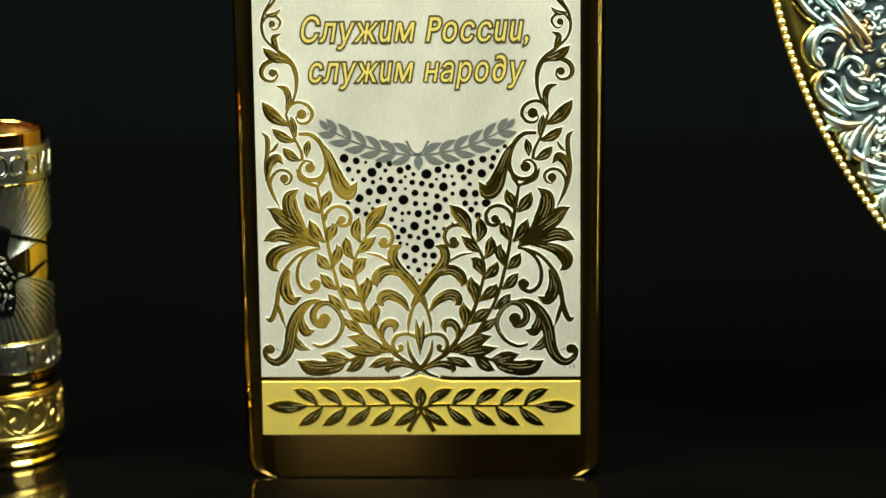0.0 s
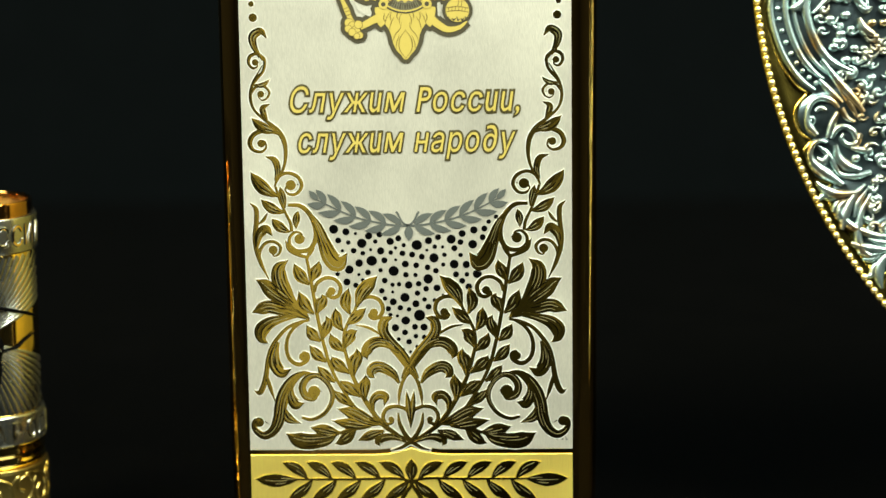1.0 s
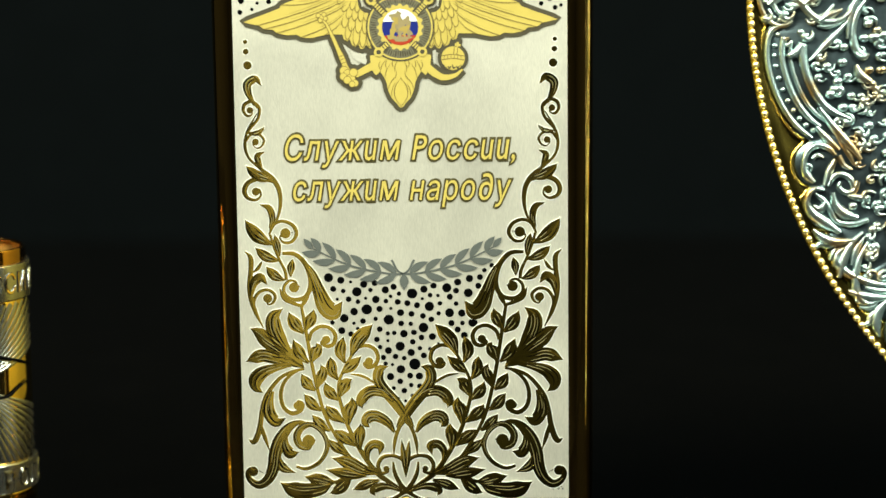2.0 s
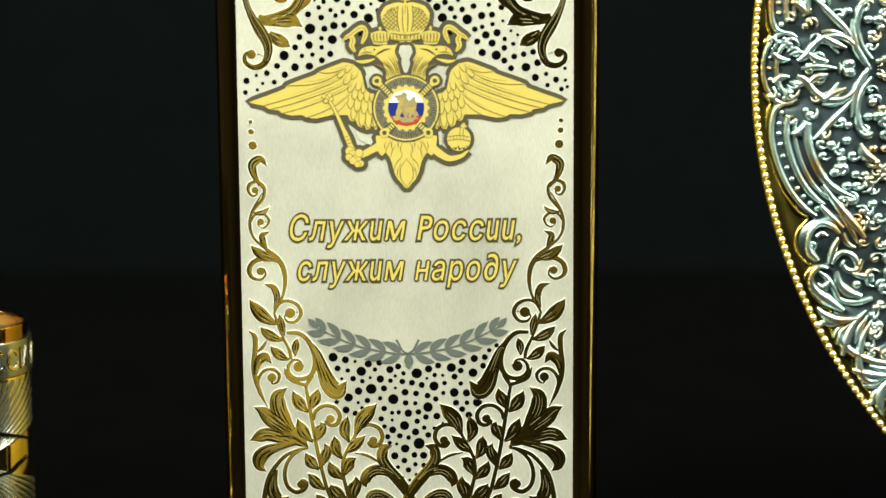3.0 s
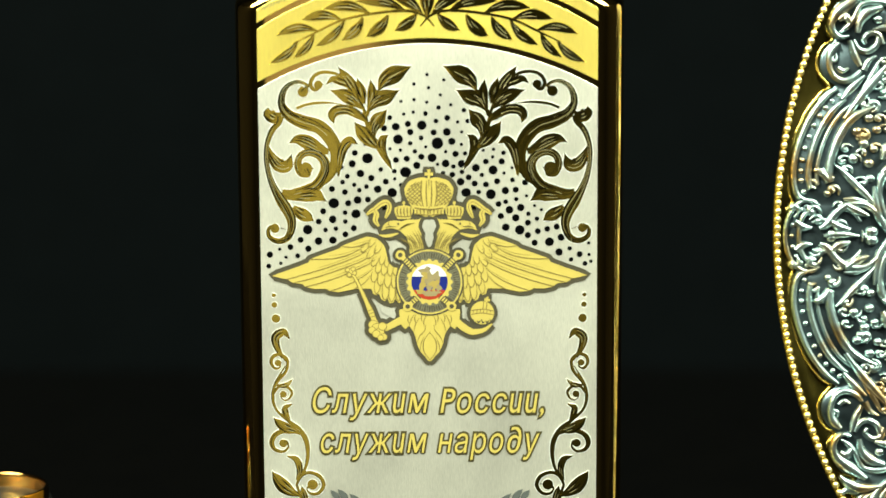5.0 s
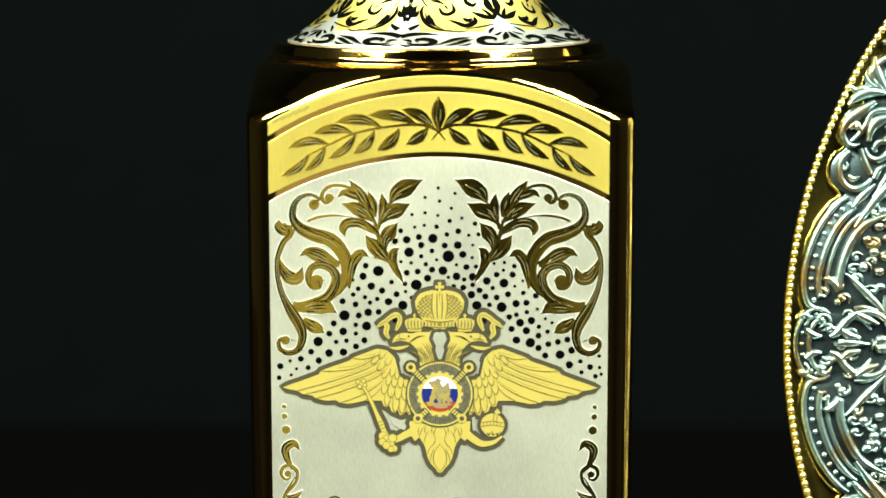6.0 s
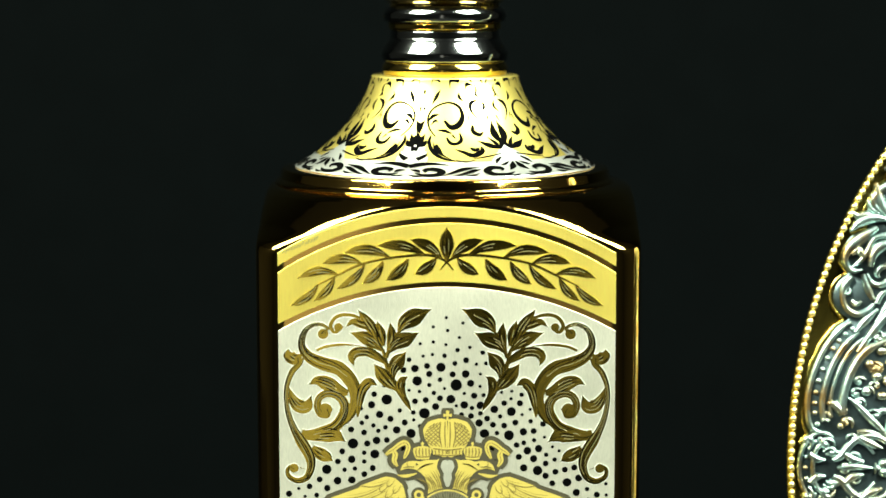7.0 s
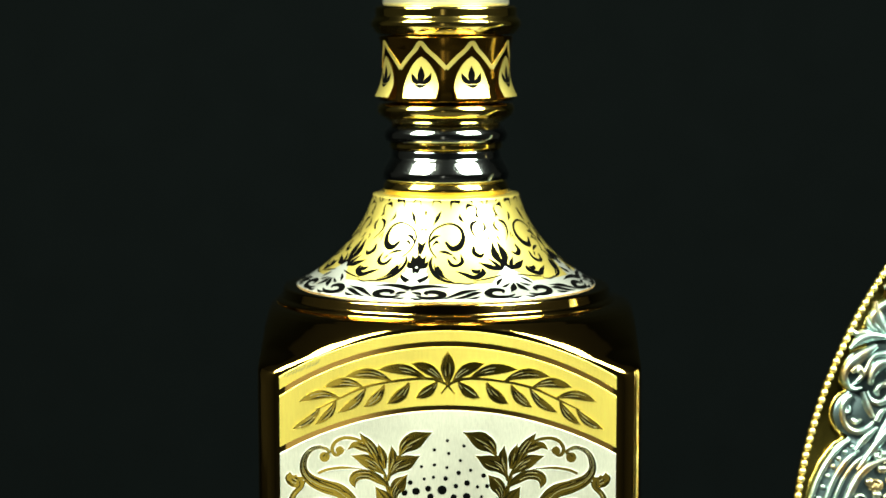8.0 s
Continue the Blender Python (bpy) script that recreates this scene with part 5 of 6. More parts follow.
rng = random.Random(12)
ticks = []
for i in range(13):
    x = -36.2 + 0.62 * i
    y = 194.6 + 0.385 * (x + 36.5) + rng.uniform(-0.15, 0.15)
    ticks.append([(x - 0.2, y - 0.5), (x + 0.1, y + rng.uniform(-0.1, 0.1)), (x + rng.uniform(0.0, 0.4), y + rng.uniform(0.3, 0.7))])
marks("engraved_mark", arch_strip, ticks, HATCH_GOLD, "row of faint slanting ticks")
ticks = []
for i in range(9):
    x, y = rng.uniform(33.4, 36.6), rng.uniform(26.9, 28.3)
    ticks.append([(x, y), (x + 0.3, y + rng.uniform(-0.2, 0.2)), (x + rng.uniform(0.3, 0.7), y + rng.uniform(-0.35, 0.35))])
marks("stamp_mark", silver_plate, ticks, GREY_PRINT, "small worn grey stamp")


# ---- black dots of six sizes strewn over the plate ----
dot_mesh = mesh_of("dot", *on_face(disc(0, 0, [(1.0, -0.05, 0), (0.97, 0.03, 0), (0.5, 0.05, 0)], 20))[:2], [BLACK])


def strew(radius, places):
    """Round black dots of one size, a little uneven, at places on the face."""
    rng = random.Random(len(places))
    for x, y in places:
        r = radius * rng.uniform(1.02, 1.12)
        link("dot", dot_mesh, silver_plate, matrix=Matrix.Translation((x / 1000, -TOP / 1000, y / 1000)) @ Matrix.Diagonal((r, 1, r * rng.uniform(0.94, 1.04), 1)))


# under the laurel
strew(1.18, [(2, 73.1), (-8.4, 69.5), (-3.4, 67.1), (2.4, 56.7)])
strew(1, [(-17, 76.9), (-10.6, 73.6), (9.9, 74.4), (14.8, 73.2), (5.9, 70.1), (-13.6, 67.5), (10.5, 68.6), (15.8, 66.3), (4.5, 65.2), (-0.9, 60.9), (-0.8, 55.5)])
strew(0.8, [(-14.2, 76.3), (-9, 75.3), (-4.1, 74), (4.7, 74.1), (12.4, 75.7), (15.1, 76.5), (-6.3, 71.8), (-11.3, 69), (-0.7, 68.7), (13.3, 68.5), (-14.2, 64.6), (-0, 63.8), (6.5, 63.1), (13.8, 63.3), (-3.6, 59.9), (1.6, 59.4), (-3.2, 53.8), (3.4, 53.9)])
strew(0.65, [(-6.5, 75.6), (-16, 74.3), (-2.2, 74.7), (6.9, 74.9), (17.5, 76.8), (17.1, 74.8), (12, 73.7), (10.6, 72.3), (-12.5, 71.9), (-1.3, 71.2), (0.9, 70.9), (3.1, 70.4), (-5.5, 69.6), (1.8, 68.4), (4.4, 67.9), (6.3, 67.1), (10.9, 66.2), (-9.3, 66.8), (-0.6, 66.2), (-12.1, 63.8), (-5.5, 64.9), (2.3, 64.1), (4, 62.9), (12.3, 64.7), (-6.2, 62.5), (2, 61.9), (-4.8, 58.3), (-2, 58.5), (4.5, 58.7), (-1, 52.7), (1.3, 54), (-0.1, 50.5), (3.5, 51.5)])
strew(0.5, [(-13.7, 73.8), (-7.5, 74), (-1, 73.1), (18.5, 78.4), (20.2, 79.5), (6.1, 72.7), (-10.4, 71.3), (-4, 71.4), (8.3, 70.8), (12, 70.7), (8, 68.5), (13.4, 66.2), (-16.3, 66.5), (-6.4, 67.3), (1.6, 66.1), (-10.5, 65), (-3.7, 63.9), (-2.2, 64), (-5.5, 60.7), (3.6, 60.4), (6, 60.2), (0, 58.1), (-4.3, 56.8), (-2.5, 51.1), (1.5, 51.8), (1.8, 49.3)])
strew(0.36, [(-12, 75.9), (7.9, 72.6), (4.3, 71.9), (-2.9, 72.5), (-15.1, 71.9), (-8.6, 72.1), (-2.9, 69.7), (-11.4, 66.3), (-3.7, 62.2), (7.9, 61.4), (-2.7, 56.6), (-1.4, 48.7), (0.2, 48.1), (0.1, 46.6)])
# over the emblem
strew(1.18, [(-13.4, 161.4), (-5, 158.3), (-21, 151.4), (2.1, 164.7)])
strew(1, [(-1.3, 168.7), (-6.6, 165.6), (-8, 153.7), (-16.1, 149), (-26.9, 145.5), (0.9, 161.5), (14.4, 158.7), (8.4, 153.7), (13.9, 153.3), (20.3, 145.3), (26.9, 142.6)])
strew(0.8, [(-7.1, 168.4), (-16.8, 160.2), (-2.5, 159.8), (-15, 158), (-11.2, 154.5), (-15.7, 152.1), (-21.3, 147.8), (-24.5, 142.9), (-21.3, 143.1), (4.2, 167.2), (5.3, 165.1), (3.9, 160.2), (7.5, 160.1), (10.6, 159.2), (7.2, 156.1), (17.1, 154.1), (20.5, 150.3), (18, 149.8), (19.4, 148), (17.2, 145.9), (29.5, 143.6), (29, 140.3)])
strew(0.65, [(-4.4, 169), (-9.7, 168.1), (-3.9, 167.2), (-16.2, 162.6), (-7.1, 161), (-4.7, 161.3), (-1.5, 161.7), (-12.6, 157), (-9.4, 156.2), (-21.4, 154.6), (-18.5, 153.9), (-17.8, 151.4), (-13.4, 152.2), (-23.4, 149.6), (-24.4, 147.3), (-16.6, 145.8), (-18.5, 144.4), (-28.5, 143.2), (-30.8, 141.6), (-26.8, 141.2), (-35.4, 139.9), (4.3, 170.3), (1.3, 167.1), (6.1, 162.3), (5.4, 157.7), (12.8, 160.6), (9, 157.1), (16.3, 160.6), (10.3, 155.7), (12.8, 155.5), (15.3, 156.2), (21.5, 155.9), (19.4, 154.3), (15.6, 151.1), (16.1, 148.4), (22.1, 146.9)])
strew(0.65, [(22.1, 144.1), (24.3, 145), (26.4, 145.5), (28.5, 146), (23.6, 142.4), (33.6, 139.8)])
strew(0.5, [(-0.5, 171.3), (-8.4, 170.4), (-1.5, 165.9), (-3.9, 164.7), (-2.9, 162.9), (-13.9, 164.6), (-19.2, 159.4), (-17.9, 157.4), (-10.5, 158.9), (-7.5, 158.5), (-6, 155.4), (-19, 156.1), (-16.4, 155.5), (-13.7, 155.1), (-15.3, 154.3), (-18.5, 149.3), (-22.9, 145.4), (-20.6, 145.7), (-18.5, 147.3), (-29.2, 139.6), (-35.7, 137.3), (2.4, 172.6), (8, 172), (1.8, 169.6), (8.8, 169.6), (8.2, 162.4), (5.6, 159.5), (3.3, 158), (7.5, 158.3), (11.9, 157.6), (16.7, 162.5), (18.7, 156.5), (11.2, 153.8), (19.5, 152.2), (17.2, 151.6), (22.2, 148.9)])
strew(0.5, [(24.1, 147.8), (31.4, 141.1), (31.7, 138.6), (34.8, 137.7)])
strew(0.36, [(-0.1, 179.9), (0.2, 177), (-3, 177.8), (-3, 174.4), (-0.2, 173.8), (-5.9, 174), (-5.3, 171.2), (-3.2, 171.6), (-0.5, 163.9), (-8.4, 163.5), (-6.1, 163.2), (-7.4, 156.8), (-33.2, 141.1), (-31.8, 139.3), (-33, 137.9), (3.6, 178.7), (2.8, 175.4), (5.1, 173.2), (6.6, 169.4), (7.5, 167.2), (7.4, 164.4), (3.9, 162.8), (2.1, 160), (14.5, 163.3), (14.3, 161.6), (12.2, 163.1), (18.6, 159.2), (16.8, 158), (21.8, 152.9), (23.6, 150.7), (25.1, 149.8), (35.6, 142.3), (35.7, 139.7), (36.1, 138.2)])


# ---- black scrolls laid into the skirt ----
SKIRT_R = 27.0
skirt_line = [skirt_at(i / 60) for i in range(61)]
skirt_run = [0.0]
for a, b in zip(skirt_line, skirt_line[1:]):
    skirt_run.append(skirt_run[-1] + math.hypot(b[0] - a[0], b[1] - a[1]) * 1000)


def on_skirt(piece, angle=0.0):
    """From millimetres round and up the skirt to the bottle; h in millimetres off its surface."""
    verts = []
    for u, w, h in piece[0]:
        w = min(max(w, 0.0), skirt_run[-1] - 0.01)
        i = next(k for k in range(60) if skirt_run[k + 1] >= w)
        t = (w - skirt_run[i]) / (skirt_run[i + 1] - skirt_run[i])
        (r0, z0), (r1, z1) = skirt_line[i], skirt_line[i + 1]
        n = Vector((z1 - z0, r0 - r1)).normalized() * (h / 1000)
        n = n * (1.0 + 1.6 * max(0.0, 1 - w / 6))
        r, z = r0 + (r1 - r0) * t + n.x, z0 + (z1 - z0) * t + n.y
        a = u / SKIRT_R + angle - math.pi / 2
        verts.append((r * math.cos(a), r * math.sin(a), z))
    return verts, piece[1], piece[2]


def paint(points, widths, h=0.05, bold=1.0):
    widths = [w * bold for w in widths]
    return ribbon(points, widths, [(-1, 0, h, 0), (0, 0, h + 0.03, 0), (1, 0, h, 0)], 5)


SKIRT_LINES = [
    ([(0.23, 11.35), (0.97, 12.57), (1.79, 14.57)], [1.04, 1.27, 0.12]),
    ([(0.23, 11.35), (0.44, 13.23), (-0.34, 14.86)], [0.92, 1.04, 0.23]),
    ([(0.26, 11.18), (1.81, 11.56), (2.46, 12.94)], [0.69, 1.04, 0.12]),
    ([(-0.34, 14.86), (-0.04, 16.46), (-1.28, 18.45)], [0.23, 1.27, 0.12]),
    ([(0.6, 9.41), (-0.09, 10.29), (-0.88, 10.27)], [0.35, 0.69, 0.58]),
    ([(1.09, 6.63), (2.46, 7.79), (3.21, 8.74)], [0.92, 0.69, 0.12]),
    ([(3.44, 14.27), (3.05, 12.61), (3.67, 10.36), (5.07, 8.21), (7.21, 6.71), (10.35, 5.9)], [0.23, 0.58, 0.69, 0.69, 0.46, 0.12]),
    ([(4.88, 11.6), (5.23, 9.84), (6.75, 7.84)], [0.35, 1.15, 0.12]),
    ([(4.03, 12.28), (5, 9.49), (8.35, 6.51)], [0.12, 0.46, 0.12]),
    ([(4.46, 13.95), (2.6, 16.5), (2.04, 19.55), (3.86, 21.91), (7.93, 23.05), (11.1, 22.04), (12.01, 19.69), (10.74, 17.28), (8.53, 16.52), (6.69, 18.37)], [0.23, 0.35, 0.46, 0.35, 0.35, 0.58, 0.92, 1.15, 1.04, 0.46]),
    ([(2.22, 18.2), (3.37, 19.56), (5.18, 20.02)], [0.23, 0.69, 0.12]),
    ([(2.99, 17.13), (4.13, 18.36), (4.96, 17.91)], [0.12, 0.58, 0.12]),
    ([(5.08, 15.73), (6.86, 15.57), (8.59, 14.76)], [0.23, 0.58, 0.23]),
    ([(7.28, 13.63), (8.19, 11.94), (9.64, 11.77), (10.85, 12.93), (10.63, 14.91)], [0.35, 0.69, 0.69, 0.69, 0.23]),
    ([(8.71, 14.28), (9.49, 13.29)], [0.46, 0.23]),
    ([(9.13, 10.02), (10.93, 9.09), (12.98, 7.93), (15.16, 9.34), (15.26, 10.76)], [0.12, 0.69, 1.04, 0.92, 0.35]),
    ([(12.66, 10.49), (13.56, 9.75), (14.73, 10.25)], [0.35, 0.92, 0.35]),
    ([(12.55, 6.81), (15.6, 7.46), (19.28, 8.41)], [0.12, 0.35, 0.23]),
    ([(9.04, 6.5), (11.14, 5.88), (13.19, 6.4)], [0.12, 0.35, 0.12]),
    ([(20.71, 11.94), (19.93, 14.68), (20.39, 18.3)], [0.69, 1.61, 0.12]),
    ([(19.69, 10.22), (17.4, 11.04), (14.82, 12.52)], [0.58, 1.15, 0.12]),
    ([(19.86, 9.85), (19.21, 11.67), (17.64, 13.6)], [0.35, 0.81, 0.12]),
    ([(19.96, 10.21), (20.88, 11.93), (21.01, 13.3)], [0.46, 0.92, 0.23]),
    ([(14.52, 17.06), (14.3, 15.33), (15.73, 14.32), (17.01, 15.1)], [0.46, 0.92, 0.81, 0.23]),
    ([(13.86, 20.4), (14.76, 18.9)], [0.23, 0.23]),
    ([(13.71, 19.67), (13.58, 18.16)], [0.35, 0.12]),
    ([(19.75, 19.54), (19.19, 18.03)], [0.46, 0.12]),
    ([(18.87, 7.29), (17.72, 6.19), (17.11, 5.04)], [0.23, 0.58, 0.12]),
    ([(5.3, 26.12), (4.04, 24.46), (2.75, 22.48)], [0.23, 0.81, 0.12]),
    ([(2.07, 27.46), (2.59, 28.64), (4.22, 28.72), (5.24, 28)], [0.12, 0.35, 0.46, 0.23]),
    ([(8.61, 26.66), (8.86, 28.39), (11.29, 28.72), (11.47, 27.85)], [0.12, 0.58, 1.04, 0.35]),
    ([(11.66, 25.55), (11.54, 24.44), (12.88, 23.31)], [0.12, 0.69, 0.12]),
    ([(25.16, 23.63), (27.35, 22.7), (27.42, 20.64), (25.43, 18.28)], [0.23, 0.81, 0.46, 0.12]),
    ([(25.64, 27.25), (27.85, 27.47), (28.45, 26.36)], [0.12, 0.69, 0.23]),
    ([(25.26, 25.18), (24.05, 24.23)], [0.69, 0.12]),
    ([(-0.6, 21.87), (-0.68, 20.41)], [0.58, 0.12]),
    ([(-0.02, 26.09), (-0.21, 24.99)], [0.58, 0.12]),
    ([(17.21, 27.4), (17.77, 26.03), (16.58, 24.39)], [0.12, 0.58, 0.12]),
    ([(18.75, 23.5), (19.48, 22.05), (18.23, 20.62)], [0.12, 0.69, 0.12]),
    ([(15.84, 28.72), (16.42, 27.94)], [0.58, 0.23]),
    ([(22.44, 28.64), (21.73, 27.6)], [0.58, 0.12]),
]


RIM_LINES = [
    # wings, hooked scrolls and crescents under the bud
    ([(0.0, 4.1), (2.0, 4.9), (4.6, 5.2), (7.6, 4.7)], [1.3, 1.2, 0.8, 0.1]),
    ([(1.5, 1.7), (3.2, 0.9), (5.5, 1.1), (6.3, 2.3), (4.8, 3.2), (3.2, 2.9), (3.5, 2.0)], [0.2, 0.9, 1.1, 1.3, 1.2, 0.9, 0.3]),
    ([(0.5, 0.9), (1.6, 0.4), (3.0, 0.5)], [0.1, 0.6, 0.1]),
    ([(0.5, 2.9), (1.8, 2.6), (2.4, 1.8)], [0.2, 0.8, 0.1]),
    # leaves sweeping on towards the palmette
    ([(6.6, 0.7), (8.4, 2.0), (10.4, 3.2), (13.4, 3.9)], [0.1, 0.7, 1.0, 0.1]),
    ([(8.2, 0.6), (10.0, 1.3), (12.2, 2.6), (13.6, 3.0)], [0.1, 0.7, 0.9, 0.1]),
    ([(10.4, 0.6), (11.9, 0.8), (13.0, 1.5)], [0.1, 0.6, 0.1]),
    # hooked scroll, crescent and split leaf under the palmette
    ([(19.7, 1.7), (18.0, 0.9), (15.7, 1.1), (14.6, 2.4), (15.8, 3.6), (17.6, 3.3), (17.5, 2.3)], [0.2, 0.9, 1.1, 1.3, 1.2, 0.9, 0.3]),
    ([(20.7, 0.9), (19.6, 0.4), (18.2, 0.5)], [0.1, 0.6, 0.1]),
    ([(20.9, 5.6), (20.3, 4.0), (19.2, 2.5)], [0.3, 1.2, 0.1]),
    ([(20.0, 5.6), (18.7, 4.7), (17.9, 4.4)], [0.2, 0.6, 0.1]),
]


def skirt_cell():
    cell = []
    for side in (1, -1):
        for pts, ws in SKIRT_LINES:
            cell.append(paint([(side * u, w) for u, w in pts], ws, 0.07, 1.4))
        for pts, ws in RIM_LINES:
            cell.append(paint([(side * u, w) for u, w in pts], ws, 0.07, 1.15))
    return cell


for i, piece in enumerate(skirt_cell()):
    v, f, s = on_skirt(piece)
    inlay_mesh = mesh_of("inlay", v, f, [BLACK], smooth=True)
    for k in range(4):
        link("inlay", inlay_mesh, skirt, matrix=Matrix.Rotation(radians(-14 + 90 * k), 4, "Z"))

# ---- pointed arches round the neck band ----
band_radius = lambda z: 0.0150 + 0.0010 * max(0.0, (5.6 - z) / 6.2) ** 2 + 0.0009 * max(0.0, (z - 8.0) / 6.4) ** 2


def on_band(piece):
    verts = []
    for u, w, h in piece[0]:
        a, r = u / 15.0 - math.pi / 2, band_radius(w) + h / 1000 + (0.0011 * max(0.0, 1 - w / 6.5) ** 1.6 if h > 0.2 else 0)
        verts.append((r * math.cos(a), r * math.sin(a), 0.2548 + w / 1000))
    return verts, piece[1], piece[2]


def filled(outline, h, slot, rows=8):
    """A curved patch: the outline's left and right halves, lofted. outline(t) gives (half width, height)."""
    verts, faces = [], []
    for i in range(13):
        half, w = outline(i / 12)
        for j in range(rows + 1):
            verts.append((-half + 2 * half * j / rows, w, h))
    n = rows + 1
    for i in range(12):
        for j in range(rows):
            faces.append((i * n + j, i * n + j + 1, (i + 1) * n + j + 1, (i + 1) * n + j))
    return verts, faces, [slot] * len(faces)


ogive = lambda t: (4.35 * (1 - t ** 2.4) ** 0.78 * (0.84 + 0.16 * min(1.0, t / 0.28)), 0.2 + 9.6 * t)
arch_piece = join(
    filled(ogive, 0.22, 0),
    ribbon([(-5.9, 7.0), (-3.6, 9.4), (-1.6, 11.2), (0, 12.9), (1.6, 11.2), (3.6, 9.4), (5.9, 7.0)], [1.05, 1.05, 1.05, 1.15, 1.05, 1.05, 1.05], [(-1, 0.05, 0, 0), (-0.95, 0, 0.15, 0), (0.95, 0, 0.15, 0), (1, -0.05, 0, 0)]),
    paint(leaf_line((0, 3.4), (0, 7.6), 0), [0.5, 1.4, 1.8, 1.1, 0.1], 0.28),
    paint(leaf_line((0.3, 3.6), (2.4, 6.0), -0.15), [0.4, 1.0, 1.3, 0.8, 0.1], 0.27),
    paint(leaf_line((-0.3, 3.6), (-2.4, 6.0), 0.15), [0.4, 1.0, 1.3, 0.8, 0.1], 0.27),
    paint([(-1.4, 3.3), (0, 2.9), (1.4, 3.3)], [0.2, 0.8, 0.2], 0.29),
)
v, f, s = on_band(arch_piece)
gold_faces = len(filled(ogive, 0, 0)[1]) + 42 * 3
arch_mesh = mesh_of("pointed_arch", v, f, [ARCH_GOLD, BLACK], [0 if i < gold_faces else 1 for i in range(len(f))], smooth=False)
neck_band = next(o for o in bottle.children if o.name.startswith("neck_band"))
for k in range(8):
    link("pointed_arch", arch_mesh, neck_band, matrix=Matrix.Rotation(radians(-21.5 + 45 * k), 4, "Z"))


# ---- the cup ----
CUP_R = 0.0147
cup = thing("cup", (-0.1047, 0.020, 0), "gilt and silver engraved shot cup on the table", "cup")


def ring(name, profile, mat, parent, label=""):
    v, f = lathe(profile, 120, False, False)
    return link(name, mesh_of(name, v, f, [mat], smooth=False), parent, label)


turned("wall", [(0.010, 0.006), (0.0139, 0.0065), (0.0139, 0.0810), (0.01385, 0.0817), (0.0132, 0.0817), (0.0130, 0.0812), (0.0130, 0.010), (0.004, 0.009)], CUP_INSIDE, cup, "polished gilt wall and inside")
turned("foot", [(0.008, 0.0), (0.0142, 0.0002), (0.0146, 0.0010), (0.0138, 0.0018), (0.0144, 0.0026), (0.0150, 0.0034), (0.0157, 0.0046), (0.0156, 0.0060), (0.0148, 0.0068), (0.010, 0.0070)], CUP_BRIGHT, cup, "stepped polished gold foot")
turned("relief_band", [(0.010, 0.0069), (0.0151, 0.0070), (0.0151, 0.0078), (0.0148, 0.0080), (0.0147, 0.0168), (0.0150, 0.0170), (0.0150, 0.0178), (0.010, 0.0179)], CUP_GOLD, cup, "gold band with scrolls in relief", cut=0.0002)
turned("moulding", [(0.010, 0.0178), (0.0142, 0.0180), (0.0147, 0.0192), (0.0142, 0.0204), (0.0146, 0.0216), (0.0143, 0.0228), (0.0144, 0.0237), (0.010, 0.0238)], CUP_BRIGHT, cup, "polished gold mouldings")
letter_low = turned("letter_ring", [(0.012, 0.0237), (0.0148, 0.0238), (0.0148, 0.0308), (0.012, 0.0309)], CUP_SILVER, cup, "silver ring with engraved letters", cut=0.0003)
fluted = turned("sleeve", [(0.012, 0.0308), (0.0142, 0.0309), (0.0142, 0.0697), (0.012, 0.0698)], CUP_BRIGHT, cup, "silver sleeve with radiating rays")
letter_high = turned("letter_ring", [(0.012, 0.0697), (0.0147, 0.0698), (0.0147, 0.0782), (0.012, 0.0783)], CUP_SILVER, cup, "silver ring with engraved letters", cut=0.0003)


def on_cup(piece, radius=CUP_R):
    """From millimetres round and up the cup to its surface."""
    verts = []
    for u, w, h in piece[0]:
        a, r = u / (radius * 1000) - math.pi / 2, radius + h / 1000
        verts.append((r * math.cos(a), r * math.sin(a), w / 1000))
    return verts, piece[1], piece[2]


def domed(points, widths, h, rise, slot=0, per=5):
    return ribbon(points, widths, [(-1, 0, h, slot), (-0.7, 0, h + rise * 0.75, slot), (0, 0, h + rise, slot), (0.7, 0, h + rise * 0.75, slot), (1, 0, h, slot)], per)


def cup_rays():
    """Fluted rays from the middle of the sleeve to its edges, on the front and on the back."""
    for start in (3.0, 3.0 + 14.2 * math.pi):
        for k in range(76):
            a = 2 * math.pi * (k + 0.5) / 76
            c, s = math.cos(a), math.sin(a)
            reach = min((18.6 if s > 0 else 19.0) / max(abs(s), 1e-3), 20.5 / max(abs(c), 1e-3))
            if reach < 6 or abs(s) < 0.36:
                continue
            pts = [(start + c * d, 50.4 + s * d) for d in (4.5, 4.5 + (reach - 4.5) * 0.35, 4.5 + (reach - 4.5) * 0.7, reach)]
            ws = [0.20 + d * 0.058 for d in (4.5, 4.5 + (reach - 4.5) * 0.35, 4.5 + (reach - 4.5) * 0.7, reach)]
            v, f, _ = on_cup(domed(pts, ws, 0.0, 0.11, 0, 4), 0.0142)
            link("ray", mesh_of("ray", v, f, [CUP_SILVER], smooth=True), fluted)


cup_rays()


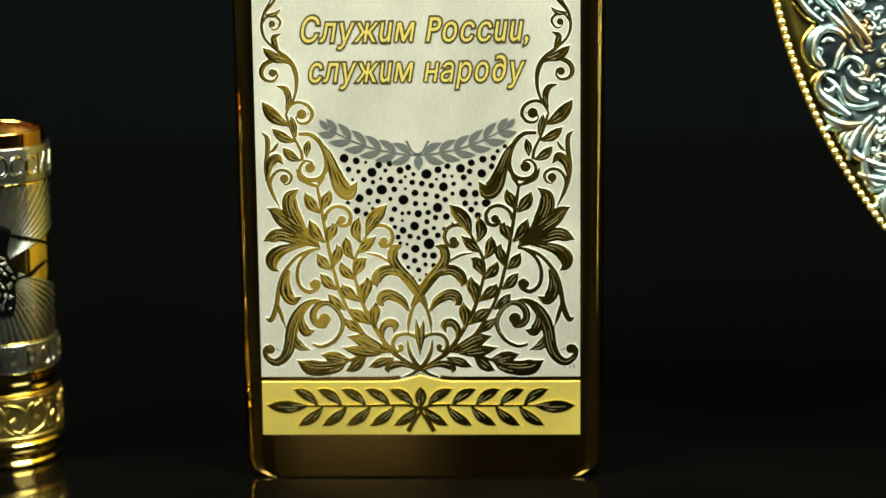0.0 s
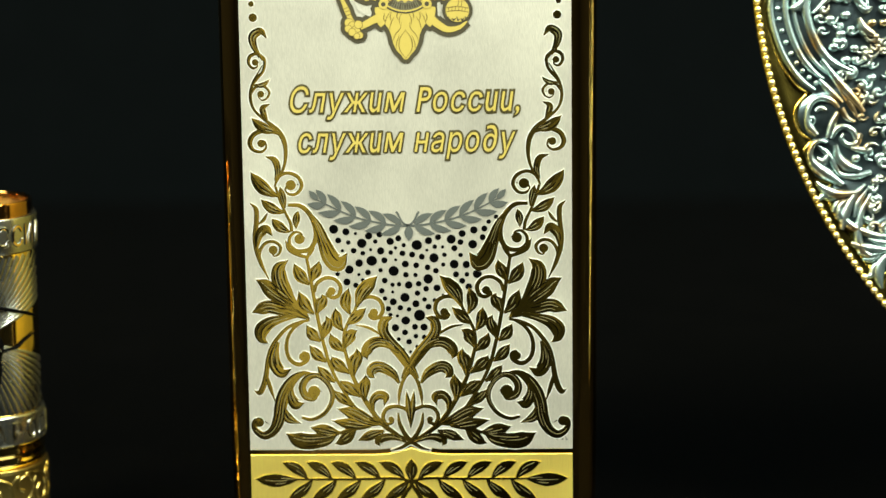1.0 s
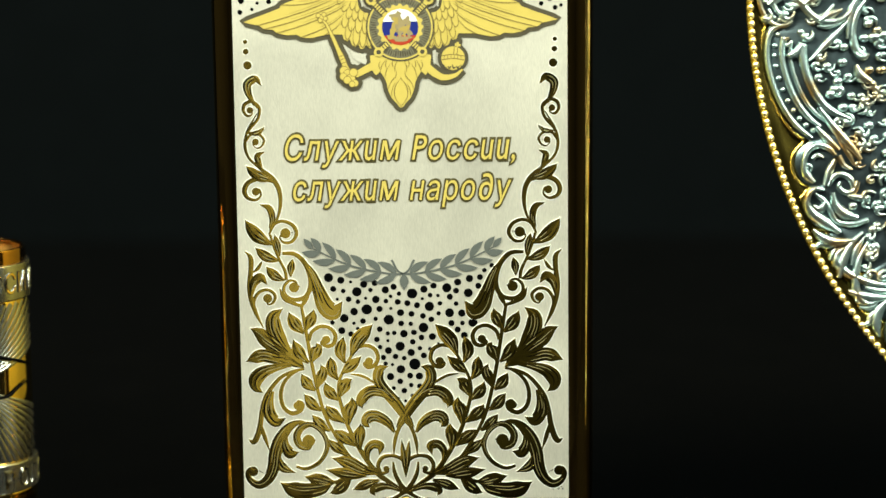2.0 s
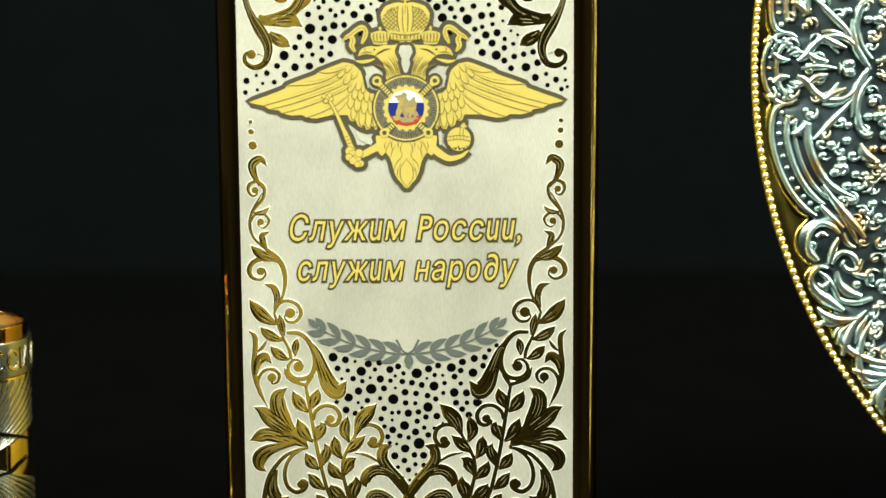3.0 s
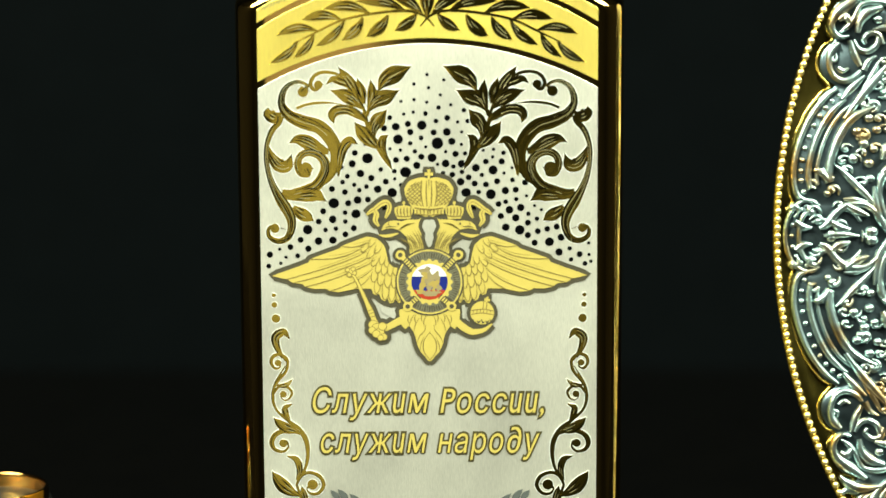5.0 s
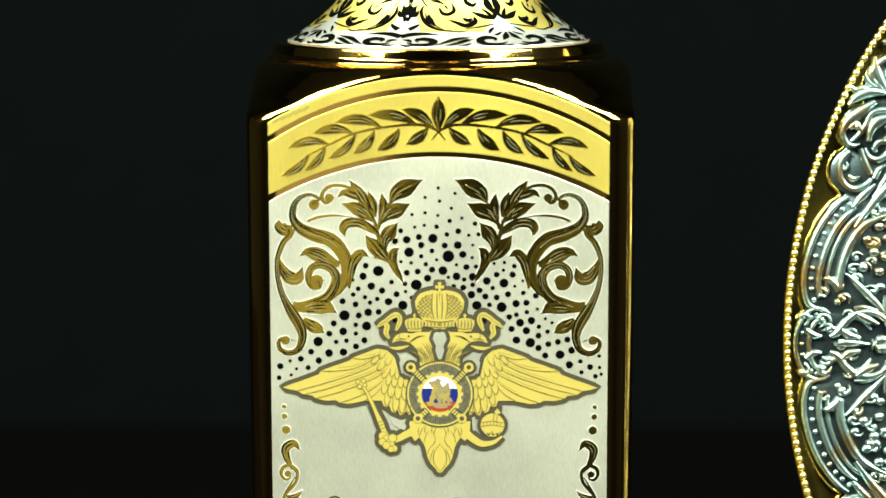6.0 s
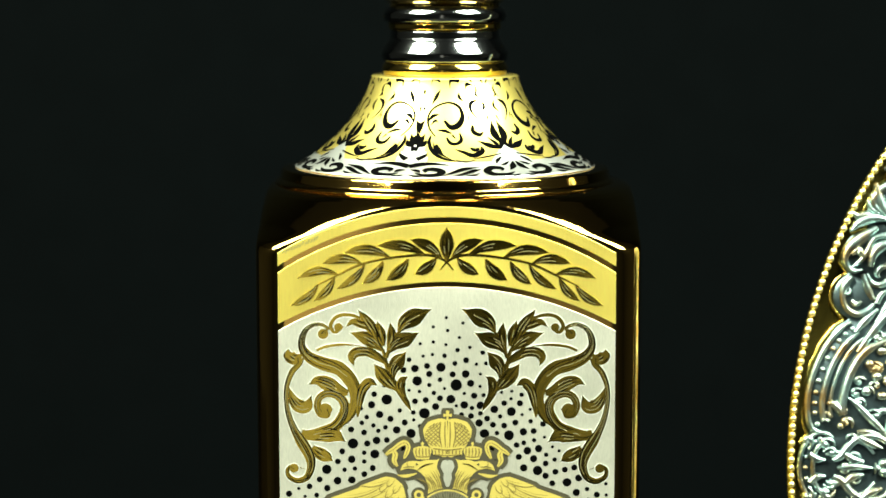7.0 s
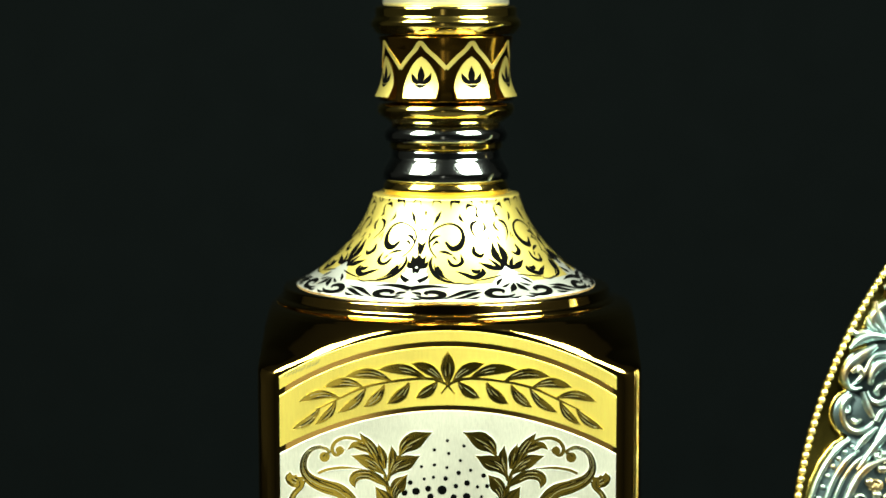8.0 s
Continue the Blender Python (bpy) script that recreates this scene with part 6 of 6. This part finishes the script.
def cup_badge():
    edge = lambda w: 7.4 + 2.0 * math.sin((w - 44.0) / 9.6 * math.pi) ** 2 * (44 < w < 53.6) + 0.9 * math.sin((w - 38) / 3.0) - 3.0 * max(0, (w - 58.2) / 2) ** 2
    rows, cols = 40, 14
    verts, faces = [], []
    for i in range(rows + 1):
        w = 38.0 + 22.2 * i / rows
        for j in range(cols + 1):
            t = j / cols
            verts.append((-9.0 + (edge(w) + 9.0) * t, w, 0.72 if j < cols else 0.1))
    for i in range(rows):
        for j in range(cols):
            k = i * (cols + 1) + j
            faces.append((k, k + 1, k + cols + 2, k + cols + 1))
    pieces = [on_cup((verts, faces, [0] * len(faces)), 0.0142)]
    rng = random.Random(21)
    for k in range(150):
        p = Vector((rng.uniform(-2.0, 8.6), rng.uniform(39.4, 53.2)))
        if p.x > edge(p.y) - 1.3:
            continue
        way = Vector((0.75, -0.66)) if p.y > 45 else Vector((0.5, 0.86))
        pieces.append(on_cup(domed([p, p + way * 0.5, p + way * 1.1], [0.25, 0.42, 0.1], 0.82, 0.22, 1, 2), 0.0142))
    for pts, ws in (([(7.0, 57.8), (10.0, 56.9), (13.0, 56.0), (16.5, 54.9), (20.0, 53.6)], [0.6, 0.8, 0.7, 0.8, 0.4]), ([(7.4, 46.4), (10.0, 47.2), (12.4, 47.4), (15.0, 48.8), (19.0, 50.0)], [0.8, 0.7, 0.8, 0.6, 0.3])):
        pieces.append(on_cup(domed(pts, ws, 0.3, 0.35, 0, 6), 0.0142))
    v, f, s = join(*pieces)
    link("badge", mesh_of("badge", v, f, [BLACK, CUP_SILVER], s, smooth=True), fluted, "dark round badge with silver relief and thin branches")


cup_badge()


def cup_letters(text, first, pitch, base, tall, host):
    """Raised dark letters round a ring; first and pitch in degrees."""
    for i, letter in enumerate(text):
        if letter == " ":
            continue
        data = bpy.data.curves.new("letter", "FONT")
        data.body, data.resolution_u = letter, 3
        data.align_x = "CENTER"
        ob = new("letter", data)
        bpy.context.view_layer.update()
        me = bpy.data.meshes.new_from_object(ob.evaluated_get(bpy.context.evaluated_depsgraph_get()))
        bpy.data.objects.remove(ob)
        bm = bmesh.new()
        bm.from_mesh(me)
        bmesh.ops.triangulate(bm, faces=bm.faces[:])
        k = tall / 0.73
        verts = [(v.co.x * k * 0.82 + (first + pitch * i) * math.pi / 180 * 14.7, base + v.co.y * k, 0.24) for v in bm.verts]
        faces = [tuple(v.index for v in fc.verts) for fc in bm.faces]
        edge_lines = [[verts[e.verts[0].index][:2], verts[e.verts[1].index][:2]] for e in bm.edges if e.is_boundary]
        bm.free()
        bpy.data.meshes.remove(me)
        pieces = [(verts, faces, [1] * len(faces))]
        # a thin raised edge round the polished face
        for a, b in edge_lines:
            pieces.append(ribbon([a, b], [0.34, 0.34], [(-1, 0, 0.05, 0), (0, 0, 0.27, 0), (1, 0, 0.05, 0)], 1))
        v, f, s = on_cup(join(*pieces))
        link("letter", mesh_of("letter", v, f, [CUP_SILVER, CUP_BRIGHT], s), host)


cup_letters("СЛУЖИМ РОССИИ", -104.6, 16.0, 71.6, 4.8, letter_high)
cup_letters("НАРОДУ", 10.0, 17.6, 24.9, 4.4, letter_low)


def cup_scrolls():
    """Vine scrolls in relief round the gold band."""
    host = next(o for o in cup.children if o.name.startswith("relief_band"))
    cell = []
    for side in (1, -1):
        m = lambda pts: [(x, 12.4 + side * (y - 12.4)) if side > 0 else (x + 5.8, 24.8 - y) for x, y in pts]
        cell.append(domed(m([(-3.2, 8.6), (-1.0, 9.0), (1.6, 10.4), (2.6, 13.2), (1.2, 15.6), (-1.2, 15.2), (-1.8, 13.2), (-0.4, 12.2)]), [0.5, 0.9, 1.1, 1.1, 1.0, 0.9, 0.9, 1.3], -0.05, 0.5))
        cell.append(domed(m([(2.2, 11.0), (3.6, 9.2), (5.0, 8.8)]), [0.5, 1.2, 0.2], -0.05, 0.4))
        cell.append(domed(m([(-2.0, 9.6), (-3.0, 11.6), (-3.4, 13.4)]), [0.4, 1.1, 0.2], -0.05, 0.4))
        cell.append(domed(m([(-0.2, 15.3), (0.6, 16.4), (2.0, 16.6)]), [0.4, 0.8, 0.2], -0.05, 0.5))
    v, f, s = on_cup(join(*cell))
    me = mesh_of("vine_relief", v, f, [CUP_GOLD], smooth=True)
    for k in range(8):
        link("vine_relief", me, host, matrix=Matrix.Rotation(radians(45 * k + 6), 4, "Z"))


cup_scrolls()


# ---- the dish: an oval dish standing on its edge, leaning back ----
DISH_R, LEANING = 0.1406, 8.8
dish = thing("dish", (0.2287, 0.0090, 0.0003), "large oval silver and gold relief dish leaning back on the table", "dish")
dish.rotation_euler = (radians(-LEANING), 0, 0)
dish.scale = (1.0555, 1, 1)


def dish_place(rho, phi, h):
    """Dish coordinates: radius, angle from the side that faces the bottle (up is positive), height of the relief, all in metres and radians."""
    return (-rho * math.cos(phi), -h, DISH_R + rho * math.sin(phi))


def dish_body():
    steps = 240
    profile = [(0.0, -0.0035), (0.085, -0.0035), (DISH_R - 0.0076, -0.0010), (DISH_R - 0.0004, 0.0), (DISH_R, 0.0012), (DISH_R - 0.0016, 0.0018), (DISH_R - 0.0036, 0.0014), (DISH_R - 0.0051, 0.0008), (0.090, -0.0006), (0.0, -0.0006)]
    verts, faces = [], []
    for r, h in profile:
        for k in range(steps):
            verts.append(dish_place(max(r, 0.0004), 2 * math.pi * k / steps, h))
    for i in range(len(profile) - 1):
        for k in range(steps):
            k2 = (k + 1) % steps
            faces.append((i * steps + k, i * steps + k2, (i + 1) * steps + k2, (i + 1) * steps + k))
    return mesh_of("dish_body", verts, faces, [DISH_MIRROR], smooth=True)


plate = link("body", dish_body(), dish, "polished gold dish")


def on_dish(piece):
    """From millimetres along the rim and inwards from it to the dish; h off its surface."""
    verts = []
    for u, w, h in piece[0]:
        verts.append(dish_place(DISH_R - w / 1000, u / 139.0, h / 1000 + 0.0010))
    return verts, piece[1], piece[2]


PERIOD = 139.0 * math.pi / 3


LOBES = [(0.0, 7.6, 9.3, 5.6), (43.8, 9.0, 5.8, 5.0), (54.2, 8.6, 6.2, 6.4), (66.0, 9.0, 6.8, 5.4)]  # along, inwards, half sizes
BAND = [(8.0, 8.0), (8.8, 5.2), (11.5, 3.7), (16.5, 3.0), (22.5, 3.4), (28.5, 4.6), (33.5, 6.5), (37.5, 9.2), (41.0, 13.0), (46.0, 18.0)]
band_line = [p for p, s in curve(BAND, 6)]


def band_at(inset):
    """The sweeping band at a distance inside its outer edge."""
    out = []
    for i, p in enumerate(band_line):
        way = (band_line[min(i + 1, len(band_line) - 1)] - band_line[max(i - 1, 0)]).normalized()
        out.append(p + Vector((-way.y, way.x)) * inset)
    return out


def edge_in(u):
    """How far inside the rim the silver work begins, along its lobed outline."""
    u = abs((u + PERIOD / 2) % PERIOD - PERIOD / 2)
    best = 9.0
    for c, d, ru, rv in LOBES:
        x = (u - c) / ru
        if abs(x) < 1:
            best = min(best, d - rv * math.sqrt(1 - x * x))
    for p in band_line:
        if abs(p.x - u) < 0.8:
            best = min(best, p.y)
    return best


def dish_ground():
    n, rows = 1200, 5
    verts, faces = [], []
    for k in range(n):
        u = PERIOD * 6 * k / n
        e = edge_in(u)
        for j in range(rows):
            w = (e, e + 0.5, 20.0, 40.0, 60.0)[j]
            h = (0.0, 0.55, 0.5, 0.3, 0.2)[j]
            verts.append(dish_place(DISH_R - w / 1000, u / 139.0, 0.0012 + h / 1000))
    for k in range(n):
        k2 = (k + 1) % n
        for j in range(rows - 1):
            faces.append((k * rows + j, k2 * rows + j, k2 * rows + j + 1, k * rows + j + 1))
    return mesh_of("relief_ground", verts, faces, [DISH_GROUND], smooth=True)


link("relief_ground", dish_ground(), dish, "dark silver ground with a lobed edge")

# lobed ridges, bead rows and scrolls of one sixth of the dish
def lobe(which, inset, width, rise, reach=118, side=1):
    """A ridge that runs round a lobe, at a distance inside its outline."""
    c, d, ru, rv = LOBES[which]
    pts = []
    for i in range(17):
        a = radians(-reach + 2 * reach * i / 16)
        pts.append((side * (c + (ru - inset) * math.sin(a)), d - (rv - inset) * math.cos(a)))
    return domed(pts, [width * (0.55 if i in (0, 16) else 1.0) for i in range(17)], 0.6, rise, 0, 3)


def lobe_beads(which, inset, size, count, out):
    c, d, ru, rv = LOBES[which]
    for i in range(count):
        a = radians(-104 + 208 * i / (count - 1))
        out.append(disc(c + (ru - inset) * math.sin(a), d - (rv - inset) * math.cos(a), [(size, 0.6, 0), (size * 0.85, 0.6 + size * 0.6, 0), (size * 0.45, 0.6 + size * 0.95, 0)], 9))


def comma(p, size, turn, rng, out):
    """A bead, or a small hooked leaflet in relief that lies along the scrolls' flow."""
    if rng.random() < 0.22:
        r = size * rng.uniform(0.30, 0.44)
        out.append(disc(p.x, p.y, [(r, 0.50, 0), (r * 0.86, 0.50 + r * 0.7, 0), (r * 0.5, 0.50 + r * 1.1, 0)], 10))
        return
    hand = rng.choice((-1, 1))
    pts, w = [], size * rng.uniform(0.32, 0.44)
    for i in range(6):
        a = turn + hand * (0.25 * i + 0.16 * i * i)
        step = size * (0.40 - 0.035 * i)
        q = pts[-1] if pts else p - Vector((math.cos(turn), math.sin(turn))) * size * 0.55
        pts.append(q + Vector((math.cos(a), math.sin(a))) * (step if pts else 0.0))
    out.append(domed([tuple(q) for q in pts], [w * 0.3, w * 0.7, w * 0.95, w * 1.15, w * 1.25, w * 0.7], 0.40, w * rng.uniform(0.9, 1.2), 0, 3))


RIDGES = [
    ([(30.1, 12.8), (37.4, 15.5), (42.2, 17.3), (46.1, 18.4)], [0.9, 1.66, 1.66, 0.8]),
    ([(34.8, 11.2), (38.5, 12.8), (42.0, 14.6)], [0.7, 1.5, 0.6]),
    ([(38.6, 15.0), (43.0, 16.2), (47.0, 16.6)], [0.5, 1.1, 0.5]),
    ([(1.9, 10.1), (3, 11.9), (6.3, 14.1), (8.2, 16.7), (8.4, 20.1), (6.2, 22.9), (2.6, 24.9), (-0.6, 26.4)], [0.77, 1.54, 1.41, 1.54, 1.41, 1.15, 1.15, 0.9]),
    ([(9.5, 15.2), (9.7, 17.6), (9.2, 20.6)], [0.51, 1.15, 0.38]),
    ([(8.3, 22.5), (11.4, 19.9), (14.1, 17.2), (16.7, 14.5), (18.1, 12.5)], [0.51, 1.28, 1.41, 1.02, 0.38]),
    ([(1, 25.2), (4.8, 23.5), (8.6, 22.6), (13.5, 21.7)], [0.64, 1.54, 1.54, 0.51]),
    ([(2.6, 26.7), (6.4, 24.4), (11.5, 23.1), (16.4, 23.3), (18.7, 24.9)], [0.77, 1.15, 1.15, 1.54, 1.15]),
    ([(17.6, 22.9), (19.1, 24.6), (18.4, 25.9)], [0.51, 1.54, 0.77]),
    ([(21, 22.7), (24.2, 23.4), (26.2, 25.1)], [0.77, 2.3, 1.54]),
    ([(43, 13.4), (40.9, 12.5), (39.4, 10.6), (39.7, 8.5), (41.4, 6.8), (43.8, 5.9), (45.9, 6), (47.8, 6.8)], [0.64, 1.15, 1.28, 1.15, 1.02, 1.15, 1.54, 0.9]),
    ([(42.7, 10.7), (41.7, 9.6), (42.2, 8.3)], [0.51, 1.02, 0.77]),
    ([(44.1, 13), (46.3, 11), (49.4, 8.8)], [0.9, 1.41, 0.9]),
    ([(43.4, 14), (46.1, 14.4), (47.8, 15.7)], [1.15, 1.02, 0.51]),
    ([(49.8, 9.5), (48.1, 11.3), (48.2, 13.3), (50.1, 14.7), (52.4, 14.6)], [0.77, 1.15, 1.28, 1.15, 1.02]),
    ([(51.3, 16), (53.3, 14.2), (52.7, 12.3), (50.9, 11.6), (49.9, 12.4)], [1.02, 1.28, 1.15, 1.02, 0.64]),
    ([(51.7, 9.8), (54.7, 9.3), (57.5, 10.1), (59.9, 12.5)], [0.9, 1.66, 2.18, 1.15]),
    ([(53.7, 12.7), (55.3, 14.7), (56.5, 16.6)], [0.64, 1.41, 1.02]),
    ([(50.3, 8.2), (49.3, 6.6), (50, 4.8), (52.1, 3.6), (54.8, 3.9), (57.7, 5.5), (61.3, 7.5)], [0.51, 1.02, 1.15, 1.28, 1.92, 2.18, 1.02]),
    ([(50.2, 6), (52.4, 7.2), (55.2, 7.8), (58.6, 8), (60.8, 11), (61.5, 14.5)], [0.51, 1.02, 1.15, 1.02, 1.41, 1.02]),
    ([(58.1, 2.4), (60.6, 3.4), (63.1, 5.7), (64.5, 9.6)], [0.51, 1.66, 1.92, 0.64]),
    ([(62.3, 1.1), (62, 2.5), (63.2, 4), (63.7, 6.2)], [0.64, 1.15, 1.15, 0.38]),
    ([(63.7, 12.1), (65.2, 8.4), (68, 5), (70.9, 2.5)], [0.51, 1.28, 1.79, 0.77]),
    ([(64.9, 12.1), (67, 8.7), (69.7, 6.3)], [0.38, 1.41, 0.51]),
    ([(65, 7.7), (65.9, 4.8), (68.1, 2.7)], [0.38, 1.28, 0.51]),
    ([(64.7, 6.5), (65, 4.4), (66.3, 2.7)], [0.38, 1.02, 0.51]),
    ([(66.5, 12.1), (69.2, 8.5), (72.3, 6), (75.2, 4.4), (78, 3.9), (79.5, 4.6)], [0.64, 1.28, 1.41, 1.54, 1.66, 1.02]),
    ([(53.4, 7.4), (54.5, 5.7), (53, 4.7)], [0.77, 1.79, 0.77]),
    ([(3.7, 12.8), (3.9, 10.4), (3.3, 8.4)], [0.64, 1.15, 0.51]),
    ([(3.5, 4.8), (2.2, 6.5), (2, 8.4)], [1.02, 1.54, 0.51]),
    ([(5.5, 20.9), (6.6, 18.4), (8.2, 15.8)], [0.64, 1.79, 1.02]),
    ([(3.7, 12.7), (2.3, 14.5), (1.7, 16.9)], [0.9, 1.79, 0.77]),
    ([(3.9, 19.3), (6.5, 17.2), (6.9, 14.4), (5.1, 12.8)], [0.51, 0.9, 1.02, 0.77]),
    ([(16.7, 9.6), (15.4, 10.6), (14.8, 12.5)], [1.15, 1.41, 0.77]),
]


def dish_cell():
    out = []
    rng = random.Random(33)
    out.append(lobe(0, 0.6, 1.1, 1.1))
    out.append(lobe(0, 3.6, 1.2, 1.2))
    lobe_beads(0, 2.0, 0.62, 11, out)
    for side in (1, -1):
        for inset, width, rise in ((0.6, 1.35, 1.1), (3.9, 1.5, 1.2), (5.7, 1.0, 0.9), (8.4, 2.2, 1.7)):
            far = 39.0 if inset < 5 else 43.0
            pts = [(side * p.x, p.y) for p, q in zip(band_at(inset), band_line) if q.x < far][::3]
            ws = [width * min(1.0, 0.45 + 0.3 * min(i, len(pts) - 1 - i)) for i in range(len(pts))]
            out.append(domed(pts, ws, 0.6, rise, 0, 2))
        beads = [p for p, q in zip(band_at(2.2), band_line) if q.x < 37]
        run = 0.0
        for p, q in zip(beads, beads[1:]):
            run += (q - p).length
            if run > 2.1:
                run = 0.0
                out.append(disc(side * q.x, q.y, [(0.68, 0.6, 0), (0.58, 1.0, 0), (0.3, 1.25, 0)], 9))
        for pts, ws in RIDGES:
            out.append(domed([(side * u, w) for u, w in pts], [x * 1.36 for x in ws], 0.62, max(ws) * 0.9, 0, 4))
    out.append(domed([(0, 11.0), (0.4, 14.5), (0, 19.0)], [0.8, 2.2, 0.6], 0.7, 1.4))
    small = []
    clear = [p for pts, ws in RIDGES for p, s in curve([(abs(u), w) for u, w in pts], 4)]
    clear += [p for inset in (0.5, 2.2, 3.9, 5.4, 8.2) for p, q in zip(band_at(inset), band_line) if q.x < 39]
    held = {}
    near = lambda p, room: any((p - q).length < room for i in (-1, 0, 1) for j in (-1, 0, 1) for q in held.get((int(p.x // 2.0) + i, int(p.y // 2.0) + j), ()))
    for q in clear:
        for sign in (1, -1):
            held.setdefault((int(sign * q.x // 2.0), int(q.y // 2.0)), []).append(Vector((sign * q.x, q.y)))
    for _ in range(26000):
        p = Vector((rng.uniform(0, PERIOD / 2), rng.uniform(6, 30)))
        if p.y < edge_in(p.x) + 2.6 or near(p, 2.15):
            continue
        held.setdefault((int(p.x // 2.0), int(p.y // 2.0)), []).append(p)
        flow = 1.6 * math.sin(p.x / 5.0) + 1.5 * math.cos(p.y / 4.6 + p.x / 11.0) + rng.uniform(-0.4, 0.4)
        comma(p, rng.uniform(2.6, 4.0), flow, rng, small)
    small += [([(-x, y, h) for x, y, h in v], [tuple(reversed(face)) for face in f], s) for v, f, s in small]
    return out, join(*small)


def about(k):
    """A turn of k sixths about the dish's middle."""
    return Matrix.Translation((0, 0, DISH_R)) @ Matrix.Rotation(radians(60 * k), 4, "Y") @ Matrix.Translation((0, 0, -DISH_R))


ridges, foliage = dish_cell()
v, f, s = on_dish(foliage)
foliage_mesh = mesh_of("foliage_relief", v, f, [DISH_SILVER], smooth=True)
for k in range(6):
    tagged(link("foliage_relief", foliage_mesh, dish, "dense silver buds and beads in relief" if k == 0 else "", about(k)), kind="stuff")
for piece in ridges:
    v, f, s = on_dish(piece)
    ridge_mesh = mesh_of("scroll", v, f, [DISH_SILVER], smooth=True)
    for k in (0, 1, 5):
        link("scroll", ridge_mesh, dish, matrix=about(k))
v, f, s = on_dish(join(*ridges))
far_mesh = mesh_of("scroll_relief", v, f, [DISH_SILVER], smooth=True)
for k in (2, 3, 4):
    tagged(link("scroll_relief", far_mesh, dish, matrix=about(k)), kind="stuff")

# gold fillet round the lobes
fillet_points = [(PERIOD * i / 90 - PERIOD / 2, max(1.9, edge_in(PERIOD * i / 90 - PERIOD / 2) - 0.7)) for i in range(91)]
v, f, s = on_dish(domed(fillet_points, [0.6] * 91, 0.3, 0.35, 0, 2))
fillet_mesh = mesh_of("fillet", v, f, [DISH_GOLD], smooth=True)
for k in range(6):
    link("fillet", fillet_mesh, dish, "thin gold fillet round the lobes" if k == 0 else "", about(k))

# a smooth middle with one ring
v, f, s = on_dish(domed([(PERIOD * 6 * i / 96, 61.0) for i in range(97)], [3.0] * 97, 0.0, 1.4, 0, 1))
link("inner_ring", mesh_of("inner_ring", v, f, [DISH_SILVER], smooth=True), dish, "silver ring round the middle")


def bead_verts(steps=10, rows=6):
    verts, faces = [(0, -0.00095, 0)], []
    for i in range(1, rows):
        a = math.pi * i / rows
        for k in range(steps):
            b = 2 * math.pi * k / steps
            verts.append((0.00080 * math.sin(a) * math.cos(b), -0.00100 * math.cos(a), 0.00094 * math.sin(a) * math.sin(b)))
    verts.append((0, 0.00095, 0))
    for k in range(steps):
        faces.append((0, 1 + (k + 1) % steps, 1 + k))
    for i in range(rows - 2):
        for k in range(steps):
            a, b = 1 + i * steps + k, 1 + i * steps + (k + 1) % steps
            faces.append((a, b, b + steps, a + steps))
    last = len(verts) - 1
    for k in range(steps):
        faces.append((last, last - steps + k, last - steps + (k + 1) % steps))
    return verts, faces


BEADS = 452
bv, bf = bead_verts()
bead_mesh = mesh_of("bead", bv, bf, [BEAD_GOLD], smooth=True)
rest_v, rest_f = [], []
for k in range(BEADS):
    phi = 2 * math.pi * k / BEADS
    phi = phi - 2 * math.pi if phi > math.pi else phi
    m = Matrix.Translation(dish_place(DISH_R - 0.0008, phi, 0.0018)) @ Matrix.Rotation(phi, 4, "Y")
    if abs(phi) < 1.15:
        link("bead", bead_mesh, dish, matrix=m)
    else:
        n = len(rest_v)
        rest_v += [tuple(m @ Vector(p)) for p in bv]
        rest_f += [tuple(i + n for i in face) for face in bf]
tagged(link("bead_row", mesh_of("bead_row", rest_v, rest_f, [BEAD_GOLD], smooth=True), dish), kind="stuff")
